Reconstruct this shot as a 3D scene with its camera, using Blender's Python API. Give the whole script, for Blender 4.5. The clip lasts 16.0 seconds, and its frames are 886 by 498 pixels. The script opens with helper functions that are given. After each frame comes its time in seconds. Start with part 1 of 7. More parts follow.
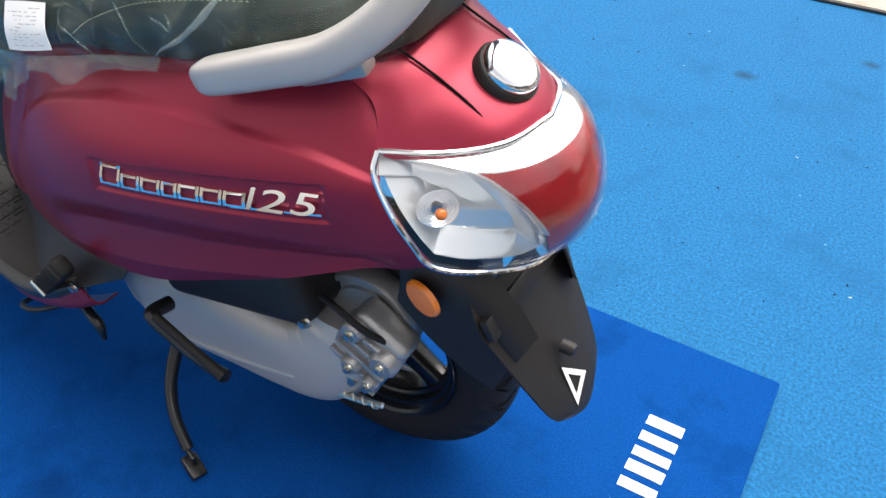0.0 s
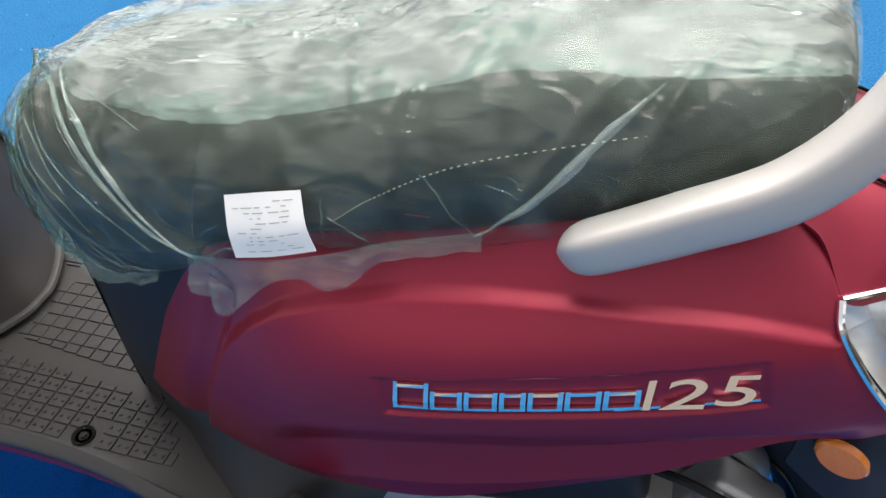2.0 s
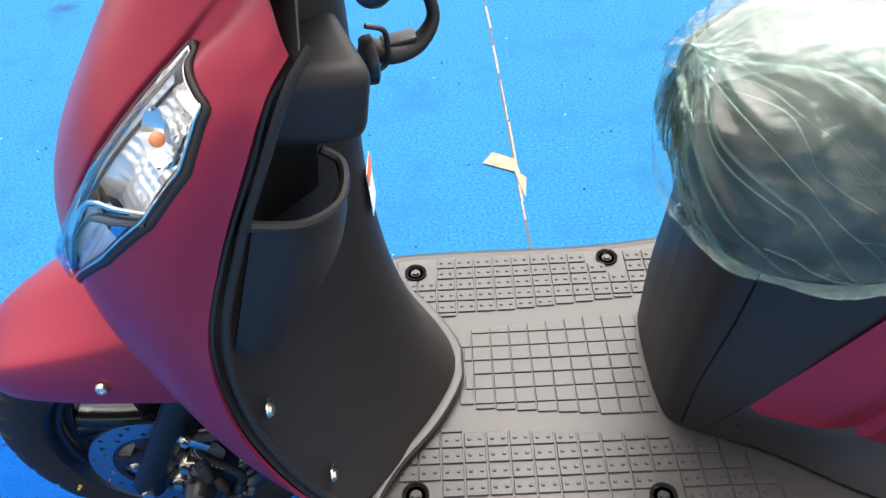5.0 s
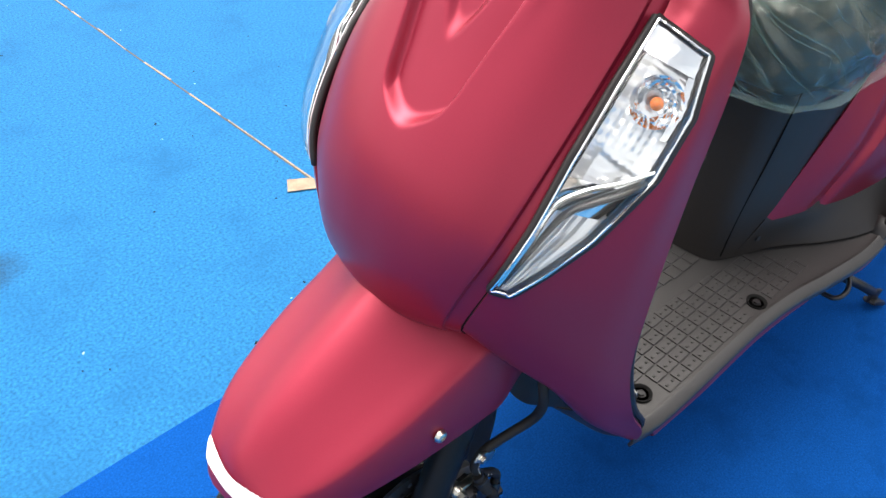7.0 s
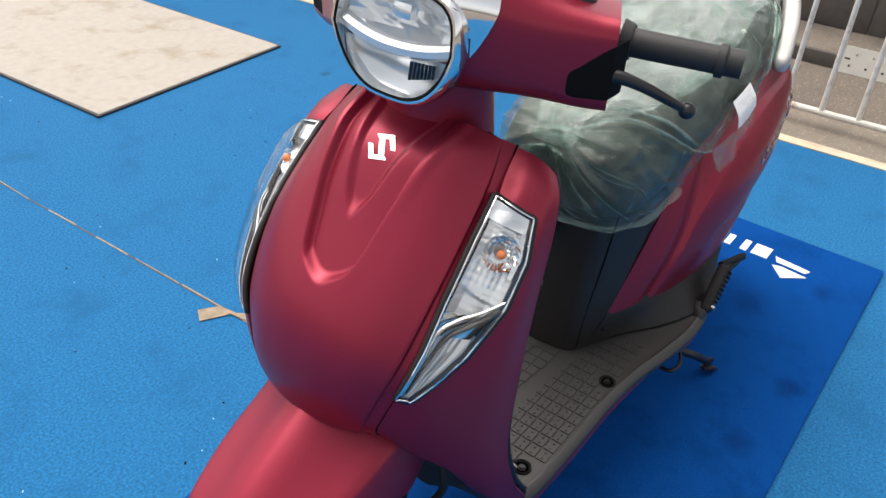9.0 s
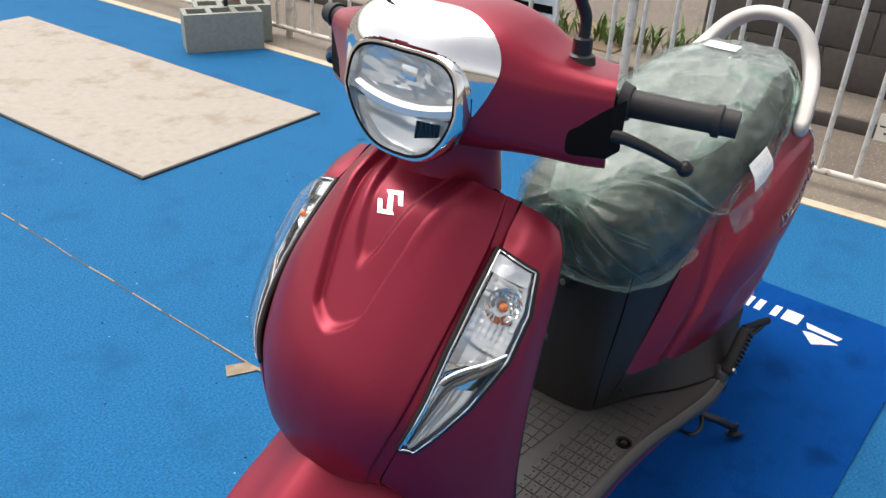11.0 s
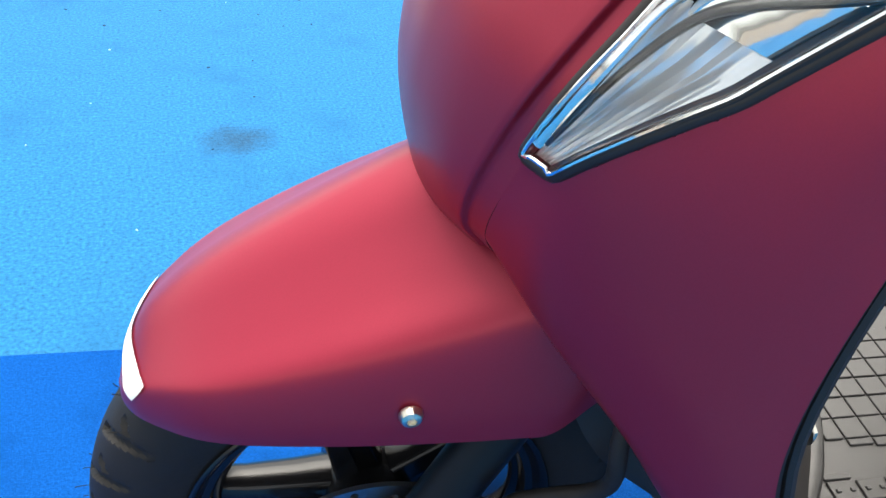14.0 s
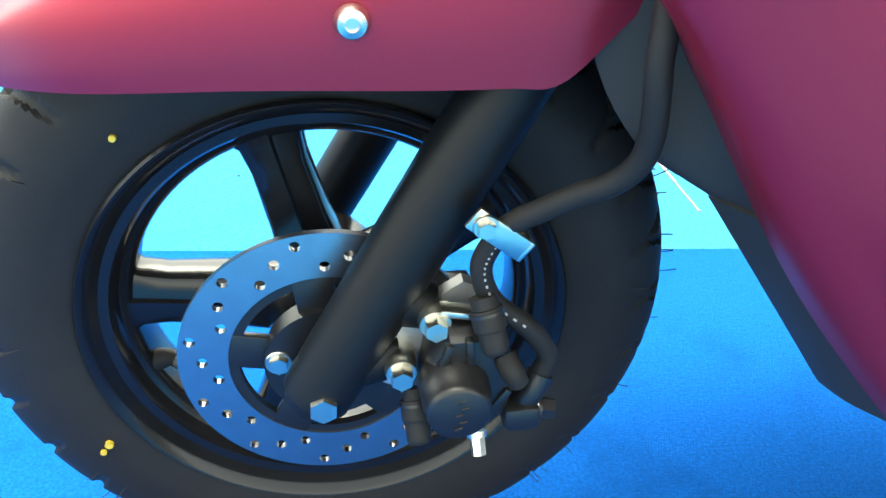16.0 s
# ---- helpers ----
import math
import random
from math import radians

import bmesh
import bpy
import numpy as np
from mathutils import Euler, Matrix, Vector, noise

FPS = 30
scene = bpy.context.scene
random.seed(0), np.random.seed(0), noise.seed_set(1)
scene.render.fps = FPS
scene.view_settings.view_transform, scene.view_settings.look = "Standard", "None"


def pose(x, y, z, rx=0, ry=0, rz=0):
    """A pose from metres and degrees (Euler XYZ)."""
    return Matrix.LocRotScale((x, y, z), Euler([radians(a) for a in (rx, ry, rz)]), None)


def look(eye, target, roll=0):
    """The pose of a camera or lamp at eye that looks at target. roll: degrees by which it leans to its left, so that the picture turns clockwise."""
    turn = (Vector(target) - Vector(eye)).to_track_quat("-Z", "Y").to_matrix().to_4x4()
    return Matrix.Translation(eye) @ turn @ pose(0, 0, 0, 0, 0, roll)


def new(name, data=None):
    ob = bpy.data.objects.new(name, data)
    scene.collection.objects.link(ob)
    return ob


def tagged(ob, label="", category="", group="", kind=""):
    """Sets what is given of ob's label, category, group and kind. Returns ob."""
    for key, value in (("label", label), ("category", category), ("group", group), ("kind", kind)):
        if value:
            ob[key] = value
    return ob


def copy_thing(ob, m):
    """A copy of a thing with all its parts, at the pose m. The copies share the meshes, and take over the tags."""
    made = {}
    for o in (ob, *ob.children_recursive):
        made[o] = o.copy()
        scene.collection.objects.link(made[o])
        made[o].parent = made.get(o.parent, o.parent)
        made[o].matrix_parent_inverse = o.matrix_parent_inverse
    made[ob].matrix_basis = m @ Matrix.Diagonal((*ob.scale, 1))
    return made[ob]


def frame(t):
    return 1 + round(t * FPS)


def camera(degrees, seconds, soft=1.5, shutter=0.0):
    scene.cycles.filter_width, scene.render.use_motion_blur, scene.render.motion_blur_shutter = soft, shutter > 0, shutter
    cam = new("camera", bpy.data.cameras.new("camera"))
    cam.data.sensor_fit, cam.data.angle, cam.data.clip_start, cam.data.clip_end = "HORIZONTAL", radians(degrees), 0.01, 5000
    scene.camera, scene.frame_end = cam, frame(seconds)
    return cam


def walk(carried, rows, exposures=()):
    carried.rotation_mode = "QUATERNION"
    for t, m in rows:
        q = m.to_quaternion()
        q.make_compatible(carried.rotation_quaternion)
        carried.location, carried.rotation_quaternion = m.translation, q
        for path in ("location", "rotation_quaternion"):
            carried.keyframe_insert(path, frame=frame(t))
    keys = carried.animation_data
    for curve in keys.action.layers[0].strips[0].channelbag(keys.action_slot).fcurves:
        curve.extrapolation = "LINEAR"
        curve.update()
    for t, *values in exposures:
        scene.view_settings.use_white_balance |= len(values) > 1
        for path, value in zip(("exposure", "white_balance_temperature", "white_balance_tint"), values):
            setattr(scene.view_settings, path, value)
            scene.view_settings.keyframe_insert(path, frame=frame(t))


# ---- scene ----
cam = camera(56.10, 16.0)
PATH = [
    (0, (1.7135, -0.6375, 1.1211), (1.3528, 0.0008, 0.4410), 0.91),
    (0.5, (1.6277, -0.6727, 1.1129), (1.3023, -0.0054, 0.4430), 1.26),
    (1, (1.5125, -0.6536, 1.0994), (1.1977, 0.0405, 0.4520), -1.98),
    (1.5, (1.3534, -0.5949, 1.0748), (1.0296, 0.0965, 0.4290), -5.27),
    (2, (1.2554, -0.5657, 1.0810), (0.9548, 0.1232, 0.4214), -7.75),
    (2.5, (1.1044, -0.5655, 1.1096), (0.8438, 0.1373, 0.4477), -9.91),
    (3, (0.9690, -0.5890, 1.1137), (0.7524, 0.1243, 0.4471), -8.94),
    (3.5, (0.7934, -0.6089, 1.0567), (0.6085, 0.0870, 0.3628), -8.68),
    (4, (0.6331, -0.6253, 1.0853), (0.5182, 0.0787, 0.3844), -6.67),
    (4.5, (0.5178, -0.6476, 1.0985), (0.4237, 0.0735, 0.4122), -6.20),
    (5, (0.3649, -0.6005, 1.0817), (0.3535, 0.1245, 0.3930), -3.34),
    (5.2, (0.2960, -0.5750, 1.0767), (0.3438, 0.1498, 0.3894), -1.64),
    (7.3, (-0.3801, -0.4137, 1.0982), (0.2050, 0.0689, 0.4464), 3.61),
    (7.5, (-0.3821, -0.4279, 1.1231), (0.2207, 0.0375, 0.4750), 3.54),
    (8, (-0.4074, -0.4536, 1.1890), (0.2447, -0.0214, 0.5662), 3.93),
    (8.5, (-0.4547, -0.4808, 1.2325), (0.2210, -0.0413, 0.6407), 3.83),
    (9, (-0.4888, -0.5145, 1.2731), (0.1957, -0.0482, 0.7127), 4.19),
    (9.2, (-0.5003, -0.5241, 1.2839), (0.1841, -0.0428, 0.7361), 4.38),
    (11.3, (-0.4802, -0.5681, 1.2717), (0.2012, -0.0274, 0.7783), 2.98),
    (11.5, (-0.4559, -0.5400, 1.2220), (0.2031, 0.0049, 0.7033), 2.94),
    (12, (-0.4215, -0.5023, 1.1238), (0.1732, 0.0655, 0.5547), 3.94),
    (12.5, (-0.3787, -0.4974, 1.0687), (0.1400, 0.0960, 0.4532), 5.20),
    (13, (-0.2836, -0.4521, 1.0251), (0.1486, 0.1603, 0.3632), 5.75),
    (13.5, (-0.1660, -0.4157, 0.9715), (0.1318, 0.2568, 0.2940), 6.42),
    (14, (-0.0570, -0.3992, 0.7917), (0.1314, 0.3720, 0.1836), 6.44),
    (14.5, (-0.0421, -0.3986, 0.6066), (0.1311, 0.4503, 0.1072), 5.80),
    (15, (-0.0388, -0.4243, 0.5693), (0.1145, 0.4324, 0.0767), 6.53),
    (15.5, (-0.0245, -0.4274, 0.5376), (0.1157, 0.4280, 0.0389), 5.74),
    (16, (-0.0021, -0.4128, 0.5243), (0.1455, 0.4263, 0.0007), 5.04),
]
WARM, TINT = 6800, 12
EXPOSURES = [(t, e, WARM + 150 * max(0, t - 13.2), TINT - 5 * max(0, t - 13.2)) for t, e in ((0, 1.4), (0.5, 1.48), (1.0, 1.47), (1.5, 1.25), (2.0, 1.27), (2.5, 0.98), (3.0, 1.05), (3.5, 1.5), (4.0, 2.12), (4.5, 1.88), (5.0, 2.02), (7.3, 1.8), (8.0, 1.75), (8.5, 1.45), (9.2, 0.98), (11.5, 0.93), (12.5, 1.5), (13.0, 1.78), (14.0, 1.95), (14.5, 2.0), (15.0, 2.36), (15.5, 2.8), (16.0, 3.25))]
walk(cam, [(t, look(eye, target, roll)) for t, eye, target, roll in PATH], EXPOSURES)

from mathutils import kdtree
# ---- daylight ----
world = bpy.data.worlds.new("sky")
scene.world = world
world.use_nodes = True
wn = world.node_tree
sky = wn.nodes.new("ShaderNodeTexSky")
sky.sky_type = "NISHITA"
sky.sun_disc = False
sky.sun_elevation = radians(68)
sky.sun_rotation = radians(10)
sky.air_density = 1.2
sky.dust_density = 4.0
sky.ozone_density = 1.0
# thin bright overcast: the sky's colour is drawn most of the way to white
grey = wn.nodes.new("ShaderNodeRGBToBW")
wn.links.new(sky.outputs[0], grey.inputs[0])
cloud = wn.nodes.new("ShaderNodeMix")
cloud.data_type = "RGBA"
cloud.inputs[0].default_value = 0.8
wn.links.new(sky.outputs[0], cloud.inputs[6])
wn.links.new(grey.outputs[0], cloud.inputs[7])
wn.links.new(cloud.outputs[2], wn.nodes["Background"].inputs[0])
wn.nodes["Background"].inputs[1].default_value = 0.15
sun_data = bpy.data.lights.new("sun", "SUN")
sun_data.energy = 1.4
sun_data.angle = radians(70)
sun_data.color = (1.0, 0.95, 0.88)
sun = new("sun", sun_data)
sun.matrix_world = look((0.30, 1.20, 3.05), (0, 0, 0))


# ---- materials ----
def mat(name, color, rough=0.5, metal=0.0, vary=0.0, scale=40.0, bump=0.0, bump_scale=200.0, coat=0.0, coat_rough=0.1,
        stain=0.0, stain_scale=3.0, stain_color=None, spec=0.5):
    """A principled surface with fine variation (vary, scale), large stains and fine relief."""
    m = bpy.data.materials.new(name)
    m.use_nodes = True
    nt = m.node_tree
    p = nt.nodes["Principled BSDF"]
    p.inputs["Roughness"].default_value = rough
    p.inputs["Metallic"].default_value = metal
    p.inputs["Coat Weight"].default_value = coat
    p.inputs["Coat Roughness"].default_value = coat_rough
    p.inputs["Specular IOR Level"].default_value = spec
    p.inputs["Base Color"].default_value = (*color, 1)
    tc = nt.nodes.new("ShaderNodeTexCoord")
    last = None
    if vary:
        n = nt.nodes.new("ShaderNodeTexNoise")
        n.inputs["Scale"].default_value = scale
        n.inputs["Detail"].default_value = 4
        nt.links.new(tc.outputs["Object"], n.inputs["Vector"])
        mix = nt.nodes.new("ShaderNodeMix")
        mix.data_type = "RGBA"
        mix.inputs[6].default_value = (*[c * (1 - vary) for c in color], 1)
        mix.inputs[7].default_value = (*[min(1, c * (1 + vary)) for c in color], 1)
        nt.links.new(n.outputs["Fac"], mix.inputs[0])
        last = mix.outputs[2]
    if stain:
        n = nt.nodes.new("ShaderNodeTexNoise")
        n.inputs["Scale"].default_value = stain_scale
        n.inputs["Detail"].default_value = 6
        n.inputs["Roughness"].default_value = 0.65
        nt.links.new(tc.outputs["Object"], n.inputs["Vector"])
        r = nt.nodes.new("ShaderNodeMapRange")
        r.inputs[1].default_value, r.inputs[2].default_value = 0.52, 0.72
        r.inputs[3].default_value, r.inputs[4].default_value = 0.0, stain
        nt.links.new(n.outputs["Fac"], r.inputs[0])
        mix = nt.nodes.new("ShaderNodeMix")
        mix.data_type = "RGBA"
        mix.inputs[6].default_value = (*color, 1)
        mix.inputs[7].default_value = (*(stain_color or [c * 0.5 for c in color]), 1)
        if last is not None:
            nt.links.new(last, mix.inputs[6])
        nt.links.new(r.outputs[0], mix.inputs[0])
        last = mix.outputs[2]
    if last is not None:
        nt.links.new(last, p.inputs["Base Color"])
    if bump:
        n = nt.nodes.new("ShaderNodeTexNoise")
        n.inputs["Scale"].default_value = bump_scale
        n.inputs["Detail"].default_value = 3
        nt.links.new(tc.outputs["Object"], n.inputs["Vector"])
        b = nt.nodes.new("ShaderNodeBump")
        b.inputs["Strength"].default_value = bump
        b.inputs["Distance"].default_value = 0.001
        nt.links.new(n.outputs["Fac"], b.inputs["Height"])
        nt.links.new(b.outputs[0], p.inputs["Normal"])
    return m


def sheen_of(nt, ior, normal=None):
    """Share of light that a thin clear sheet throws back, from either of its faces."""
    lw = nt.nodes.new("ShaderNodeLayerWeight")
    lw.inputs["Blend"].default_value = 0.5
    if normal is not None:
        nt.links.new(normal, lw.inputs["Normal"])
    po = nt.nodes.new("ShaderNodeMath")
    po.operation = "POWER"
    po.inputs[1].default_value = 5.0
    nt.links.new(lw.outputs["Facing"], po.inputs[0])
    least = ((ior - 1) / (ior + 1)) ** 2
    ad = nt.nodes.new("ShaderNodeMath")
    ad.operation = "MULTIPLY_ADD"
    ad.inputs[1].default_value = 1 - least
    ad.inputs[2].default_value = least
    nt.links.new(po.outputs[0], ad.inputs[0])
    return ad.outputs[0]


def glass(name, color=(1, 1, 1), rough=0.015):
    """Thin clear plastic: see-through with a glossy face."""
    m = bpy.data.materials.new(name)
    m.use_nodes = True
    nt = m.node_tree
    nt.nodes.remove(nt.nodes["Principled BSDF"])
    tr = nt.nodes.new("ShaderNodeBsdfTransparent")
    tr.inputs[0].default_value = (*color, 1)
    gl = nt.nodes.new("ShaderNodeBsdfGlossy")
    gl.inputs["Roughness"].default_value = rough
    mix = nt.nodes.new("ShaderNodeMixShader")
    nt.links.new(sheen_of(nt, 1.42), mix.inputs[0])
    nt.links.new(tr.outputs[0], mix.inputs[1])
    nt.links.new(gl.outputs[0], mix.inputs[2])
    nt.links.new(mix.outputs[0], nt.nodes["Material Output"].inputs[0])
    return m


def film(name, color, veil_low=0.07, veil_high=0.30, ior=1.36, least=0.8, rough=0.10, crease=1.0):
    """Thin crinkled polythene: see-through with a faint green veil, glossy on its folds."""
    m = bpy.data.materials.new(name)
    m.use_nodes = True
    nt = m.node_tree
    nt.nodes.remove(nt.nodes["Principled BSDF"])
    tc = nt.nodes.new("ShaderNodeTexCoord")
    heights = []
    for size, scale, dist in (((9, 22, 22), 1.6, 2.0), ((12, 70, 70), 1.8, 1.0)):
        mp = nt.nodes.new("ShaderNodeMapping")
        mp.inputs["Scale"].default_value = size
        nt.links.new(tc.outputs["Object"], mp.inputs[0])
        n = nt.nodes.new("ShaderNodeTexNoise")
        n.noise_type = "RIDGED_MULTIFRACTAL"
        n.inputs["Scale"].default_value = scale
        n.inputs["Detail"].default_value = 5
        n.inputs["Distortion"].default_value = dist
        nt.links.new(mp.outputs[0], n.inputs["Vector"])
        heights.append(n)
    b = nt.nodes.new("ShaderNodeBump")
    b.inputs["Strength"].default_value = 0.65
    b.inputs["Distance"].default_value = 0.004
    nt.links.new(heights[0].outputs["Fac"], b.inputs["Height"])
    b2 = nt.nodes.new("ShaderNodeBump")
    b2.inputs["Strength"].default_value = 0.38 * crease
    b2.inputs["Distance"].default_value = 0.0014
    nt.links.new(heights[1].outputs["Fac"], b2.inputs["Height"])
    # flat crumpled facets with sharp creases between them
    warp = nt.nodes.new("ShaderNodeTexNoise")
    warp.inputs["Scale"].default_value = 9
    nt.links.new(tc.outputs["Object"], warp.inputs["Vector"])
    bent = nt.nodes.new("ShaderNodeMix")
    bent.data_type = "VECTOR"
    bent.inputs[0].default_value = 0.10
    nt.links.new(tc.outputs["Object"], bent.inputs[4])
    nt.links.new(warp.outputs["Color"], bent.inputs[5])
    stretch = nt.nodes.new("ShaderNodeMapping")
    stretch.inputs["Scale"].default_value = (16, 30, 30)
    stretch.inputs["Rotation"].default_value = (0.0, 0.25, 0.45)
    nt.links.new(bent.outputs[1], stretch.inputs[0])
    cells = nt.nodes.new("ShaderNodeTexVoronoi")
    cells.inputs["Scale"].default_value = 1.0
    nt.links.new(stretch.outputs[0], cells.inputs["Vector"])
    b3 = nt.nodes.new("ShaderNodeBump")
    b3.inputs["Strength"].default_value = min(1, 0.40 * crease)
    b3.inputs["Distance"].default_value = 0.005
    nt.links.new(cells.outputs["Distance"], b3.inputs["Height"])
    nt.links.new(b.outputs[0], b3.inputs["Normal"])
    # fine gathers that run out from the tied knots
    last = b3
    for knot, reach in (((0.585, 0.0, 0.712), 0.36), ((0.846, -0.178, 0.632), 0.20)):
        away = nt.nodes.new("ShaderNodeVectorMath")
        away.operation = "SUBTRACT"
        away.inputs[1].default_value = knot
        nt.links.new(tc.outputs["Object"], away.inputs[0])
        unit = nt.nodes.new("ShaderNodeVectorMath")
        unit.operation = "NORMALIZE"
        nt.links.new(away.outputs[0], unit.inputs[0])
        far = nt.nodes.new("ShaderNodeVectorMath")
        far.operation = "LENGTH"
        nt.links.new(away.outputs[0], far.inputs[0])
        wave = nt.nodes.new("ShaderNodeTexNoise")
        wave.noise_type = "RIDGED_MULTIFRACTAL"
        wave.inputs["Scale"].default_value = 7
        wave.inputs["Detail"].default_value = 3
        wave.inputs["Distortion"].default_value = 0.35
        nt.links.new(unit.outputs[0], wave.inputs["Vector"])
        fade = nt.nodes.new("ShaderNodeMapRange")
        fade.inputs[1].default_value, fade.inputs[2].default_value = 0.02, reach
        fade.inputs[3].default_value, fade.inputs[4].default_value = 1.0, 0.0
        nt.links.new(far.outputs["Value"], fade.inputs[0])
        tall = nt.nodes.new("ShaderNodeMath")
        tall.operation = "MULTIPLY"
        nt.links.new(wave.outputs["Fac"], tall.inputs[0])
        nt.links.new(fade.outputs[0], tall.inputs[1])
        bk = nt.nodes.new("ShaderNodeBump")
        bk.inputs["Strength"].default_value = 0.55
        bk.inputs["Distance"].default_value = 0.006
        nt.links.new(tall.outputs[0], bk.inputs["Height"])
        nt.links.new(last.outputs[0], bk.inputs["Normal"])
        last = bk
    nt.links.new(last.outputs[0], b2.inputs["Normal"])
    tr = nt.nodes.new("ShaderNodeBsdfTransparent")
    tr.inputs[0].default_value = (0.80, 0.91, 0.87, 1)
    veil = nt.nodes.new("ShaderNodeBsdfDiffuse")
    veil.inputs[0].default_value = (*color, 1)
    nt.links.new(b2.outputs[0], veil.inputs["Normal"])
    gl = nt.nodes.new("ShaderNodeBsdfGlossy")
    gl.inputs["Roughness"].default_value = rough
    nt.links.new(b2.outputs[0], gl.inputs["Normal"])
    r = nt.nodes.new("ShaderNodeMapRange")
    r.inputs[1].default_value, r.inputs[2].default_value = 0.3, 1.6
    r.inputs[3].default_value, r.inputs[4].default_value = veil_low, veil_high
    nt.links.new(heights[0].outputs["Fac"], r.inputs[0])
    one = nt.nodes.new("ShaderNodeMixShader")
    # where the film clings to the seat it shows no veil
    cling = nt.nodes.new("ShaderNodeTexNoise")
    cling.inputs["Scale"].default_value = 16
    cling.inputs["Detail"].default_value = 4
    cling.inputs["Distortion"].default_value = 0.8
    nt.links.new(tc.outputs["Object"], cling.inputs["Vector"])
    c = nt.nodes.new("ShaderNodeMapRange")
    c.inputs[1].default_value, c.inputs[2].default_value = 0.42, 0.56
    c.inputs[3].default_value, c.inputs[4].default_value = least, 1.1
    nt.links.new(cling.outputs["Fac"], c.inputs[0])
    mu = nt.nodes.new("ShaderNodeMath")
    mu.operation = "MULTIPLY"
    nt.links.new(r.outputs[0], mu.inputs[0])
    nt.links.new(c.outputs[0], mu.inputs[1])
    nt.links.new(mu.outputs[0], one.inputs[0])
    nt.links.new(tr.outputs[0], one.inputs[1])
    nt.links.new(veil.outputs[0], one.inputs[2])
    two = nt.nodes.new("ShaderNodeMixShader")
    nt.links.new(sheen_of(nt, ior, b2.outputs[0]), two.inputs[0])
    nt.links.new(one.outputs[0], two.inputs[1])
    nt.links.new(gl.outputs[0], two.inputs[2])
    nt.links.new(two.outputs[0], nt.nodes["Material Output"].inputs[0])
    return m


def pebbled(m, scale, color, share):
    """Scatters pale stone chips over a material."""
    nt = m.node_tree
    p = nt.nodes["Principled BSDF"]
    last = p.inputs["Base Color"].links[0].from_socket
    tc = nt.nodes.new("ShaderNodeTexCoord")
    cells = nt.nodes.new("ShaderNodeTexVoronoi")
    cells.inputs["Scale"].default_value = scale
    nt.links.new(tc.outputs["Object"], cells.inputs["Vector"])
    near = nt.nodes.new("ShaderNodeMapRange")
    near.inputs[1].default_value, near.inputs[2].default_value = 0.28, 0.36
    near.inputs[3].default_value, near.inputs[4].default_value = 1.0, 0.0
    nt.links.new(cells.outputs["Distance"], near.inputs[0])
    tone = nt.nodes.new("ShaderNodeSeparateColor")
    nt.links.new(cells.outputs["Color"], tone.inputs[0])
    pick = nt.nodes.new("ShaderNodeMapRange")
    pick.inputs[1].default_value, pick.inputs[2].default_value = 1 - share, 1.0
    nt.links.new(tone.outputs[0], pick.inputs[0])
    mu = nt.nodes.new("ShaderNodeMath")
    mu.operation = "MULTIPLY"
    nt.links.new(near.outputs[0], mu.inputs[0])
    nt.links.new(pick.outputs[0], mu.inputs[1])
    mix = nt.nodes.new("ShaderNodeMix")
    mix.data_type = "RGBA"
    mix.inputs[7].default_value = (*color, 1)
    nt.links.new(mu.outputs[0], mix.inputs[0])
    nt.links.new(last, mix.inputs[6])
    nt.links.new(mix.outputs[2], p.inputs["Base Color"])


def spots(m, places, color):
    """Adds soft-edged round dirt spots at places (x, y, radius) of a material's object space."""
    nt = m.node_tree
    p = nt.nodes["Principled BSDF"]
    last = p.inputs["Base Color"].links[0].from_socket
    tc = nt.nodes.new("ShaderNodeTexCoord")
    ns = nt.nodes.new("ShaderNodeTexNoise")
    ns.inputs["Scale"].default_value = 25
    nt.links.new(tc.outputs["Object"], ns.inputs["Vector"])
    for x, y, r in places:
        d = nt.nodes.new("ShaderNodeVectorMath")
        d.operation = "DISTANCE"
        flat = nt.nodes.new("ShaderNodeVectorMath")
        flat.operation = "MULTIPLY"
        flat.inputs[1].default_value = (0.75, 1, 0)
        nt.links.new(tc.outputs["Object"], flat.inputs[0])
        nt.links.new(flat.outputs[0], d.inputs[0])
        d.inputs[1].default_value = (x * 0.75, y, 0)
        add = nt.nodes.new("ShaderNodeMath")
        add.operation = "MULTIPLY_ADD"
        add.inputs[1].default_value = r * 0.9
        nt.links.new(ns.outputs["Fac"], add.inputs[0])
        nt.links.new(d.outputs["Value"], add.inputs[2])
        mr = nt.nodes.new("ShaderNodeMapRange")
        mr.inputs[1].default_value, mr.inputs[2].default_value = r * 0.75, r * 1.6
        mr.inputs[3].default_value, mr.inputs[4].default_value = 0.6, 0.0
        nt.links.new(add.outputs[0], mr.inputs[0])
        mix = nt.nodes.new("ShaderNodeMix")
        mix.data_type = "RGBA"
        mix.inputs[7].default_value = (*color, 1)
        nt.links.new(mr.outputs[0], mix.inputs[0])
        nt.links.new(last, mix.inputs[6])
        last = mix.outputs[2]
    nt.links.new(last, p.inputs["Base Color"])


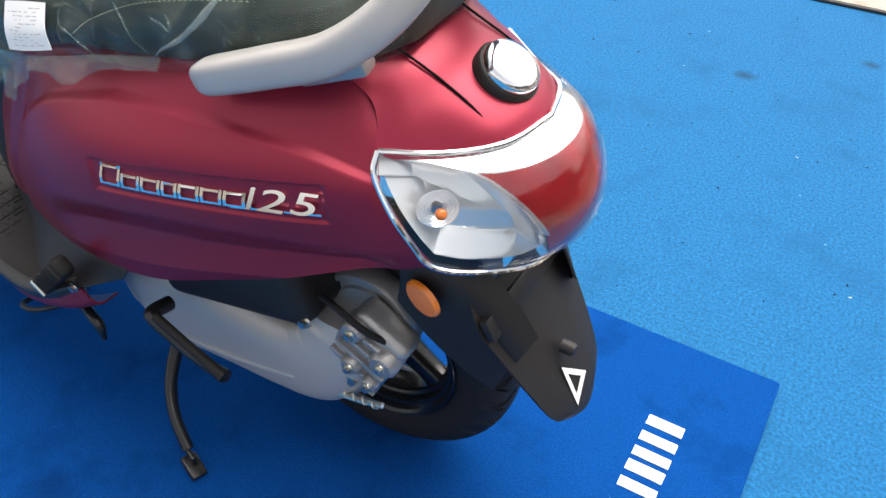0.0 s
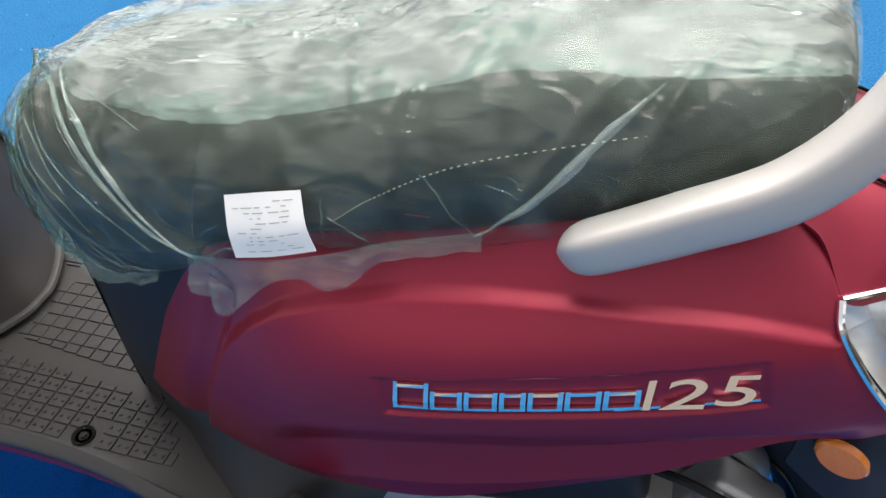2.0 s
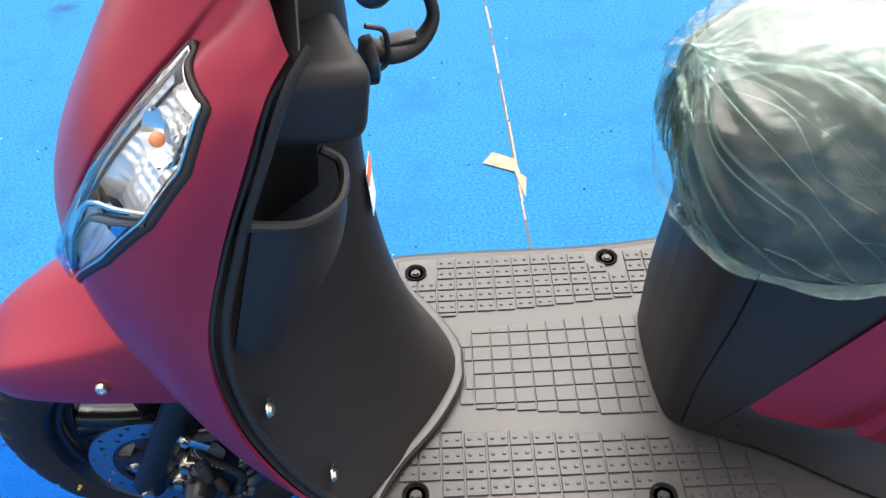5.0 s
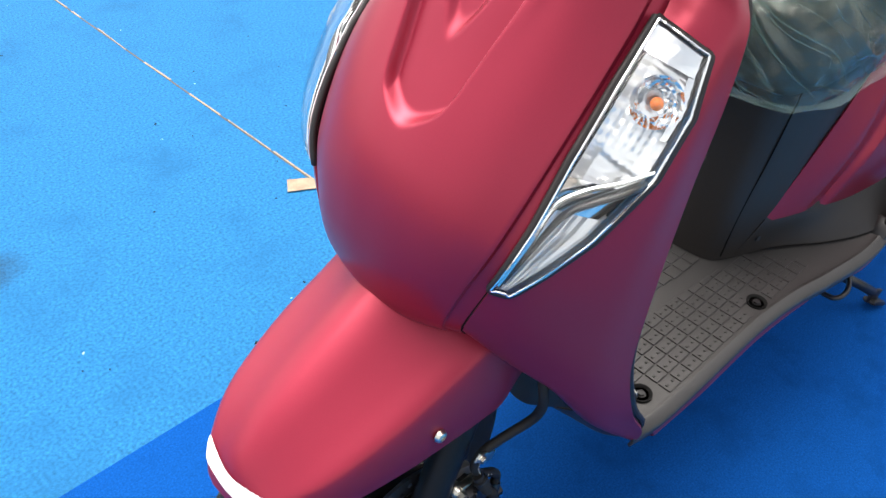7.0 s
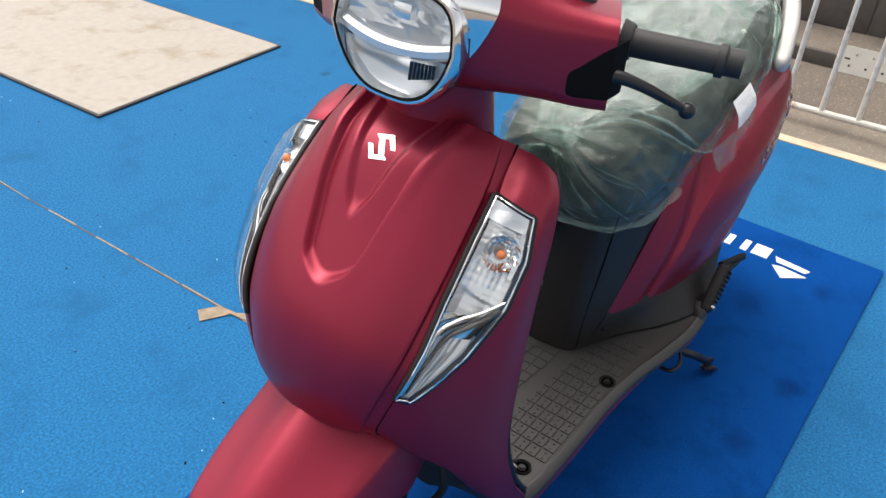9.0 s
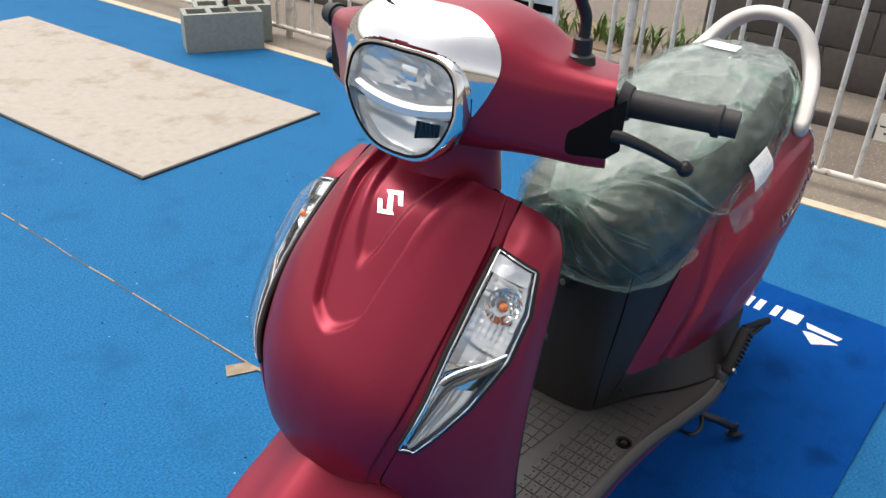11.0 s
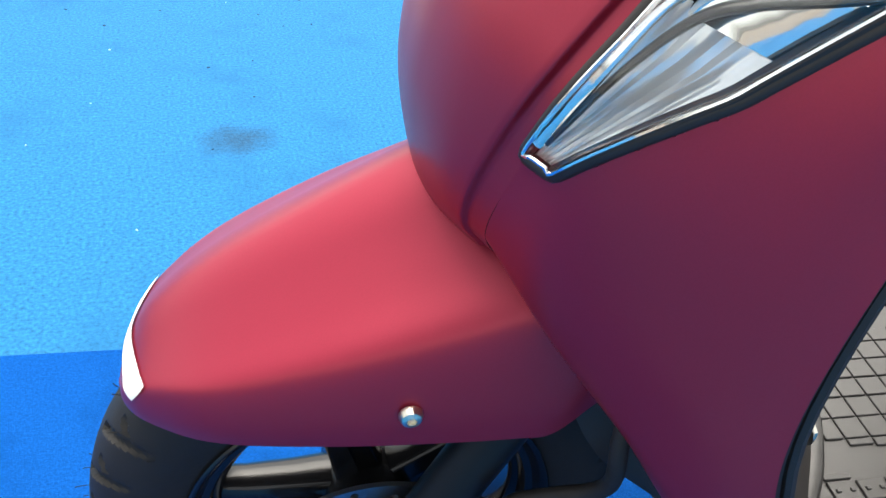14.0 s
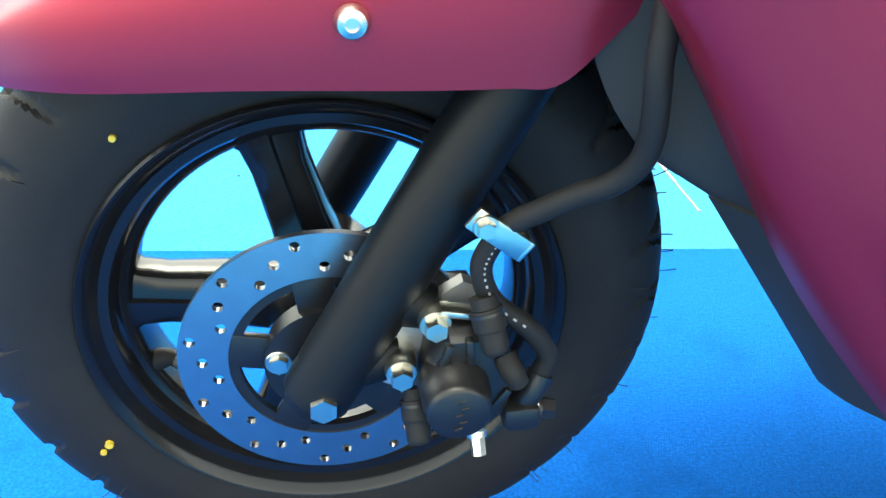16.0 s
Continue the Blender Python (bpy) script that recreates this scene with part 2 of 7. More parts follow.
RED = mat("matt_burgundy_paint", (0.265, 0.0150, 0.0372), 0.37, 0.52, 0.08, 900, 0.03, 1500, coat=0.20, coat_rough=0.28, spec=0.35)
BLACK = mat("black_grained_plastic", (0.015, 0.013, 0.0125), 0.50, 0.0, 0.15, 300, 0.12, 900, spec=0.36)
WHEEL = mat("black_wheel_paint", (0.007, 0.007, 0.008), 0.20, 0.0, 0.1, 100, 0.03, 300, spec=0.40)
FORK = mat("satin_black_fork_paint", (0.006, 0.006, 0.0065), 0.40, 0.0, 0.1, 200, 0.05, 900, spec=0.22)
RUBBER = mat("tyre_rubber", (0.014, 0.0135, 0.0135), 0.60, 0.0, 0.2, 60, 0.15, 400, stain=0.35, stain_scale=14, stain_color=(0.024, 0.023, 0.022), spec=0.22)
GRIPRUB = mat("grip_rubber", (0.016, 0.016, 0.017), 0.62, 0, 0.15, 200, 0.1, 800)
FLOORMAT = mat("floorboard_plastic", (0.0245, 0.0234, 0.0234), 0.42, 0.0, 0.12, 250, 0.10, 900, stain=0.25, stain_scale=9, stain_color=(0.034, 0.032, 0.031), spec=0.46)
GLOSSBLACK = mat("black_painted_metal", (0.010, 0.010, 0.011), 0.36, 0.0, 0.1, 100, 0.04, 500, coat=0.12, coat_rough=0.12, spec=0.4)
CHROME = mat("chrome", (0.86, 0.86, 0.86), 0.06, 1.0, 0.03, 30)
SILVER = mat("silver_paint", (0.43, 0.415, 0.40), 0.40, 0.25, 0.04, 700, 0.03, 1500)
ALU = mat("cast_aluminium", (0.40, 0.39, 0.38), 0.40, 0.7, 0.15, 60, 0.25, 350)
STEEL = mat("zinc_plated_steel", (0.62, 0.60, 0.52), 0.28, 1.0, 0.12, 120, 0.08, 500)
DISC = mat("brushed_disc_steel", (0.36, 0.37, 0.39), 0.30, 1.0, 0.10, 80, 0.1, 600)
SEAT = mat("black_seat_vinyl", (0.036, 0.036, 0.030), 0.52, 0.0, 0.2, 150, 0.2, 600, spec=0.3)
THREAD = mat("beige_thread", (0.45, 0.40, 0.28), 0.8)
PAPER = mat("white_paper", (0.80, 0.80, 0.78), 0.6, 0, 0.03, 50)
INK = mat("grey_print", (0.38, 0.38, 0.39), 0.6)
ORANGEINK = mat("orange_print", (0.80, 0.16, 0.03), 0.5)
CARPET = mat("blue_needle_felt_carpet", (0.0095, 0.109, 0.258), 0.9, 0, 0.80, 170, 1.0, 420, stain=0.7, stain_scale=5.5, stain_color=(0.0065, 0.080, 0.195), spec=0.15)
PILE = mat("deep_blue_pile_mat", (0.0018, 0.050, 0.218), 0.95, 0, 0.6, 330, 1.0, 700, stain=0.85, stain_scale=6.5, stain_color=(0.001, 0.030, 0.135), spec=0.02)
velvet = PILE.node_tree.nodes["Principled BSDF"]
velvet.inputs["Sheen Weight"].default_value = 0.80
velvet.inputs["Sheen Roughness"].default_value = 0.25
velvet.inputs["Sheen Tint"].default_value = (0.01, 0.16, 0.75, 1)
WHITEPILE = mat("white_pile_lettering", (0.72, 0.74, 0.78), 0.95, 0, 0.12, 300, 0.6, 700)
LAMP = glass("clear_lamp_plastic", (0.96, 0.97, 0.97))
LITTER = mat("pale_blue_scraps", (0.30, 0.42, 0.52), 0.8, 0, 0.2, 200)
YELLOWDOT = mat("yellow_paint", (0.60, 0.42, 0.04), 0.6, 0, 0.2, 300)
REDLENS = mat("red_tail_plastic", (0.24, 0.006, 0.010), 0.14, 0.0, 0.5, 30, 0.15, 60, coat=0.3, coat_rough=0.03)
FACET = mat("faceted_lamp_reflector", (0.84, 0.84, 0.84), 0.17, 0.55, 0.05, 60)
REFLECTOR = mat("lamp_reflector", (0.90, 0.90, 0.90), 0.24, 1.0, 0.06, 60, 0.5, 60)
AMBER = mat("amber_plastic", (0.75, 0.20, 0.02), 0.22, 0.0, 0.15, 300, 0.3, 700, coat=0.6)
BULB = mat("amber_bulb", (0.75, 0.18, 0.03), 0.15, 0.0, 0.05, 50, coat=0.5)
FILM = film("green_tinted_polythene", (0.62, 0.73, 0.67), 0.07, 0.25, 1.38, 0.35, 0.04, 2.6)
# pale veil stands for the sky's reflection on top of the bag
SHEENFILM = film("sky_sheen_polythene", (0.84, 0.89, 0.88), 0.20, 0.60, 1.28, 0.60, 0.06, 2.6)
HEM = film("loose_polythene_hem", (0.62, 0.88, 0.85), 0.10, 0.40, 1.5, crease=2.4)
PLEAT = film("gathered_polythene", (0.82, 0.93, 0.90), 0.22, 0.55, 1.5)
GATHER = film("finely_gathered_polythene", (0.74, 0.93, 0.88), 0.04, 0.18, 1.5)
BOARD = mat("weathered_white_board", (0.31, 0.285, 0.25), 0.75, 0, 0.14, 30, 0.2, 120, stain=0.85, stain_scale=4.5, stain_color=(0.19, 0.145, 0.09))
BOARDEDGE = mat("dark_board_edge", (0.05, 0.05, 0.05), 0.8, 0, 0.2, 40)
TAPE = mat("old_tan_tape", (0.23, 0.18, 0.12), 0.7, 0, 0.7, 45, 0.3, 200)
KERBPAINT = mat("yellowed_white_line", (0.50, 0.43, 0.32), 0.8, 0, 0.2, 20, 0.3, 120, stain=0.6, stain_scale=7, stain_color=(0.30, 0.22, 0.14))
ASPHALT = mat("worn_asphalt", (0.135, 0.112, 0.092), 0.9, 0, 0.35, 120, 0.7, 160, stain=0.5, stain_scale=3, stain_color=(0.065, 0.060, 0.055))
CONCRETE = mat("rough_concrete", (0.185, 0.158, 0.128), 0.9, 0, 0.25, 40, 0.6, 120, stain=0.7, stain_scale=5, stain_color=(0.08, 0.072, 0.064))
PLATE = mat("white_enamelled_steel", (0.62, 0.60, 0.55), 0.5, 0, 0.08, 30, 0.1, 200, stain=0.5, stain_scale=12, stain_color=(0.45, 0.38, 0.28))
DARKBLOCK = mat("dark_stained_wall_block", (0.085, 0.075, 0.068), 0.9, 0, 0.3, 30, 0.6, 120, stain=0.6, stain_scale=5, stain_color=(0.05, 0.045, 0.042))
RAIL = mat("white_rail_paint", (0.64, 0.60, 0.53), 0.5, 0, 0.10, 30, 0.2, 200, stain=0.9, stain_scale=22, stain_color=(0.26, 0.16, 0.09))
CINDER = mat("grey_green_concrete_block", (0.27, 0.29, 0.26), 0.9, 0, 0.25, 60, 0.7, 160)
LEAF = mat("roadside_leaves", (0.09, 0.15, 0.035), 0.6, 0, 0.5, 30)
EARTH = mat("dry_verge_earth", (0.20, 0.15, 0.10), 0.95, 0, 0.4, 30, 0.6, 90)
pebbled(ASPHALT, 95, (0.34, 0.29, 0.24), 0.55)
pebbled(CONCRETE, 110, (0.36, 0.31, 0.25), 0.45)
# near-black: stands for shade in openings, and colours seams, stripes and crumbs
DARKIN = mat("recess_shade_and_black", (0.006, 0.006, 0.006), 0.8, spec=0.08)
REDCLOTH = mat("red_cloth", (0.60, 0.03, 0.04), 0.7, 0, 0.1, 60)


# ---- shape helpers ----
def crom(pts, n):
    """n points spaced evenly in parameter along a smooth curve through pts."""
    p = [Vector(v) for v in pts]
    if len(p) == 2:
        return [p[0].lerp(p[1], i / (n - 1)) for i in range(n)]
    q = [2 * p[0] - p[1], *p, 2 * p[-1] - p[-2]]
    out = []
    for i in range(n):
        s = i / (n - 1) * (len(p) - 1)
        k = min(int(s), len(p) - 2)
        f = s - k
        a, b, c, d = q[k], q[k + 1], q[k + 2], q[k + 3]
        out.append(0.5 * (2 * b + (c - a) * f + (2 * a - 5 * b + 4 * c - d) * f * f + (3 * b - a - 3 * c + d) * f ** 3))
    return out


def net(rows, nu, nv):
    """A smooth grid of points through a coarse net of control rows."""
    first = [crom(r, nv) for r in rows]
    cols = [crom([r[j] for r in first], nu) for j in range(nv)]
    return [[cols[j][i] for j in range(nv)] for i in range(nu)]


def halfnet(rows, nu, nv):
    """Like net, for rows that end on the middle plane: the whole, mirrored net is smoothed and one half returned."""
    whole = [list(r) + [(x, -y, z) for x, y, z in reversed(r[:-1])] for r in rows]
    return [row[:nv] for row in net(whole, nu, 2 * nv - 1)]


def grid_mesh(grid, closed=False, bm=None, caps=False):
    """A mesh over a grid of points; closed joins the last column to the first."""
    bm = bm or bmesh.new()
    vs = [[bm.verts.new(p) for p in row] for row in grid]
    m = len(vs[0])
    for i in range(len(vs) - 1):
        for j in range(m if closed else m - 1):
            k = (j + 1) % m
            bm.faces.new((vs[i][j], vs[i + 1][j], vs[i + 1][k], vs[i][k]))
    if caps:
        bm.faces.new(vs[0])
        bm.faces.new(vs[-1][::-1])
    return bm


def mirror(bm):
    """Turns a mesh into its mirror image across y = 0."""
    for v in bm.verts:
        v.co.y = -v.co.y
    bmesh.ops.reverse_faces(bm, faces=bm.faces[:])
    return bm


def thicken(bm, t):
    """Gives a sheet the thickness t, inwards against its normals."""
    bmesh.ops.recalc_face_normals(bm, faces=bm.faces[:])
    bmesh.ops.solidify(bm, geom=bm.faces[:], thickness=t)
    return bm


def tube(pts, r, seg=10, n=24, bm=None, squash=1.0, flat=None, round_=1.0):
    """A round (or flattened) bar along a smooth curve; r may be a list spread along it."""
    c = crom(pts, n) if len(pts) > 2 or n > 2 else [Vector(p) for p in pts]
    rs = r if isinstance(r, (list, tuple)) else [r, r]
    rows, up = [], None
    for i, p in enumerate(c):
        d = (c[min(i + 1, len(c) - 1)] - c[max(i - 1, 0)]).normalized()
        if up is None:
            up = Vector(flat) if flat else (Vector((0, 0, 1)) if abs(d.z) < 0.9 else Vector((1, 0, 0)))
        up = (up - d * up.dot(d)).normalized()
        side = d.cross(up)
        s = i / (len(c) - 1) * (len(rs) - 1)
        k = min(int(s), len(rs) - 2)
        rad = rs[k] + (rs[k + 1] - rs[k]) * (s - k)
        rows.append([p + side * math.copysign(abs(math.cos(a)) ** round_, math.cos(a)) * rad + up * math.copysign(abs(math.sin(a)) ** round_, math.sin(a)) * rad * squash for a in [2 * math.pi * j / seg for j in range(seg)]])
    return grid_mesh(rows, True, bm, True)


def lathe(profile, seg=48, m=None, bm=None, close=True):
    """Turns a profile of (radius, along) round the y axis."""
    rows = [[Vector((r * math.cos(2 * math.pi * j / seg), y, r * math.sin(2 * math.pi * j / seg))) for j in range(seg)] for r, y in profile]
    if m is not None:
        rows = [[m @ v for v in row] for row in rows]
    return grid_mesh(rows, True, bm, close)


def box(size, m=None, bevel=0.0, bm=None, seg=2):
    own = bmesh.new()
    bmesh.ops.create_cube(own, size=1.0)
    for v in own.verts:
        v.co = Vector((v.co.x * size[0], v.co.y * size[1], v.co.z * size[2]))
    if bevel:
        bmesh.ops.bevel(own, geom=own.edges[:], offset=bevel, segments=seg, profile=0.5, affect="EDGES")
    if m is not None:
        bmesh.ops.transform(own, matrix=m, verts=own.verts[:])
    if bm is None:
        return own
    join(bm, own)
    return bm


def join(bm, other):
    """Adds the other mesh to bm."""
    table = {v: bm.verts.new(v.co) for v in other.verts}
    for f in other.faces:
        bm.faces.new([table[v] for v in f.verts])
    other.free()
    return bm


def poly(pts, t, bm=None):
    """A flat outline of points, thickened along z by t (upwards)."""
    bm = bm or bmesh.new()
    a = [bm.verts.new(p) for p in pts]
    b = [bm.verts.new(Vector(p) + Vector((0, 0, t))) for p in pts]
    bm.faces.new(a[::-1])
    bm.faces.new(b)
    for i in range(len(a)):
        k = (i + 1) % len(a)
        bm.faces.new((a[i], a[k], b[k], b[i]))
    return bm


def part(name, bm, material, parent=None, label="", smooth=True, angle=40):
    """Links a bmesh as one object, under its thing if given."""
    bmesh.ops.recalc_face_normals(bm, faces=bm.faces[:])
    me = bpy.data.meshes.new(name)
    bm.to_mesh(me)
    bm.free()
    me.materials.append(material)
    if smooth:
        me.shade_smooth()
        me.set_sharp_from_angle(angle=radians(angle))
    ob = new(name, me)
    if parent is not None:
        ob.parent = parent
    if label:
        ob["label"] = label
    return ob


def bolt(at, axis, r=0.008, h=0.006, m=None):
    """A flanged hexagon bolt head standing at a place along an axis."""
    q = Vector(axis).to_track_quat("Z", "Y").to_matrix().to_4x4()
    t = Matrix.Translation(at) @ q
    bm = bmesh.new()
    bmesh.ops.create_cone(bm, cap_ends=True, segments=24, radius1=r * 1.35, radius2=r * 1.25, depth=h * 0.35, matrix=t @ Matrix.Translation((0, 0, h * 0.17)))
    bmesh.ops.create_cone(bm, cap_ends=True, segments=6, radius1=r, radius2=r * 0.92, depth=h, matrix=t @ Matrix.Translation((0, 0, h * 0.8)))
    return bm


# ---- ground ----
def slab(name, x0, x1, y0, y1, z0, z1, material, bevel=0.0, label="", category="", kind="structure"):
    bm = box((x1 - x0, y1 - y0, z1 - z0), None, bevel)
    ob = part(name, bm, material, smooth=bevel > 0)
    ob.location = ((x0 + x1) / 2, (y0 + y1) / 2, (z0 + z1) / 2)
    return tagged(ob, label, category, "", kind)


def turned(ob, x, y, z, deg):
    ob.matrix_basis = pose(x, y, z, 0, 0, deg)
    return ob


GRID = 3.5
EDGE_X = 2.43
slab("ground", -400, 400, -400, 400, -0.30, -0.012, ASPHALT, label="worn grey asphalt ground round the display area", category="ground")
carpet = slab("carpet", -4.2, 4.2, -7.5, 7.5, -0.006, 0.006, CARPET, label="bright blue felt carpet laid on the asphalt", category="carpet")
GM = Matrix.Translation((EDGE_X, 0, 0)) @ Matrix.Rotation(radians(GRID), 4, "Z")
carpet.matrix_basis = GM @ Matrix.Translation((-4.2, 0, -0.006))
inv = carpet.matrix_basis.inverted()
spots(CARPET, [((inv @ Vector((x, y, 0))).x, (inv @ Vector((x, y, 0))).y, r) for x, y, r in ((-0.13, 0.945, 0.055), (1.46, 1.385, 0.026), (1.73, 1.61, 0.022), (1.92, 0.75, 0.02), (1.1, 2.5, 0.03), (-0.7, 1.6, 0.03))], (0.012, 0.030, 0.055))
line = slab("painted_line", 0, 0.055, -7.5, 7.5, -0.012, 0.004, KERBPAINT, label="yellowed white painted line along the carpet edge", category="line")
line.matrix_basis = GM @ Matrix.Translation((0.028, 0, -0.004))
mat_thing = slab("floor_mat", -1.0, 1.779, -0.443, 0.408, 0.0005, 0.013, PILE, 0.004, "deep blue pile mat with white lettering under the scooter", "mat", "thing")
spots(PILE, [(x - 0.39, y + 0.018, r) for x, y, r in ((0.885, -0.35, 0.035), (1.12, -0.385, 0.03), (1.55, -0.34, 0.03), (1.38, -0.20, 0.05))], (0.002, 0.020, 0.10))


def mark(name, quads):
    """Flat white pile shapes worked into the mat, one for each four-cornered outline."""
    for q in quads:
        bm = poly([(x - 0.3895, y + 0.0175, 0.0058) for x, y in q], 0.0022)
        part(name, bm, WHITEPILE, mat_thing, smooth=False)


def cell(y0, y1, x0=1.611, x1=1.670):
    return [(x0, y0), (x1, y0), (x1, y1), (x0, y1)]


mark("woven_mark", [[(1.640, -0.185), (1.628, -0.284), (1.608, -0.276), (1.614, -0.195)], [(1.592, -0.190), (1.599, -0.215), (1.590, -0.284), (1.545, -0.228)]])
mark("woven_bar", [cell(-0.168, -0.122), cell(-0.108, -0.090), cell(-0.062, -0.044), cell(-0.030, 0.024), cell(0.040, 0.058), cell(0.086, 0.104), cell(0.118, 0.138), cell(0.148, 0.166), cell(0.180, 0.198), cell(0.213, 0.233)])

# ---- scooter ----
scooter = tagged(new("scooter"), "matt burgundy motor scooter standing on its centre stand", "scooter")
scooter.location = (0, 0.022, 0)
WX, WZ, WR = 0.004, 0.224, 0.211
RX, RZ, RR = 1.245, 0.232, 0.216


def both(name, make, material, label="", parent=None):
    """A part and its mirror image on the other side."""
    a = part(name, make(), material, parent or scooter, label)
    b = part(name, mirror(make()), material, parent or scooter, label)
    return a, b


# front cowl, the middle of the leg shield's face
COWL = [
    [(0.252, -0.122, 0.848), (0.226, -0.085, 0.866), (0.208, -0.040, 0.878), (0.204, 0.0, 0.880)],
    [(0.208, -0.133, 0.808), (0.170, -0.090, 0.836), (0.149, -0.040, 0.848), (0.145, 0.0, 0.850)],
    [(0.118, -0.140, 0.725), (0.100, -0.095, 0.757), (0.092, -0.045, 0.768), (0.090, 0.0, 0.770)],
    [(0.064, -0.132, 0.645), (0.044, -0.085, 0.668), (0.034, -0.040, 0.676), (0.032, 0.0, 0.678)],
    [(0.046, -0.115, 0.590), (0.024, -0.075, 0.600), (0.014, -0.035, 0.600), (0.012, 0.0, 0.600)],
    [(0.040, -0.100, 0.548), (0.027, -0.070, 0.545), (0.021, -0.035, 0.538), (0.019, 0.0, 0.535)],
    [(0.050, -0.094, 0.528), (0.044, -0.062, 0.517), (0.040, -0.035, 0.507), (0.038, 0.0, 0.503)],
]


def ramp(x, lo, hi):
    t = min(1, max(0, (x - lo) / (hi - lo)))
    return t * t * (3 - 2 * t)


def between(x, pts):
    for (a, b), (c, d) in zip(pts, pts[1:]):
        if x <= c:
            return b + (d - b) * max(0, (x - a) / (c - a))
    return pts[-1][1]


V_OUTER = [(0, 0.068), (0.14, 0.064), (0.256, 0.056), (0.372, 0.042), (0.405, 0.037), (0.425, 0.032), (0.44, 0.026), (1, 0.024)]
V_INNER = [(0, 0.050), (0.15, 0.038), (0.215, 0.030), (0.26, 0.023), (0.29, 0.018), (0.32, 0.015), (1, 0.015)]


def cowl():
    """The cowl's face, its columns laid along the edges of the V-shaped recess that holds the emblem."""
    n = 240
    half = halfnet(COWL, n, 90)
    inward = Vector((0.72, 0, -0.69))
    rows = []
    for i, smooth_row in enumerate(half):
        s = i / (n - 1)
        edge = abs(smooth_row[0].y)
        wo = min(max(between(s, V_OUTER), 0.026), edge - 0.022)
        wi = min(max(between(s, V_INNER), 0.0145), wo - 0.0095)
        step = between(s, [(0, 0.014), (0.2, 0.012), (0.6, 0.015), (1, 0.017)])
        marks = [(edge, 6), (edge - step + 0.003, 5), (edge - step, 26), (wo, 9), (wo - 0.008, 12), (wi, 10), (wi - 0.013, 14), (0.0, 0)]
        row = []
        for (a, count), (b, _) in zip(marks, marks[1:] + [(0.0, 0)]):
            for k in range(count):
                y = a + (b - a) * k / count
                lo = next((m for m in range(89) if abs(smooth_row[m + 1].y) <= y), 88)
                p, r = smooth_row[lo], smooth_row[lo + 1]
                f = (abs(p.y) - y) / max(1e-9, abs(p.y) - abs(r.y))
                v = p.lerp(r, min(1, max(0, f)))
                v += Vector((0.75, 0.6, -0.3)) * 0.0042 * ramp(y, edge - step, edge - step + 0.003)
                outer = 1 - ramp(s + 0.040 * min(1.2, y / wo) ** 2, 0.412, 0.446)
                inner = 1 - ramp(s + 0.045 * min(1.2, y / wi) ** 2, 0.270, 0.322)
                d = 0.012 * outer * (1 - ramp(y, wo - 0.008, wo)) + 0.008 * inner * (1 - ramp(y, wi - 0.013, wi))
                d -= 0.003 * math.exp(-((y - wo - 0.006) / 0.006) ** 2) * (1 - ramp(s, 0.1, 0.3))
                row.append(v + inward * d)
        v = smooth_row[-1] + inward * (0.012 * (1 - ramp(s, 0.412, 0.446)) + 0.008 * (1 - ramp(s, 0.270, 0.322)))
        row.append(v)
        rows.append(row[:-1] + [Vector((p.x, -p.y, p.z)) for p in reversed(row)])
    bm = grid_mesh(rows)
    back = grid_mesh([[p + Vector((0.003, -0.4 * p.y * 0.03, -0.001)) for p in row] for row in rows][::-1], False, bm)
    bmesh.ops.recalc_face_normals(bm, faces=bm.faces[:])
    return back


part("front_cowl", cowl(), RED, scooter)

both("cowl_seam", lambda: tube([Vector(r[0]) + Vector((0.0035, 0.0008, 0)) for r in COWL], 0.0014, 6, 60), DARKIN)
APRON = [
    [(0.252, -0.124, 0.847), (0.258, -0.142, 0.842), (0.264, -0.158, 0.832), (0.270, -0.168, 0.820)],
    [(0.225, -0.128, 0.826), (0.228, -0.152, 0.822), (0.240, -0.174, 0.812), (0.254, -0.184, 0.800)],
    [(0.196, -0.135, 0.802), (0.198, -0.160, 0.797), (0.212, -0.183, 0.778), (0.232, -0.193, 0.752)],
    [(0.118, -0.142, 0.724), (0.132, -0.172, 0.712), (0.165, -0.195, 0.694), (0.200, -0.200, 0.677)],
    [(0.062, -0.134, 0.645), (0.084, -0.163, 0.630), (0.132, -0.194, 0.608), (0.173, -0.207, 0.590)],
    [(0.046, -0.115, 0.588), (0.070, -0.148, 0.562), (0.125, -0.188, 0.522), (0.172, -0.207, 0.485)],
    [(0.042, -0.101, 0.548), (0.080, -0.140, 0.500), (0.140, -0.186, 0.448), (0.203, -0.210, 0.388)],
    [(0.052, -0.098, 0.534), (0.100, -0.142, 0.475), (0.160, -0.186, 0.400), (0.247, -0.208, 0.318)],
    [(0.062, -0.097, 0.524), (0.118, -0.148, 0.452), (0.176, -0.180, 0.368), (0.262, -0.198, 0.276)],
    [(0.072, -0.092, 0.518), (0.128, -0.138, 0.440), (0.196, -0.166, 0.338), (0.278, -0.186, 0.250)],
]
LAMP_HOLE = [(0.200, -0.131, 0.815), (0.217, -0.175, 0.794), (0.194, -0.187, 0.748), (0.153, -0.192, 0.706), (0.108, -0.175, 0.657), (0.060, -0.136, 0.601), (0.047, -0.118, 0.604), (0.074, -0.134, 0.668), (0.104, -0.140, 0.722)]
LAMP_DIR = Vector((-0.72, -0.60, 0.35)).normalized()
LAMP_U = LAMP_DIR.cross(Vector((0, 0, 1))).normalized()
LAMP_V = LAMP_DIR.cross(LAMP_U)


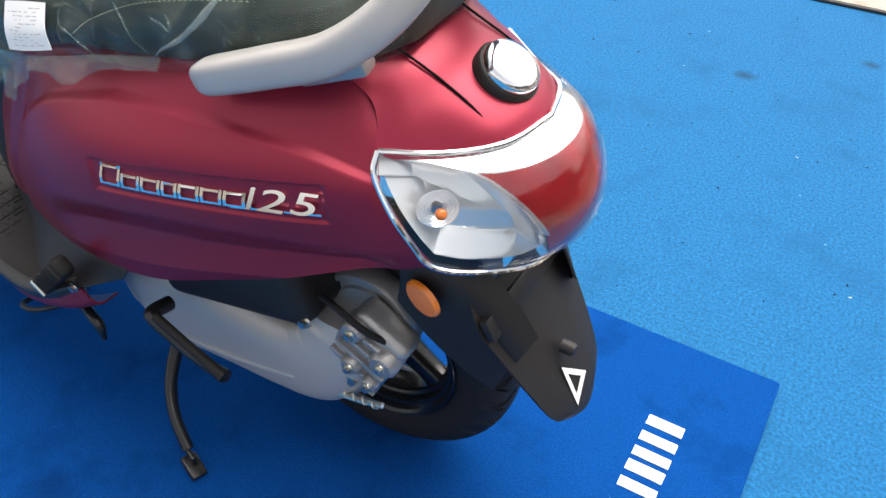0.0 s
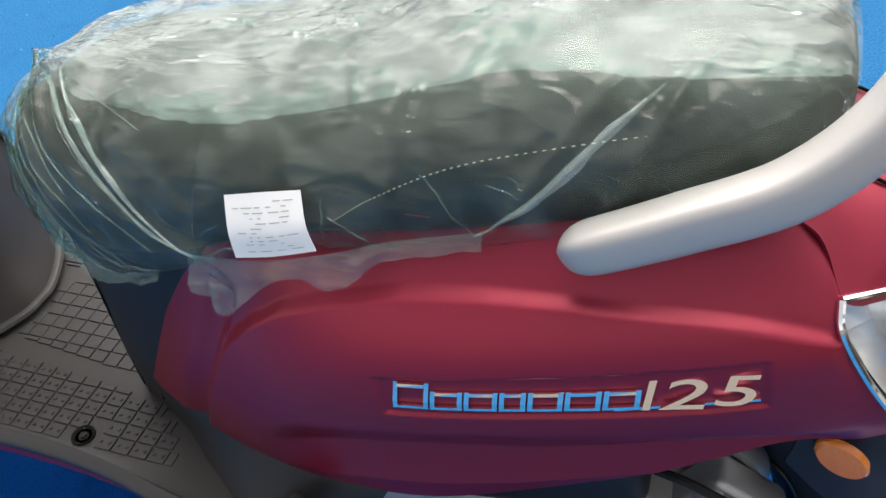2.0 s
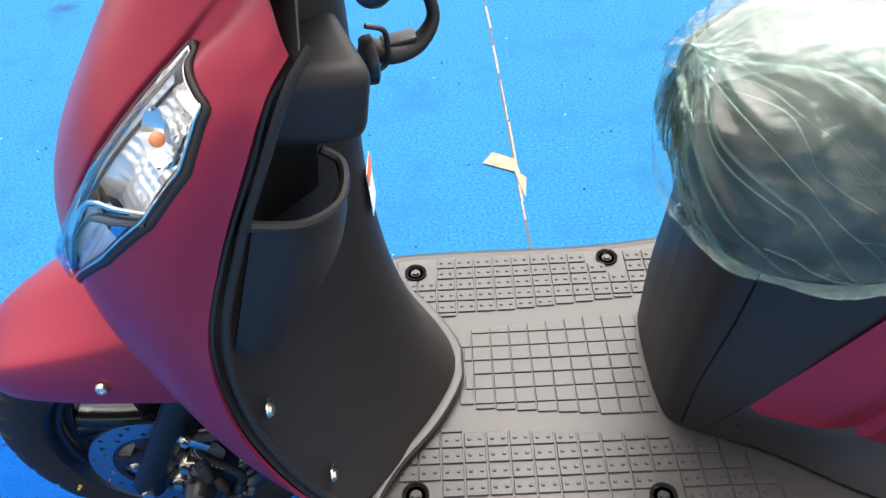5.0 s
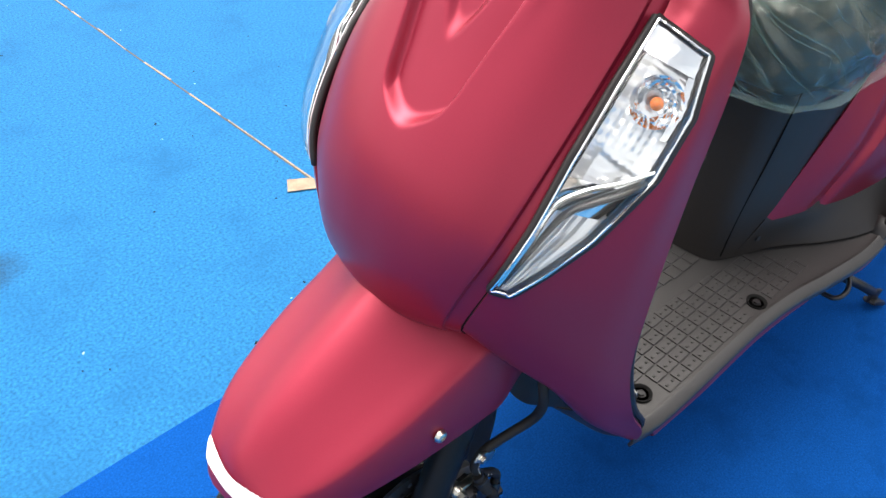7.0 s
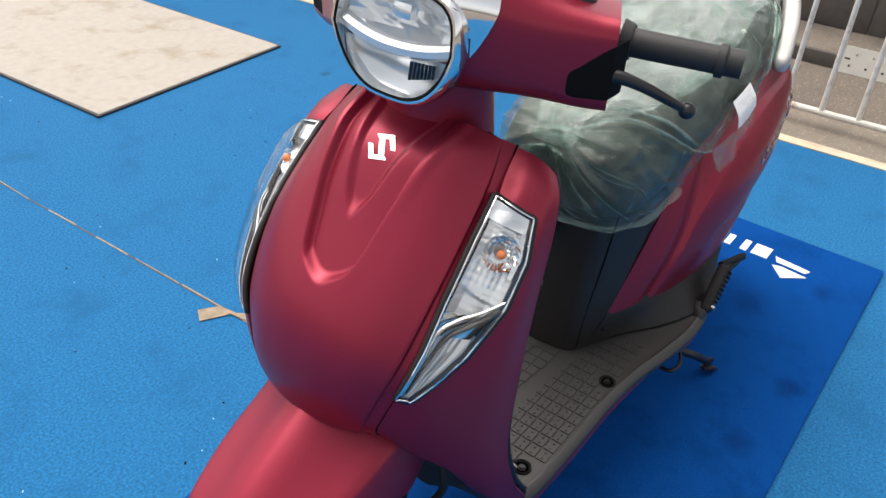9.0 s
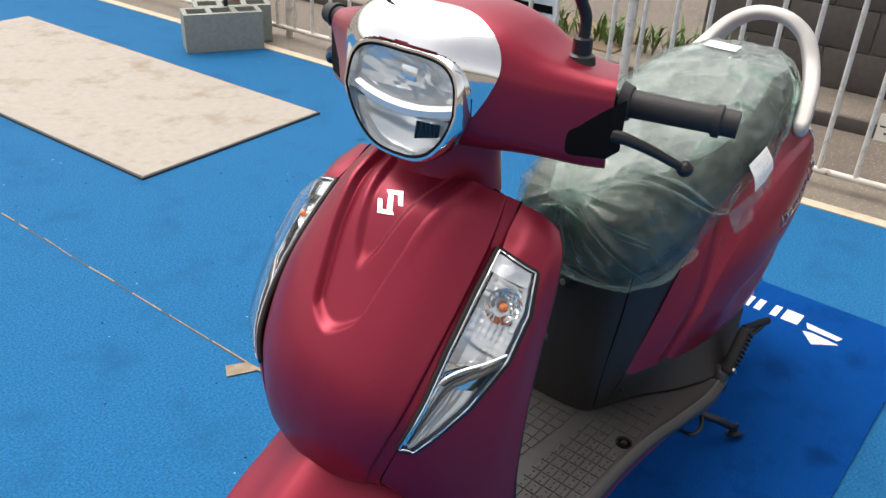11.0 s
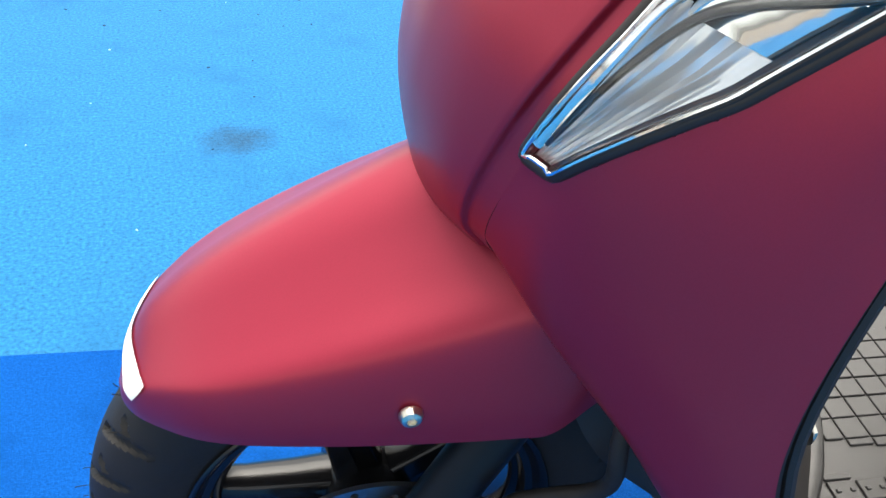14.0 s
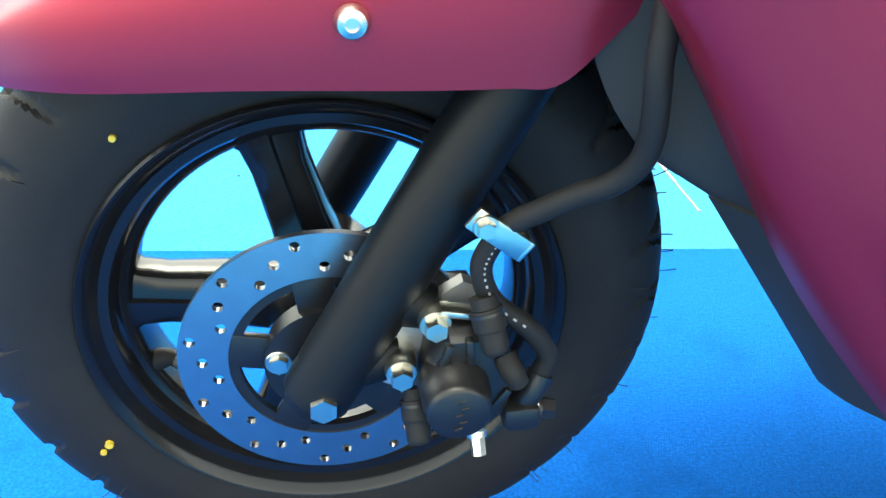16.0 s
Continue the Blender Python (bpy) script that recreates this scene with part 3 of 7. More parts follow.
def in_lamp(p):
    """Whether a point lies behind the outline of the front indicator."""
    u, v = p.dot(LAMP_U), p.dot(LAMP_V)
    q = [(Vector(c).dot(LAMP_U), Vector(c).dot(LAMP_V)) for c in LAMP_HOLE]
    inside = False
    for (a, b), (c, d) in zip(q, q[1:] + q[:1]):
        if (b > v) != (d > v) and u < (c - a) * (v - b) / (d - b) + a:
            inside = not inside
    return inside


def apron():
    bm = grid_mesh(net(APRON, 230, 110))
    bmesh.ops.delete(bm, geom=[f for f in bm.faces if in_lamp(f.calc_center_median())], context="FACES")
    return thicken(bm, 0.0035)


both("apron", apron, RED)

# black bead round the leg shield and its inner face
EDGE = [r[-1] for r in APRON[:-1]]
both("edge_bead", lambda: tube([Vector(p) + Vector((0.012, 0.009, 0)) for p in EDGE], 0.0040, 8, 40), BLACK)
INNER = [
    [(0.276, -0.163, 0.812), (0.272, -0.120, 0.828), (0.268, -0.060, 0.846), (0.268, 0.0, 0.852)],
    [(0.258, -0.180, 0.798), (0.232, -0.140, 0.800), (0.232, -0.085, 0.805), (0.285, 0.0, 0.815)],
    [(0.236, -0.190, 0.748), (0.208, -0.160, 0.740), (0.220, -0.092, 0.740), (0.288, 0.0, 0.745)],
    [(0.204, -0.197, 0.677), (0.186, -0.168, 0.670), (0.208, -0.100, 0.665), (0.287, 0.0, 0.665)],
    [(0.177, -0.204, 0.590), (0.182, -0.170, 0.585), (0.215, -0.108, 0.580), (0.288, 0.0, 0.580)],
    [(0.176, -0.204, 0.485), (0.196, -0.170, 0.480), (0.235, -0.115, 0.475), (0.300, 0.0, 0.475)],
    [(0.208, -0.207, 0.388), (0.228, -0.178, 0.382), (0.268, -0.125, 0.372), (0.330, 0.0, 0.365)],
    [(0.252, -0.205, 0.316), (0.268, -0.178, 0.314), (0.305, -0.122, 0.306), (0.366, 0.0, 0.300)],
]


def inner():
    half = halfnet(INNER, 50, 26)
    rows = [r[:-1] + [Vector((p.x, -p.y, p.z)) for p in reversed(r)] for r in half]
    return thicken(grid_mesh(rows), 0.003)


part("inner_shield", inner(), BLACK, scooter, "black grained inner leg shield")
FLANGE = [(0.268, -0.195, 0.303), (0.272, -0.172, 0.303), (0.294, -0.132, 0.302), (0.333, -0.082, 0.301), (0.360, -0.030, 0.301), (0.363, 0.0, 0.301)]
FLANGE = FLANGE + [(x, -y, z) for x, y, z in reversed(FLANGE[:-1])]
part("shield_flange", tube(FLANGE, 0.0085, 8, 60, squash=0.7), FLOORMAT, scooter, "grey satin flange at the shield's foot")

# glove pocket with an open mouth, and the ignition lock
POCKET = [
    [(0.226, -0.187, 0.698), (0.256, -0.172, 0.684), (0.276, -0.135, 0.668), (0.281, -0.100, 0.664), (0.276, -0.078, 0.670)],
    [(0.216, -0.187, 0.666), (0.250, -0.172, 0.650), (0.272, -0.135, 0.636), (0.279, -0.100, 0.634), (0.276, -0.076, 0.640)],
    [(0.200, -0.186, 0.615), (0.226, -0.174, 0.602), (0.250, -0.146, 0.592), (0.264, -0.114, 0.592), (0.268, -0.090, 0.602)],
    [(0.184, -0.184, 0.562), (0.196, -0.178, 0.549), (0.212, -0.165, 0.545), (0.226, -0.146, 0.552), (0.238, -0.124, 0.568)],
]
part("glove_pocket", thicken(grid_mesh(net(POCKET, 20, 24)), 0.004), BLACK, scooter, "open black glove pocket")
LIP = [(0.222, -0.190, 0.702)] + POCKET[0] + [(0.262, -0.076, 0.680)]
part("pocket_lip", tube(LIP, 0.0045, 8, 30), BLACK, scooter)
# added dark sheet: paints the shade inside the pocket's mouth
part("pocket_shade", grid_mesh(net([[(0.225, -0.18, 0.72), (0.23, -0.12, 0.725), (0.262, -0.06, 0.72)], [(0.20, -0.178, 0.64), (0.206, -0.12, 0.63), (0.252, -0.06, 0.63)]], 6, 10)), DARKIN, scooter)
lock = part("lock_housing", box((0.082, 0.118, 0.066), pose(0.255, -0.070, 0.748, 0, 10, 20), 0.016, seg=5), BLACK, scooter, "black ignition lock housing")
part("ignition_lock", lathe([(0.0, 0.0), (0.018, 0.0), (0.020, -0.003), (0.020, -0.009), (0.016, -0.011), (0.011, -0.008), (0.0, -0.008)], 28, pose(0.301, -0.040, 0.738, 0, 0, 104)), GLOSSBLACK, lock)
part("key_guard", tube([(0.304, -0.024, 0.760), (0.318, -0.020, 0.753), (0.320, -0.020, 0.738), (0.318, -0.020, 0.723), (0.304, -0.024, 0.716)], 0.0024, 8, 24), GLOSSBLACK, lock)
part("key_slot", box((0.002, 0.003, 0.012), pose(0.3100, -0.042, 0.738, 0, 0, 14)), DARKIN, lock)
hook = part("bag_hook", tube([(0.296, 0.004, 0.726), (0.322, -0.002, 0.722), (0.344, 0.006, 0.726), (0.358, 0.014, 0.745), (0.352, 0.018, 0.772)], [0.012, 0.012, 0.010, 0.007, 0.006], 12, 24, squash=0.75), BLACK, scooter, "black folding bag hook")
part("hook_plate", box((0.030, 0.018, 0.004), pose(0.328, 0.004, 0.732, 0, -8, 10), 0.0015), FLOORMAT, hook)
for y in (-0.186, 0.186):
    for x, z in ((0.197, 0.482), (0.239, 0.372)):
        part("panel_screw", bolt((x, y, z), (1, 0, 0.15), 0.0055, 0.003), STEEL, scooter)
        inward = -math.copysign(1, y)
        part("screw_rib", tube([(x, y + inward * 0.004, z + 0.0085), (x, y + inward * 0.009, z + 0.006), (x, y + inward * 0.0105, z - 0.003), (x, y + inward * 0.0095, z - 0.014)], 0.0011, 6, 14), FLOORMAT, scooter)
sticker = part("warning_sticker", thicken(grid_mesh(net([[(0.2885, -0.012, 0.602), (0.2890, 0.021, 0.604)], [(0.2910, -0.018, 0.556), (0.2915, 0.016, 0.556)]], 6, 6)), 0.0006), PAPER, scooter, "white warning sticker with an orange band")
part("sticker_band", thicken(grid_mesh(net([[(0.2893, -0.012, 0.602), (0.2898, 0.021, 0.604)], [(0.2902, -0.0135, 0.589), (0.2907, 0.0197, 0.590)]], 4, 6)), 0.0006), ORANGEINK, sticker)

# floorboard
def floorboard():
    rows = []
    xs = [0.255, 0.30, 0.36, 0.44, 0.52, 0.58, 0.64, 0.70, 0.78, 0.83, 0.87, 0.905]
    ws = [0.196, 0.204, 0.206, 0.206, 0.206, 0.209, 0.216, 0.228, 0.242, 0.245, 0.240, 0.228]
    ups = [0, 0, 0, 0, 0, 0, 0, 0.001, 0.005, 0.013, 0.026, 0.042]
    for x, w, up in zip(xs, ws, ups):
        rows.append([(a, b, c + up) for a, b, c in [(x, -w, 0.268), (x, -w - 0.003, 0.284), (x, -w + 0.010, 0.2925), (x, -w + 0.026, 0.2905), (x, -0.10, 0.2905), (x, 0, 0.2905), (x, 0.10, 0.2905), (x, w - 0.026, 0.2905), (x, w - 0.010, 0.2925), (x, w + 0.003, 0.284), (x, w, 0.268)]])
    return thicken(grid_mesh(net(rows, 60, 61)), 0.004)


board = part("floorboard", floorboard(), FLOORMAT, scooter, "grey-black plastic floorboard with a moulded grid")


def pad_mesh(name, lx, ly, h=0.0022):
    bm = box((lx, ly, h), None, 0.0006, seg=1)
    me = bpy.data.meshes.new(name)
    bm.to_mesh(me)
    bm.free()
    me.materials.append(FLOORMAT)
    return me


def mat_front(y):
    """Where the moulded fields begin behind the shield's foot."""
    return between(abs(y), [(0, 0.376), (0.03, 0.372), (0.06, 0.357), (0.09, 0.333), (0.13, 0.301), (0.172, 0.279), (0.3, 0.273)])


def mat_back(y):
    """Where the moulded fields end at the cover below the seat."""
    return between(abs(y), [(0, 0.582), (0.05, 0.584), (0.085, 0.594), (0.11, 0.640), (0.15, 0.690), (0.2, 0.715)])


pads = {}


def pad(x0, x1, y0, y1):
    """One raised field of the tread, cut short where it meets the shield's foot or the seat cover."""
    ym = (y0 + y1) / 2
    x0, x1 = max(x0, mat_front(ym)), min(x1, mat_back(ym))
    if x1 - x0 < 0.006 or y1 - y0 < 0.004:
        return None
    key = (round(x1 - x0, 3), round(y1 - y0, 3))
    if key not in pads:
        pads[key] = pad_mesh("tread_pad", key[0], key[1])
    ob = new("tread_pad", pads[key])
    ob.parent = board
    ob.matrix_basis = pose((x0 + x1) / 2, ym, 0.2914)
    return (x0 + x1) / 2, ym, x1 - x0


stud = pad_mesh("tread_stud", 0.0040, 0.0034, 0.0018)
GAP = 0.0017
for i in range(14):
    x0 = 0.289 + 0.0234 * i
    for j in range(-4, 5):
        half = 0.056 + 0.10 * (x0 + 0.0117 - 0.36)
        y0, y1 = 0.0212 * (j - 0.5), 0.0212 * (j + 0.5)
        pad(x0 + GAP / 2, x0 + 0.0234 - GAP / 2, max(y0 + GAP / 2, -half), min(y1 - GAP / 2, half))
for s in (-1, 1):
    for i in range(18):
        x0 = 0.266 + 0.0252 * i
        inner_edge = 0.080 + 0.085 * (x0 + 0.0126 - 0.30)
        for j in range(6):
            a, b = 0.190 - 0.0200 * (j + 1) + GAP / 2, 0.190 - 0.0200 * j - GAP / 2
            a = max(a, inner_edge)
            if b - a < 0.004 or min(math.hypot(x0 + 0.0126 - p, (a + b) / 2 - q) for p, q in ((0.314, 0.165), (0.572, 0.178))) < 0.0215:
                continue
            got = pad(x0 + GAP / 2, x0 + 0.0252 - GAP / 2, *((a, b) if s > 0 else (-b, -a)))
            if got and got[2] > 0.018 and b - a > 0.012:
                for dx in (-0.006, 0.006):
                    st_ = new("tread_stud", stud)
                    st_.parent = board
                    st_.matrix_basis = pose(got[0] + dx, got[1], 0.2930)

for x, y in ((0.314, -0.165), (0.314, 0.165), (0.572, -0.178), (0.572, 0.178)):
    # shade of the screw holes put into the colour: near-black wells, black screws
    part("screw_well", lathe([(0.0, 0.0), (0.0105, 0.0), (0.0125, 0.002), (0.0145, 0.0026), (0.0145, 0.0)], 28, pose(x, y, 0.2908, 90)), DARKIN, board)
    part("floor_screw", bolt((x, y, 0.2900), (0, 0, 1), 0.0050, 0.003), GLOSSBLACK, board)

# burgundy skirt below the floorboard
SKIRT = [
    [(0.292, -0.203, 0.272), (0.300, -0.203, 0.256), (0.305, -0.185, 0.238)],
    [(0.40, -0.207, 0.274), (0.40, -0.206, 0.256), (0.40, -0.185, 0.236)],
    [(0.55, -0.208, 0.276), (0.55, -0.207, 0.258), (0.55, -0.185, 0.238)],
    [(0.68, -0.222, 0.280), (0.69, -0.222, 0.266), (0.69, -0.195, 0.248)],
    [(0.80, -0.240, 0.282), (0.80, -0.240, 0.262), (0.82, -0.200, 0.248)],
    [(0.87, -0.238, 0.302), (0.88, -0.236, 0.276), (0.88, -0.195, 0.262)],
    [(0.915, -0.226, 0.324), (0.935, -0.222, 0.300), (0.93, -0.185, 0.286)],
]
both("side_skirt", lambda: thicken(grid_mesh(net(SKIRT, 36, 8)), 0.003), RED)

# black cover under the seat, and the strip between floor and side panel
UNDER = [
    [(0.588, 0.0, 0.292), (0.590, -0.050, 0.292), (0.600, -0.086, 0.292), (0.640, -0.108, 0.292), (0.690, -0.128, 0.292)],
    [(0.592, 0.0, 0.38), (0.594, -0.050, 0.38), (0.606, -0.092, 0.38), (0.655, -0.118, 0.38), (0.710, -0.130, 0.38)],
    [(0.600, 0.0, 0.48), (0.604, -0.055, 0.48), (0.622, -0.100, 0.48), (0.690, -0.126, 0.48), (0.765, -0.136, 0.48)],
    [(0.606, 0.0, 0.58), (0.610, -0.055, 0.58), (0.632, -0.106, 0.58), (0.720, -0.136, 0.58), (0.830, -0.145, 0.60)],
    [(0.620, 0.0, 0.64), (0.625, -0.055, 0.64), (0.650, -0.105, 0.64), (0.740, -0.136, 0.64), (0.860, -0.142, 0.64)],
]
both("underseat_cover", lambda: thicken(grid_mesh(net(UNDER, 26, 26)), 0.003), BLACK, "black plastic cover below the seat")
part("cover_seam", tube([(0.6085, -0.0945, 0.300), (0.6145, -0.0985, 0.38), (0.6295, -0.1065, 0.48), (0.6395, -0.1125, 0.58)], 0.0011, 6, 30), DARKIN, scooter)
part("cover_screw", bolt((0.660, -0.118, 0.322), (-0.4, -1, 0.2), 0.0045, 0.003), GLOSSBLACK, scooter)
hook_plate = part("seat_hook", box((0.014, 0.034, 0.030), pose(0.596, -0.006, 0.540, 0, 8, 0), 0.005), GLOSSBLACK, scooter, "black hook bracket below the seat")
part("hook_bolt", bolt((0.590, -0.010, 0.538), (-1, -0.2, 0.1), 0.0050, 0.004), STEEL, hook_plate)
STRIP = [
    [(0.630, -0.104, 0.298), (0.640, -0.110, 0.318), (0.655, -0.119, 0.352), (0.67, -0.118, 0.372)],
    [(0.700, -0.140, 0.298), (0.705, -0.140, 0.322), (0.712, -0.142, 0.352), (0.72, -0.132, 0.375)],
    [(0.770, -0.188, 0.300), (0.770, -0.172, 0.328), (0.775, -0.162, 0.355), (0.78, -0.150, 0.378)],
    [(0.840, -0.225, 0.310), (0.840, -0.200, 0.338), (0.845, -0.182, 0.362), (0.85, -0.165, 0.385)],
    [(0.910, -0.226, 0.325), (0.915, -0.212, 0.345), (0.925, -0.200, 0.370), (0.93, -0.180, 0.395)],
    [(0.985, -0.205, 0.360), (0.990, -0.204, 0.370), (0.995, -0.200, 0.380), (1.00, -0.185, 0.400)],
]
both("lower_side_cover", lambda: thicken(grid_mesh(net(STRIP, 26, 10)), 0.003), BLACK, "black plastic lower side cover")

# rear side panels
PANEL = [
    [(0.656, -0.118, 0.352), (0.690, -0.127, 0.410), (0.722, -0.134, 0.465), (0.752, -0.139, 0.515), (0.795, -0.142, 0.575), (0.850, -0.142, 0.645)],
    [(0.735, -0.153, 0.358), (0.760, -0.165, 0.420), (0.785, -0.170, 0.470), (0.815, -0.168, 0.530), (0.850, -0.160, 0.600), (0.890, -0.146, 0.655)],
    [(0.830, -0.180, 0.356), (0.850, -0.196, 0.420), (0.870, -0.204, 0.480), (0.890, -0.202, 0.545), (0.920, -0.182, 0.615), (0.955, -0.148, 0.664)],
    [(0.925, -0.198, 0.366), (0.940, -0.212, 0.430), (0.955, -0.222, 0.500), (0.970, -0.216, 0.565), (0.995, -0.190, 0.625), (1.025, -0.148, 0.675)],
    [(1.040, -0.200, 0.386), (1.045, -0.210, 0.450), (1.055, -0.222, 0.520), (1.065, -0.216, 0.585), (1.080, -0.188, 0.640), (1.105, -0.146, 0.688)],
    [(1.150, -0.190, 0.430), (1.155, -0.202, 0.480), (1.165, -0.210, 0.545), (1.175, -0.202, 0.605), (1.185, -0.176, 0.655), (1.195, -0.138, 0.700)],
    [(1.255, -0.174, 0.473), (1.262, -0.186, 0.520), (1.272, -0.190, 0.575), (1.280, -0.180, 0.625), (1.285, -0.156, 0.668), (1.288, -0.116, 0.708)],
    [(1.350, -0.157, 0.514), (1.352, -0.166, 0.550), (1.346, -0.166, 0.595), (1.343, -0.160, 0.630), (1.338, -0.140, 0.662), (1.322, -0.112, 0.690)],
    [(1.412, -0.148, 0.547), (1.398, -0.153, 0.568), (1.375, -0.154, 0.600), (1.352, -0.150, 0.636), (1.346, -0.134, 0.655), (1.332, -0.112, 0.680)],
]


CREST = [(-0.1, -1.2), (0.155, -0.20), (0.165, 0.10), (0.170, 0.25), (0.173, 0.42), (0.180, 0.52), (0.197, 0.61), (0.228, 0.685), (0.275, 0.748), (0.335, 0.785), (0.40, 0.81), (0.432, 0.818), (0.528, 0.808), (0.603, 0.783), (0.698, 0.723), (0.809, 0.654), (0.894, 0.608), (1.0, 0.55)]
LOWER = [(0.0, 0.10), (0.33, 0.225), (0.45, 0.250), (0.55, 0.245), (0.64, 0.215), (0.70, 0.175), (0.79, 0.105), (0.88, 0.03), (1.0, 0.0)]


BA_, BB_ = Vector((1.034, -0.2225, 0.550)), Vector((1.311, -0.178, 0.590))
BU = (BB_ - BA_).normalized()
BN = Vector((0.165, -0.97, 0.17))
BN = (BN - BU * BN.dot(BU)).normalized()
BV = BN.cross(BU).normalized()
if BV.z < 0:
    BV = -BV


def panel_grid():
    rows = net(PANEL, 250, 190)
    for i, row in enumerate(rows):
        s = i / 249
        crest, low = between(s, CREST), between(s, LOWER)
        steep = math.sqrt(1 + (0.45 * (between(s + 0.012, CREST) - between(s - 0.012, CREST)) / 0.024) ** 2)
        for j, p in enumerate(row):
            v = j / 189
            # above the sweeping shoulder the face is set back; below the lower crease a lip flares out
            p.y += 0.0098 * ramp((v - crest) / steep, -0.008, 0.030) * ramp(s, 0.10, 0.165) * (1 - 0.5 * ramp(s, 0.75, 1.0))
            sink = 1 - min(1, (low - v) / 0.15) if v < low else 1 - ramp(v, low, low + 0.16)
            p.y += 0.019 * sink * ramp(s, 0.26, 0.40) * (1 - ramp(s, 0.82, 0.95))
            # the sunk field of the badge
            u, w = (p - BA_).dot(BU), (p - BA_).dot(BV)
            edge = min((u + 0.014) * 0.5, (0.286 - u) * 0.5, w + 0.011, 0.029 + 0.02 * u - w)
            p.y += 0.0030 * ramp(edge, 0.0, 0.0035)
    return rows


def panel():
    return thicken(grid_mesh(panel_grid()), 0.003)


both("side_panel", panel, RED)

# tail cover round the fuel cap
TAIL = [
    [(1.285, -0.112, 0.712), (1.275, -0.080, 0.730), (1.270, -0.040, 0.738), (1.268, 0.0, 0.740)],
    [(1.325, -0.112, 0.690), (1.325, -0.080, 0.708), (1.325, -0.045, 0.716), (1.325, 0.0, 0.720)],
    [(1.345, -0.134, 0.657), (1.365, -0.098, 0.678), (1.378, -0.055, 0.694), (1.382, 0.0, 0.700)],
    [(1.352, -0.136, 0.652), (1.392, -0.100, 0.655), (1.425, -0.060, 0.668), (1.438, 0.0, 0.674)],
    [(1.360, -0.132, 0.648), (1.408, -0.096, 0.644), (1.446, -0.058, 0.650), (1.462, 0.0, 0.652)],
]
both("tail_cover", lambda: thicken(grid_mesh(halfnet(TAIL, 50, 40)), 0.003), RED)
both("tail_seam", lambda: tube([(1.300, -0.060, 0.7265), (1.345, -0.058, 0.709), (1.395, -0.059, 0.686), (1.440, -0.059, 0.6545)], 0.0014, 6, 24), DARKIN)

CAPM = pose(1.409, 0, 0.688, 0, 32, 0) @ pose(0, 0, 0, 90)
part("fuel_cap_seat", lathe([(0.0, -0.006), (0.0355, -0.006), (0.0355, 0.006), (0.034, 0.008), (0.031, 0.006), (0.0, 0.006)], 48, CAPM), BLACK, scooter, "black rubber seat of the fuel cap")
cap = part("fuel_cap", lathe([(0.0, 0.021), (0.022, 0.0205), (0.029, 0.018), (0.0315, 0.014), (0.0315, 0.006), (0.0, 0.006)], 64, CAPM), CHROME, scooter, "chrome fuel filler cap")
part("lock_flap", box((0.026, 0.011, 0.004), pose(1.398, 0, 0.690, 0, 24, 0) @ pose(0.002, 0.002, 0.0222, 0, 0, 65), 0.0018, seg=3), CHROME, cap)

# tail lamp: one wrap-round lens over a chrome bowl
LENS = [
    [(1.346, -0.137, 0.656), (1.398, -0.100, 0.650), (1.444, -0.060, 0.655), (1.462, 0.0, 0.658)],
    [(1.350, -0.151, 0.638), (1.420, -0.118, 0.632), (1.478, -0.068, 0.634), (1.500, 0.0, 0.636)],
    [(1.372, -0.157, 0.603), (1.445, -0.124, 0.592), (1.502, -0.070, 0.588), (1.524, 0.0, 0.588)],
    [(1.394, -0.155, 0.572), (1.452, -0.122, 0.556), (1.502, -0.068, 0.544), (1.521, 0.0, 0.540)],
    [(1.413, -0.149, 0.547), (1.446, -0.122, 0.533), (1.486, -0.068, 0.519), (1.500, 0.0, 0.514)],
]
lampgrid = halfnet(LENS, 26, 32)


def lens():
    rows = [r[:-1] + [Vector((p.x, -p.y, p.z)) for p in reversed(r)] for r in lampgrid]
    return thicken(grid_mesh(rows), 0.0025)


tail = part("tail_lamp", lens(), LAMP, scooter, "clear wrap-round tail lamp lens")
tail.visible_shadow = False


def offset(rows, d):
    return [[p + (Vector((1.36, 0, 0.60)) - p).normalized() * d for p in r] for r in rows]


RED_EDGE = [(0, 0.40), (0.18, 0.42), (0.25, 0.472), (0.41, 0.563), (0.60, 0.643), (1, 0.76)]


def tail_piece(keep, d):
    """A piece of the lamp's inside, d behind the lens, where keep(s, v) holds."""
    g = halfnet(LENS, 140, 180)
    if callable(d):
        rows = [[p + (Vector((1.36, 0, 0.60)) - p).normalized() * d(i / 139, j / 179) for j, p in enumerate(r)] for i, r in enumerate(g)]
    else:
        rows = offset(g, d)
    bm = grid_mesh(rows)
    bm.verts.index_update()
    bm.verts.ensure_lookup_table()
    gone = []
    for f in bm.faces:
        s, v = (min(v.index for v in f.verts) // 180) / 139, (min(v.index for v in f.verts) % 180) / 179
        if not keep(s, v):
            gone.append(f)
    bmesh.ops.delete(bm, geom=gone, context="FACES")
    return bm


def bowl_depth(s, v):
    """Depth of the folded reflector behind the lens: shallow at its rim, two flat panels meeting in a fold."""
    rim = min(s - 0.03, 0.99 - s, v * 1.6, (between(s, RED_EDGE) - v) * 1.6)
    return 0.0045 + 0.026 * min(1, max(0, rim / 0.16)) + 0.010 * ramp(s - 0.55 * v, 0.26, 0.30)


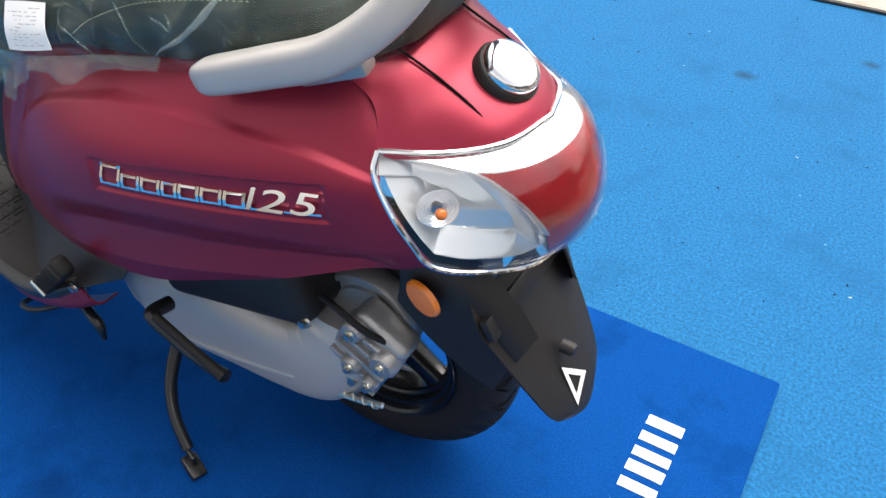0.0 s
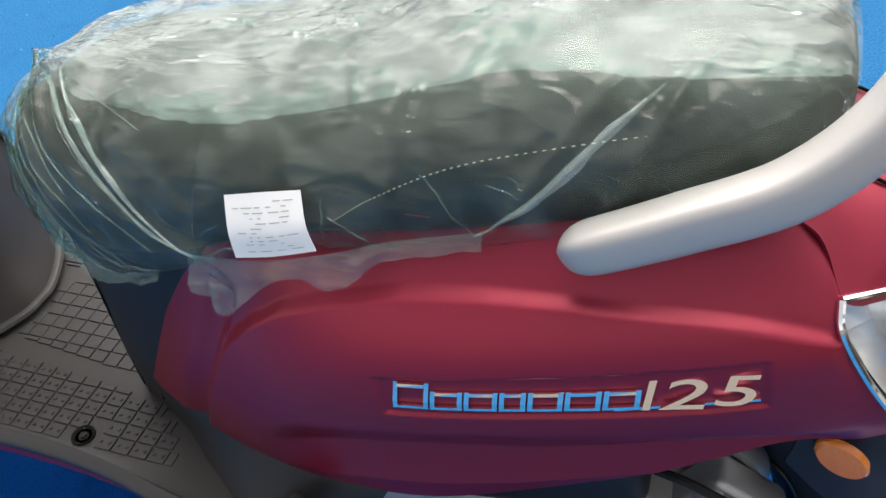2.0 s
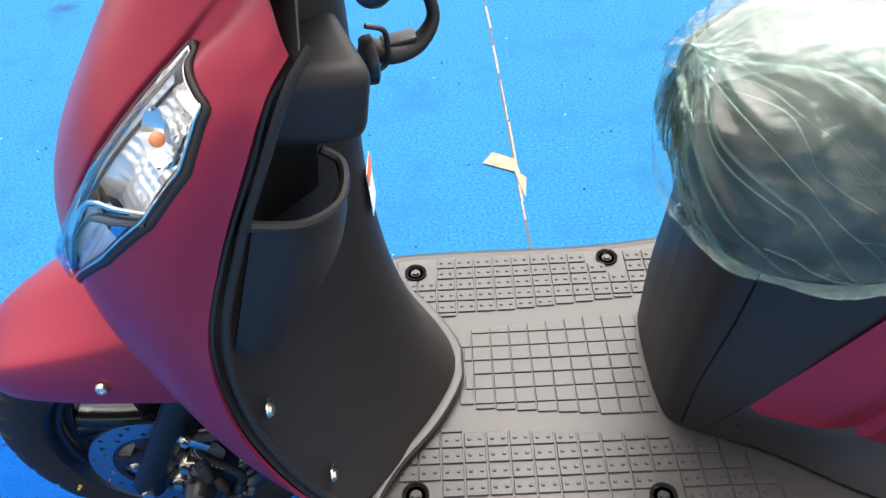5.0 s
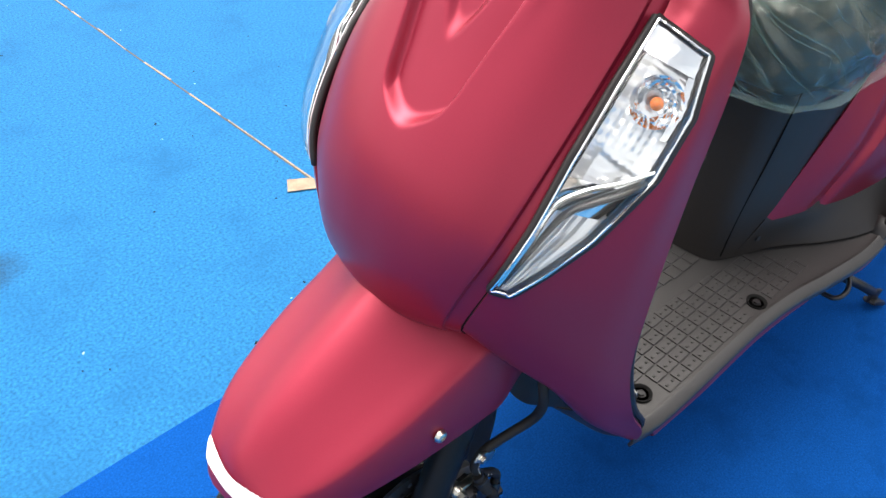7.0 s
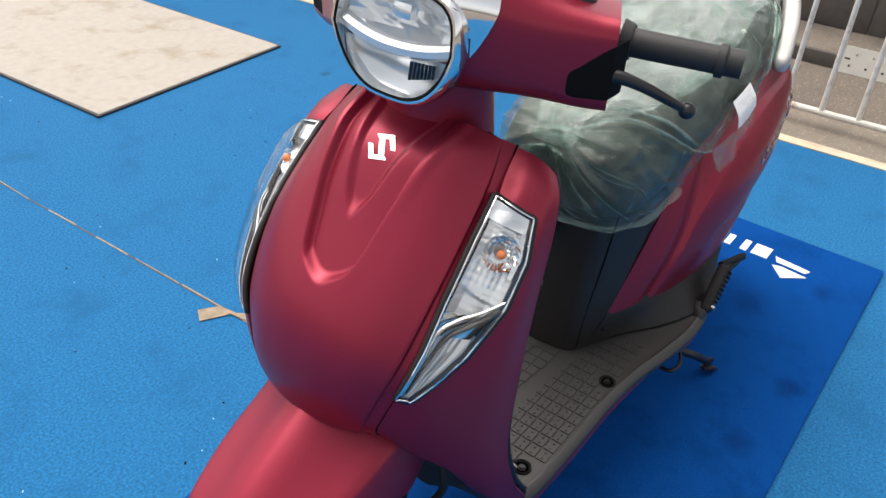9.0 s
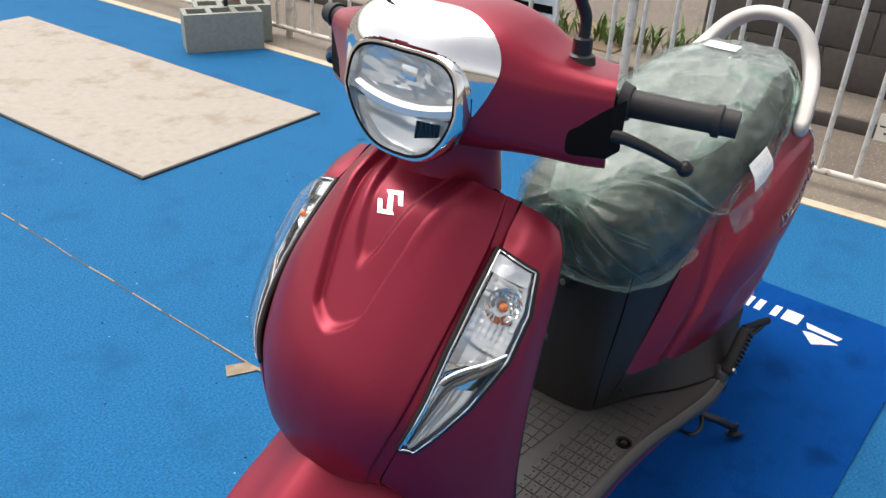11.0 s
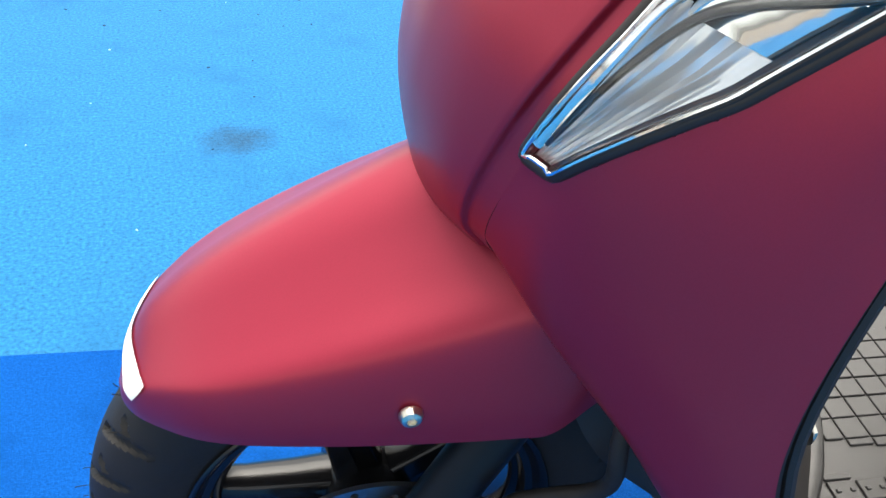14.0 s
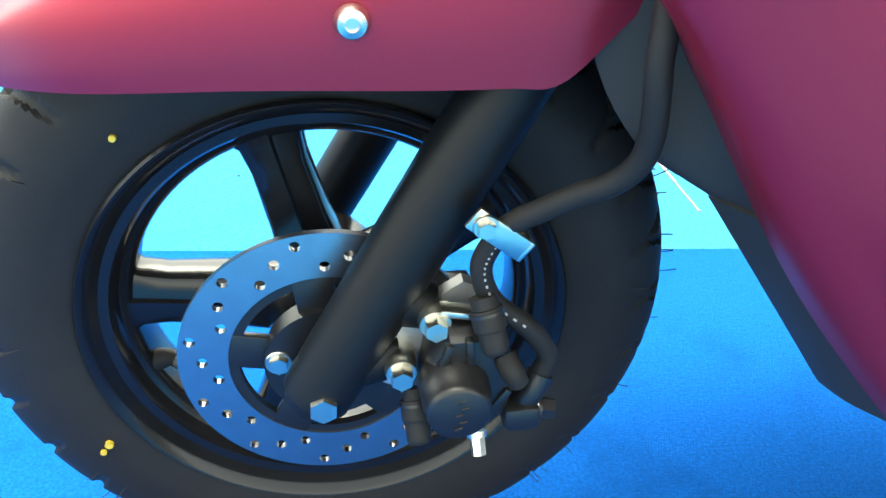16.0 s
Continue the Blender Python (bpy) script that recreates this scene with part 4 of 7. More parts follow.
def signal_dish():
    """The fluted chrome dish round the signal bulb."""
    c, axis = Vector((1.400, -0.118, 0.597)), Vector((0.62, -0.72, 0.30)).normalized()
    side = axis.cross(Vector((0, 0, 1))).normalized()
    up = side.cross(axis)
    rows = []
    for k in range(15):
        r = 0.005 + 0.015 * k / 14
        rows.append([c + (side * math.cos(a) * 1.1 + up * math.sin(a)) * r + axis * (0.55 * r * r / 0.04 + 0.0008 * (k % 2)) for a in [2 * math.pi * j / 40 for j in range(40)]])
    return grid_mesh(rows, True)


for sgn in (1, -1):
    def mt(bm):
        return bm if sgn == 1 else mirror(bm)
    part("signal_bowl", mt(tail_piece(lambda s, v: v < between(s, RED_EDGE) + 0.02, bowl_depth)), FACET, tail)
    part("signal_dish", mt(signal_dish()), FACET, tail)
    part("chrome_band", mt(tail_piece(lambda s, v: s < 0.07 + 0.13 * ramp(v, 0.15, 0.55) and v > 0.02, 0.004)), CHROME, tail)
    part("red_filter", mt(tail_piece(lambda s, v: s >= 0.19 and v > between(s, RED_EDGE), 0.0045)), REDLENS, tail, "red inner lens of the tail lamp")
    part("bowl_wall", mt(grid_mesh([[p + (Vector((1.36, 0, 0.60)) - p).normalized() * d for p in [halfnet(LENS, 40, 60)[i][min(59, int(59 * between(i / 39, RED_EDGE)))] for i in range(7, 40)]] for d in (0.004, 0.034)])), REFLECTOR, tail)
    part("bulb_socket", mt(lathe([(0.0, 0.0), (0.009, 0.0), (0.010, 0.010), (0.008, 0.012), (0.0, 0.012)], 20, pose(1.402, -0.122, 0.598, 0, 0, 40) @ Matrix.Diagonal((0.6, 1.0, 0.6, 1)))), DISC, tail)
    bulb = bmesh.new()
    bmesh.ops.create_uvsphere(bulb, u_segments=16, v_segments=10, radius=0.0062, matrix=Matrix.Translation((1.411, -0.129, 0.600)))
    part("signal_bulb", mt(bulb), BULB, tail, "amber signal bulb")
both("lamp_rim", lambda: tube([r[0] for r in LENS] + [r for r in LENS[-1][1:]], 0.003, 8, 40), CHROME)
both("lamp_rim", lambda: tube([r for r in LENS[0]], 0.003, 8, 30), CHROME)

# grab rail
GRAB = [(1.158, -0.170, 0.693), (1.185, -0.168, 0.703), (1.240, -0.155, 0.722), (1.300, -0.138, 0.745), (1.345, -0.115, 0.782), (1.372, -0.085, 0.825), (1.380, -0.045, 0.852), (1.382, 0.0, 0.860)]
GRAB = GRAB + [(x, -y, z) for x, y, z in reversed(GRAB[:-1])]
THICK = [(0.0, 0.0150), (0.14, 0.0168), (0.22, 0.0172), (0.33, 0.0165), (0.42, 0.0135), (0.5, 0.0128)]
RAIL_R = []
for k in range(113):
    s = min(k, 112 - k) / 112
    tip = max(0, 1 - s * 14 * 0.029 / 0.030)
    RAIL_R.append(max(0.0015, between(s, THICK) * math.sqrt(max(0, 1 - tip * tip))))
part("grab_rail", tube(GRAB, RAIL_R, 28, 168, squash=1.12, round_=0.55), SILVER, scooter, "silver painted grab rail")
both("rail_bracket", lambda: box((0.075, 0.028, 0.026), pose(1.290, -0.120, 0.722, 0, -20, 12), 0.006), ALU)

# seat
def seat_rows(grow=0.0, n=1):
    st = [(0.583 - grow, 0.055, 0.606, 0.670), (0.598, 0.095, 0.575, 0.695), (0.66, 0.124, 0.556, 0.722), (0.75, 0.142, 0.572, 0.734), (0.86, 0.153, 0.620, 0.744), (0.95, 0.159, 0.655, 0.758),
          (1.03, 0.158, 0.668, 0.780), (1.12, 0.148, 0.680, 0.800), (1.22, 0.128, 0.695, 0.802), (1.30, 0.098, 0.712, 0.795), (1.335, 0.055, 0.725, 0.775)]
    rows = []
    for x, w, z0, z1 in st:
        w, z0, z1 = w + grow, z0 - grow, z1 + grow
        h = z1 - z0
        rows.append([(x, 0, z0), (x, -w * 0.6, z0), (x, -w * 0.93, z0 + 0.04 * h), (x, -w * 1.02, z0 + 0.30 * h), (x, -w * 0.97, z0 + 0.62 * h), (x, -w * 0.80, z0 + 0.88 * h), (x, -w * 0.45, z0 + 0.985 * h), (x, 0, z1)])
    return rows


def seat():
    half = net(seat_rows(), 50, 26)
    rows = [r + [Vector((p.x, -p.y, p.z)) for p in reversed(r[1:-1])] for r in half]
    return grid_mesh(rows, True, None, True)


seat_ob = part("seat", seat(), SEAT, scooter, "black vinyl seat with beige stitching")


def stitch():
    bm = bmesh.new()
    line = crom([(0.985, -0.166, 0.690), (1.02, -0.164, 0.715), (1.08, -0.152, 0.742), (1.16, -0.138, 0.760), (1.25, -0.112, 0.768)], 110)
    for a, b in zip(line[::2], line[1::2]):
        tube([a, a.lerp(b, 0.8)], 0.00045, 5, 2, bm)
    return bm


both("seam_stitch", stitch, THREAD, parent=seat_ob)

# handlebar cover with the headlamp
def bars():
    st = [(0.0, 0.262, 0.985, 0.095, 0.078, 0.72), (0.05, 0.262, 0.985, 0.094, 0.077, 0.72), (0.09, 0.270, 0.980, 0.083, 0.070, 0.68), (0.13, 0.289, 0.967, 0.064, 0.058, 0.58), (0.165, 0.306, 0.958, 0.049, 0.053, 0.46), (0.19, 0.315, 0.956, 0.042, 0.051, 0.42)]
    rows = []
    for y, cx, cz, rx, rz, e in st:
        r = []
        for k in range(24):
            a = 2 * math.pi * k / 24
            c, s = math.cos(a), math.sin(a)
            back = rx * math.copysign(abs(c) ** e, c)
            r.append((cx + back, -y + 0.5 * back * ramp(y, 0.10, 0.19), cz + rz * math.copysign(abs(s) ** e, s)))
        rows.append(r + [r[0]])
    half = net(rows, 120, 289)
    g = [[Vector((p.x, -p.y, p.z)) for p in r] for r in reversed(half[1:])] + half
    return [r[:-1] for r in g]


def in_head(p, grow=0.0):
    """Whether a point lies within the headlamp's opening."""
    z = (p.z - 0.966) / (0.0585 + grow)
    y = (p.y + 0.009 + 0.006 * max(0, -z)) / (0.0800 - 0.004 * max(0, z) - 0.026 * max(0, -z) ** 1.2 + grow)
    return abs(y) ** 3.6 + abs(z) ** 3.6 < 1


def at_lever(c):
    """Whether a point of the cover lies within the brake lever's opening, which runs out to the grip."""
    y = abs(c.y)
    top = 0.955 + 0.9 * max(0, y - 0.178)
    mid, half = (top + 0.924) / 2, (top - 0.924) / 2
    return c.x < 0.318 and y > 0.1715 and (max(0, 0.181 - y) / 0.0095) ** 3 + abs((c.z - mid) / half) ** 4 < 1


def smooth_rim(bm):
    """Draws the cut edge of the lever's opening even."""
    rim = {}
    for ed in bm.edges:
        if ed.is_boundary and all(abs(v.co.y) > 0.13 and v.co.x < 0.325 for v in ed.verts):
            for v, w in ((ed.verts[0], ed.verts[1]), (ed.verts[1], ed.verts[0])):
                rim.setdefault(v, []).append(w)
    for turn in range(14):
        moved = {v: (v.co * 2 + ws[0].co + ws[1].co) / 4 for v, ws in rim.items() if len(ws) == 2 and abs(v.co.y) < 0.1895 + 0.5 * (0.315 - v.co.x)}
        for v, co in moved.items():
            v.co = co


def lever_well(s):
    """The inside of the lever's opening: its walls and back, near-black to stand for shade."""
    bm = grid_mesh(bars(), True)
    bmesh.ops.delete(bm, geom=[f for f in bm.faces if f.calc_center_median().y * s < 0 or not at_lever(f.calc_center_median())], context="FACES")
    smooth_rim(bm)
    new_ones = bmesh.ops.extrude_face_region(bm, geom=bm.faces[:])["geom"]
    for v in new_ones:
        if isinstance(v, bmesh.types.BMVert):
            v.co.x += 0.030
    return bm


def cover_end_shade(s):
    """An added sheet across the cover's end behind the grip, near-black for the shade inside."""
    bm = bmesh.new()
    ring = bars()[0 if s > 0 else -1]
    c = sum(ring, Vector()) / len(ring)
    bm.faces.new([bm.verts.new(c + (p - c) * 0.97 - Vector((0, s * 0.006, 0))) for p in ring])
    return bm


def cover_mesh():
    bm = grid_mesh(bars(), True)
    gone = []
    for f in bm.faces:
        c = f.calc_center_median()
        if (c.x < 0.24 and in_head(c)) or at_lever(c):
            gone.append(f)
    bmesh.ops.delete(bm, geom=gone, context="FACES")
    smooth_rim(bm)
    return bm


def brow():
    """The chrome surround: the cover's own front, wide above and running out below."""
    bm = grid_mesh(bars(), True)
    for co, no in (((0.170, 0, 0.912), (1, 0, -0.364)), ((0.2, 0, 0.914), (0, 0, -1))):
        bmesh.ops.bisect_plane(bm, geom=bm.verts[:] + bm.edges[:] + bm.faces[:], plane_co=co, plane_no=no, clear_outer=True)
    gone = [f for f in bm.faces if in_head(f.calc_center_median(), 0.002)]
    bmesh.ops.delete(bm, geom=gone, context="FACES")
    bmesh.ops.recalc_face_normals(bm, faces=bm.faces[:])
    for v in bm.verts:
        v.co += (v.co - Vector((0.262, v.co.y * 0.6, 0.98))).normalized() * 0.0022
    return bm


cover = part("handlebar_cover", cover_mesh(), RED, scooter, angle=30)
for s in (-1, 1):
    part("lever_well", lever_well(s), DARKIN, cover, "opening round the brake lever, its shade coloured in")
    part("cover_end_shade", cover_end_shade(s), DARKIN, cover)
part("chrome_brow", brow(), CHROME, scooter, "polished chrome headlamp surround")
part("steering_neck", lathe([(0.060, 0.0), (0.056, 0.05), (0.058, 0.11)], 32, pose(0.265, 0, 0.835, 90) @ Matrix.Diagonal((1, 1, 1.25, 1))), RED, scooter)


def head_outline(n, g=0.0):
    """Rounded shield outline of the headlamp, as (y, z) round its middle."""
    out = []
    for k in range(n):
        a = 2 * math.pi * k / n
        c, s = math.cos(a), math.sin(a)
        e = 0.55
        y, z = math.copysign(abs(c) ** e, c), math.copysign(abs(s) ** e, s)
        w = 0.0800 - 0.004 * max(0, z) - 0.026 * max(0, -z) ** 1.2
        out.append((y * (w + g) - 0.009 - 0.006 * max(0, -z), z * (0.058 + g) - 0.007 - 0.004 * (1 - y * y)))
    return out


HEADM = Matrix.Translation((0.168, 0, 0.974)) @ Matrix.Rotation(radians(9), 4, "Y")


def head_ring(steps):
    rows = []
    for x, g in steps:
        rows.append([HEADM @ Vector((x, y, z)) for y, z in head_outline(56, g)])
    return rows


head = part("headlamp", grid_mesh(head_ring([(0.016, 0.003), (0.004, 0.0042), (-0.004, 0.0038), (-0.0075, 0.0018), (-0.0075, -0.0008), (0.004, -0.003)]), True), CHROME, scooter, "chrome headlamp bezel")
def lens_rows(bulge):
    rows = []
    for k in range(7):
        f = 1 - k / 6 * 0.98
        rows.append([HEADM @ Vector((-0.004 - bulge * (1 - f * f), y * f, z * f)) for y, z in head_outline(56, -0.003)])
    return rows


glass_ob = part("headlamp_lens", thicken(grid_mesh(lens_rows(0.010), True), 0.002), LAMP, head, "clear headlamp lens")
glass_ob.visible_shadow = False
def bowl_sheet(z0, z1, depth, flutes, jitter, seed):
    """A concave faceted reflector between two heights of the lamp."""
    rnd = random.Random(seed)
    rows = []
    for i in range(13):
        v = i / 12
        z = z0 + (z1 - z0) * v
        w = (0.075 - 0.026 * max(0, -z / 0.066) ** 1.5) * (1 - max(0, (abs(z) - 0.040) / 0.05) ** 2)
        row = []
        for j in range(flutes + 1):
            u = 2 * j / flutes - 1
            d = depth * (1 - u * u * 0.8) * (1 - (2 * v - 1) ** 2 * 0.75)
            row.append(HEADM @ Vector((0.006 + d + rnd.uniform(-jitter, jitter), u * w - 0.009, z - 0.012 * (1 - u * u) * (1 - v if z0 < -0.05 else 0))))
        rows.append(row)
    return grid_mesh(rows)


part("upper_bowl", bowl_sheet(-0.014, 0.050, 0.030, 16, 0.0010, 2), FACET, head, "faceted upper reflector", smooth=False)
part("lower_bowl", bowl_sheet(-0.060, -0.020, 0.018, 12, 0.0006, 5), FACET, head, "lower reflector")
part("bulb_shield", box((0.012, 0.026, 0.018), HEADM @ Matrix.Translation((0.012, -0.009, 0.020)), 0.004), REFLECTOR, head)
band = []
for k in range(31):
    u = k / 15 - 1
    zc = -0.006 - 0.012 * (1 - u * u)
    band.append([HEADM @ Vector((-0.002 - 0.004 * (1 - u * u) + dx, 0.073 * u - 0.009, zc + dz)) for dx, dz in ((0.012, 0.010), (0.004, 0.0085), (0.0, 0.003), (0.001, -0.004), (0.010, -0.008))])
part("lamp_divider", grid_mesh(band), FACET, head, "bright bar across the headlamp")
for k in range(7):
    part("lamp_louvre", box((0.004, 0.0022, 0.020 - 0.001 * k), HEADM @ Matrix.Translation((0.008, -0.030 - 0.0048 * k, -0.038 + 0.0009 * k)), 0.0004), DARKIN, head)
part("black_gasket", grid_mesh(head_ring([(-0.0070, -0.0005), (-0.0088, -0.0018), (-0.0070, -0.0040)]), True), DARKIN, head)
part("lamp_shell", grid_mesh(head_ring([(0.004, -0.002), (0.045, -0.004), (0.060, -0.03), (0.061, -0.057)]), True), FACET, head)

for s in (-1, 1):
    GRIP_A, GRIP_B = Vector((0.335, s * 0.188, 0.968)), Vector((0.368, s * 0.312, 0.966))
    d = (GRIP_B - GRIP_A).normalized()
    part("bar_tube", tube([GRIP_A - d * 0.06, GRIP_A + d * 0.02], 0.012, 14, 2), GLOSSBLACK, scooter)
    grip = tube([GRIP_A, GRIP_A + d * 0.012, GRIP_A + d * 0.014, GRIP_A + d * 0.10, GRIP_A + d * 0.102, GRIP_A + d * 0.110, GRIP_A + d * 0.112, GRIP_B], [0.0235, 0.0190, 0.0158, 0.0148, 0.0182, 0.0182, 0.0150, 0.0150], 24, 60)
    g_ob = part("grip", grip, GRIPRUB, scooter, "ribbed black rubber grip")
    for k in range(10):
        f = 0.026 + 0.0075 * k
        part("grip_rib", tube([GRIP_A + d * f, GRIP_A + d * (f + 0.005)], 0.0152 - 0.00006 * k, 24, 2), GRIPRUB, g_ob)
    lev = [(0.284, s * 0.168, 0.938), (0.276, s * 0.190, 0.946), (0.285, s * 0.214, 0.948), (0.300, s * 0.240, 0.939), (0.320, s * 0.264, 0.924), (0.335, s * 0.276, 0.914)]
    l_ob = part("brake_lever", tube(lev, [0.0095, 0.0085, 0.0066, 0.0054, 0.0046], 12, 40), GLOSSBLACK, scooter, "black brake lever with a ball end")
    ball = bmesh.new()
    bmesh.ops.create_uvsphere(ball, u_segments=16, v_segments=10, radius=0.0095, matrix=Matrix.Translation(lev[-1]))
    part("lever_ball", ball, GLOSSBLACK, l_ob)
    part("mirror_boss", lathe([(0.017, 0.0), (0.015, 0.010), (0.011, 0.012), (0.011, 0.028), (0.009, 0.030), (0.0, 0.030)], 20, pose(0.300, s * 0.150, 1.010, 90)), GLOSSBLACK, scooter, "black mirror stem socket")
    part("mirror_stem", tube([(0.300, s * 0.150, 1.035), (0.300, s * 0.150, 1.060), (0.288, s * 0.146, 1.085), (0.262, s * 0.150, 1.130), (0.255, s * 0.17, 1.20)], 0.0065, 10, 24), GLOSSBLACK, scooter, "bent black mirror stem")

# indicators in the apron, flush with its face
IN_EDGE = [(0.198, -0.1345, 0.812), (0.152, -0.138, 0.770), (0.106, -0.141, 0.722), (0.076, -0.136, 0.668), (0.050, -0.120, 0.606)]
OUT_EDGE = [(0.215, -0.175, 0.791), (0.193, -0.185, 0.749), (0.153, -0.189, 0.708), (0.108, -0.172, 0.660), (0.060, -0.134, 0.604)]
apron_pts = [p for r in net(APRON, 110, 60) for p in r]
lamp_face = kdtree.KDTree(len(apron_pts))
for k, p in enumerate(apron_pts):
    lamp_face.insert((p.dot(LAMP_U), p.dot(LAMP_V), 0), k)
lamp_face.balance()


def on_apron(p, lift):
    """A point moved along the lamp's axis to lie lift above the apron's face."""
    u, v = p.dot(LAMP_U), p.dot(LAMP_V)
    near = lamp_face.find_n((u, v, 0), 5)
    w = [1 / (d + 1e-4) for _, _, d in near]
    depth = sum(apron_pts[k].dot(LAMP_DIR) * q for (_, k, _), q in zip(near, w)) / sum(w)
    return LAMP_U * u + LAMP_V * v + LAMP_DIR * (depth + lift)


def lamp_at(a, b):
    """A place on the lamp: a from top to tip, b from the cowl side to the outer side."""
    s = a * 4
    k = min(int(s), 3)
    f = s - k
    i = Vector(IN_EDGE[k]).lerp(Vector(IN_EDGE[k + 1]), f)
    o = Vector(OUT_EDGE[k]).lerp(Vector(OUT_EDGE[k + 1]), f)
    return i.lerp(o, b)


def lamp_sheet(a0, a1, lift, na=30, nb=12, b0=0.0, b1=1.0):
    return [[on_apron(lamp_at(a0 + (a1 - a0) * i / (na - 1), b0 + (b1 - b0) * j / (nb - 1)), lift(a0 + (a1 - a0) * i / (na - 1), b0 + (b1 - b0) * j / (nb - 1))) for j in range(nb)] for i in range(na)]


def dome(a, b):
    e = min(1, 3.5 * b, 6 * (1 - b), 6 * a, 4 * (1 - a))
    return 0.0032 + 0.012 * math.sin(math.pi / 2 * min(1, max(0, e))) ** 0.7


def shallow(a, b):
    streak = 0.0007 * math.cos(b * 55) * ramp(a, 0.28, 0.34) * (1 - ramp(a, 0.40, 0.46)) - 0.004 * ramp(a - 0.10 * b, 0.425, 0.435)
    return -0.003 - (0.011 - streak) * max(0, min(1, 3.5 * b, 3.5 * (1 - b)))


def fluted(a, b):
    return -0.003 - 0.010 * max(0, min(1, 5 * b, 5 * (1 - b), 9 * (1 - a))) + 0.0009 * math.cos(b * 40)


def bulb_bowl(seed):
    """The round bowl behind the bulb, pressed into small facets on its outer side."""
    rnd = random.Random(seed)
    mid = on_apron(lamp_at(0.245, 0.52), -0.006)
    side = LAMP_DIR.cross(Vector((0, 0, 1))).normalized()
    up = side.cross(LAMP_DIR)
    rows = []
    for k in range(8):
        r = 0.004 + 0.0175 * k / 7
        row = []
        for j in range(26):
            a = 2 * math.pi * j / 26
            rough = 0.0022 if 0 < k < 7 and math.cos(a - 2.6) > -0.2 else 0.0003
            row.append(mid + (side * math.cos(a) + up * math.sin(a)) * r + LAMP_DIR * (-0.011 + 0.014 * (k / 7) ** 1.6 + rnd.uniform(-rough, rough)))
        rows.append(row)
    return grid_mesh(rows, True, None, False)


def edge_path(lift, grow=0.0):
    loop = [lamp_at(i / 24, 0.0 - grow) for i in range(25)] + [lamp_at(1.0 + grow * 0.2, j / 4) for j in range(1, 4)] + [lamp_at(1 - i / 24, 1.0 + grow) for i in range(25)] + [lamp_at(0.0, 1 - j / 8) for j in range(1, 8)]
    return [on_apron(p, lift) for p in loop + loop[:1]]


for s in (1, -1):
    def m_(bm):
        return bm if s == 1 else mirror(bm)
    ind = part("front_indicator", m_(grid_mesh(lamp_sheet(0.02, 0.60, shallow, 60, 50))), FACET, scooter, "clear front indicator with a chrome bowl", angle=60)
    part("bulb_bowl", m_(bulb_bowl(8)), CHROME, ind, "faceted round bulb bowl", smooth=False)
    part("chrome_corner", m_(grid_mesh(lamp_sheet(0.0, 0.11, lambda a, b: -0.0015 - 0.01 * a, 6, 10))), CHROME, ind, "polished chrome corner")
    part("chrome_corner", m_(grid_mesh(lamp_sheet(0.11, 0.36, lambda a, b: -0.0020 - 0.012 * (1 - b), 12, 4, 0.80, 1.0))), CHROME, ind)
    part("mirror_band", m_(grid_mesh(lamp_sheet(0.555, 0.68, lambda a, b: -0.004 - 0.05 * (a - 0.555), 8, 10, 0.02, 0.98))), CHROME, ind, "polished mirror band")
    part("position_bowl", m_(grid_mesh(lamp_sheet(0.66, 1.0, fluted, 16, 30))), FACET, ind, "fluted position lamp bowl")
    blade = [lamp_at(0.50, 1.0), lamp_at(0.56, 0.78), lamp_at(0.62, 0.50), lamp_at(0.68, 0.30), lamp_at(0.80, 0.22), lamp_at(0.96, 0.24)]
    part("dark_blade", m_(tube([on_apron(p, -0.0005) for p in blade], [0.0052, 0.0056, 0.0046, 0.0036, 0.0026], 10, 40, squash=0.5)), GLOSSBLACK, ind, "dark inner rib")
    blade = [lamp_at(0.465, 0.98), lamp_at(0.53, 0.66), lamp_at(0.585, 0.34), lamp_at(0.66, 0.10), lamp_at(0.80, 0.08), lamp_at(0.97, 0.12)]
    part("chrome_blade", m_(tube([on_apron(p, 0.0005) for p in blade], [0.0016, 0.0022, 0.0026, 0.0030, 0.0030], 8, 40)), CHROME, ind)
    part("corner_shade", m_(tube([on_apron(lamp_at(a / 20, 0.972), -0.0012) for a in range(21)], [0.0026, 0.0042, 0.0048, 0.0046, 0.0040], 8, 60)), BLACK, ind, "black outer edge of the lamp")
    cl = part("indicator_lens", m_(thicken(grid_mesh(lamp_sheet(0.0, 1.0, dome, 40, 16)), 0.0015)), LAMP, ind, "clear lens")
    cl.visible_shadow = False
    part("indicator_rim", m_(tube(edge_path(-0.0006, 0.03), 0.0036, 10, 150)), BLACK, ind, "black rubber rim")
    part("lens_edge", m_(tube(edge_path(0.0035, -0.02), 0.0011, 6, 150)), CHROME, ind)
    sp = bmesh.new()
    bmesh.ops.create_uvsphere(sp, u_segments=16, v_segments=10, radius=0.0056, matrix=Matrix.Translation(on_apron(lamp_at(0.250, 0.53), -0.0035)))
    part("indicator_bulb", m_(sp), BULB, ind, "amber indicator bulb")
    so = on_apron(lamp_at(0.240, 0.50), -0.016)
    part("bulb_socket", m_(tube([so, so + LAMP_DIR * 0.004], 0.0072, 16, 2)), DISC, ind)

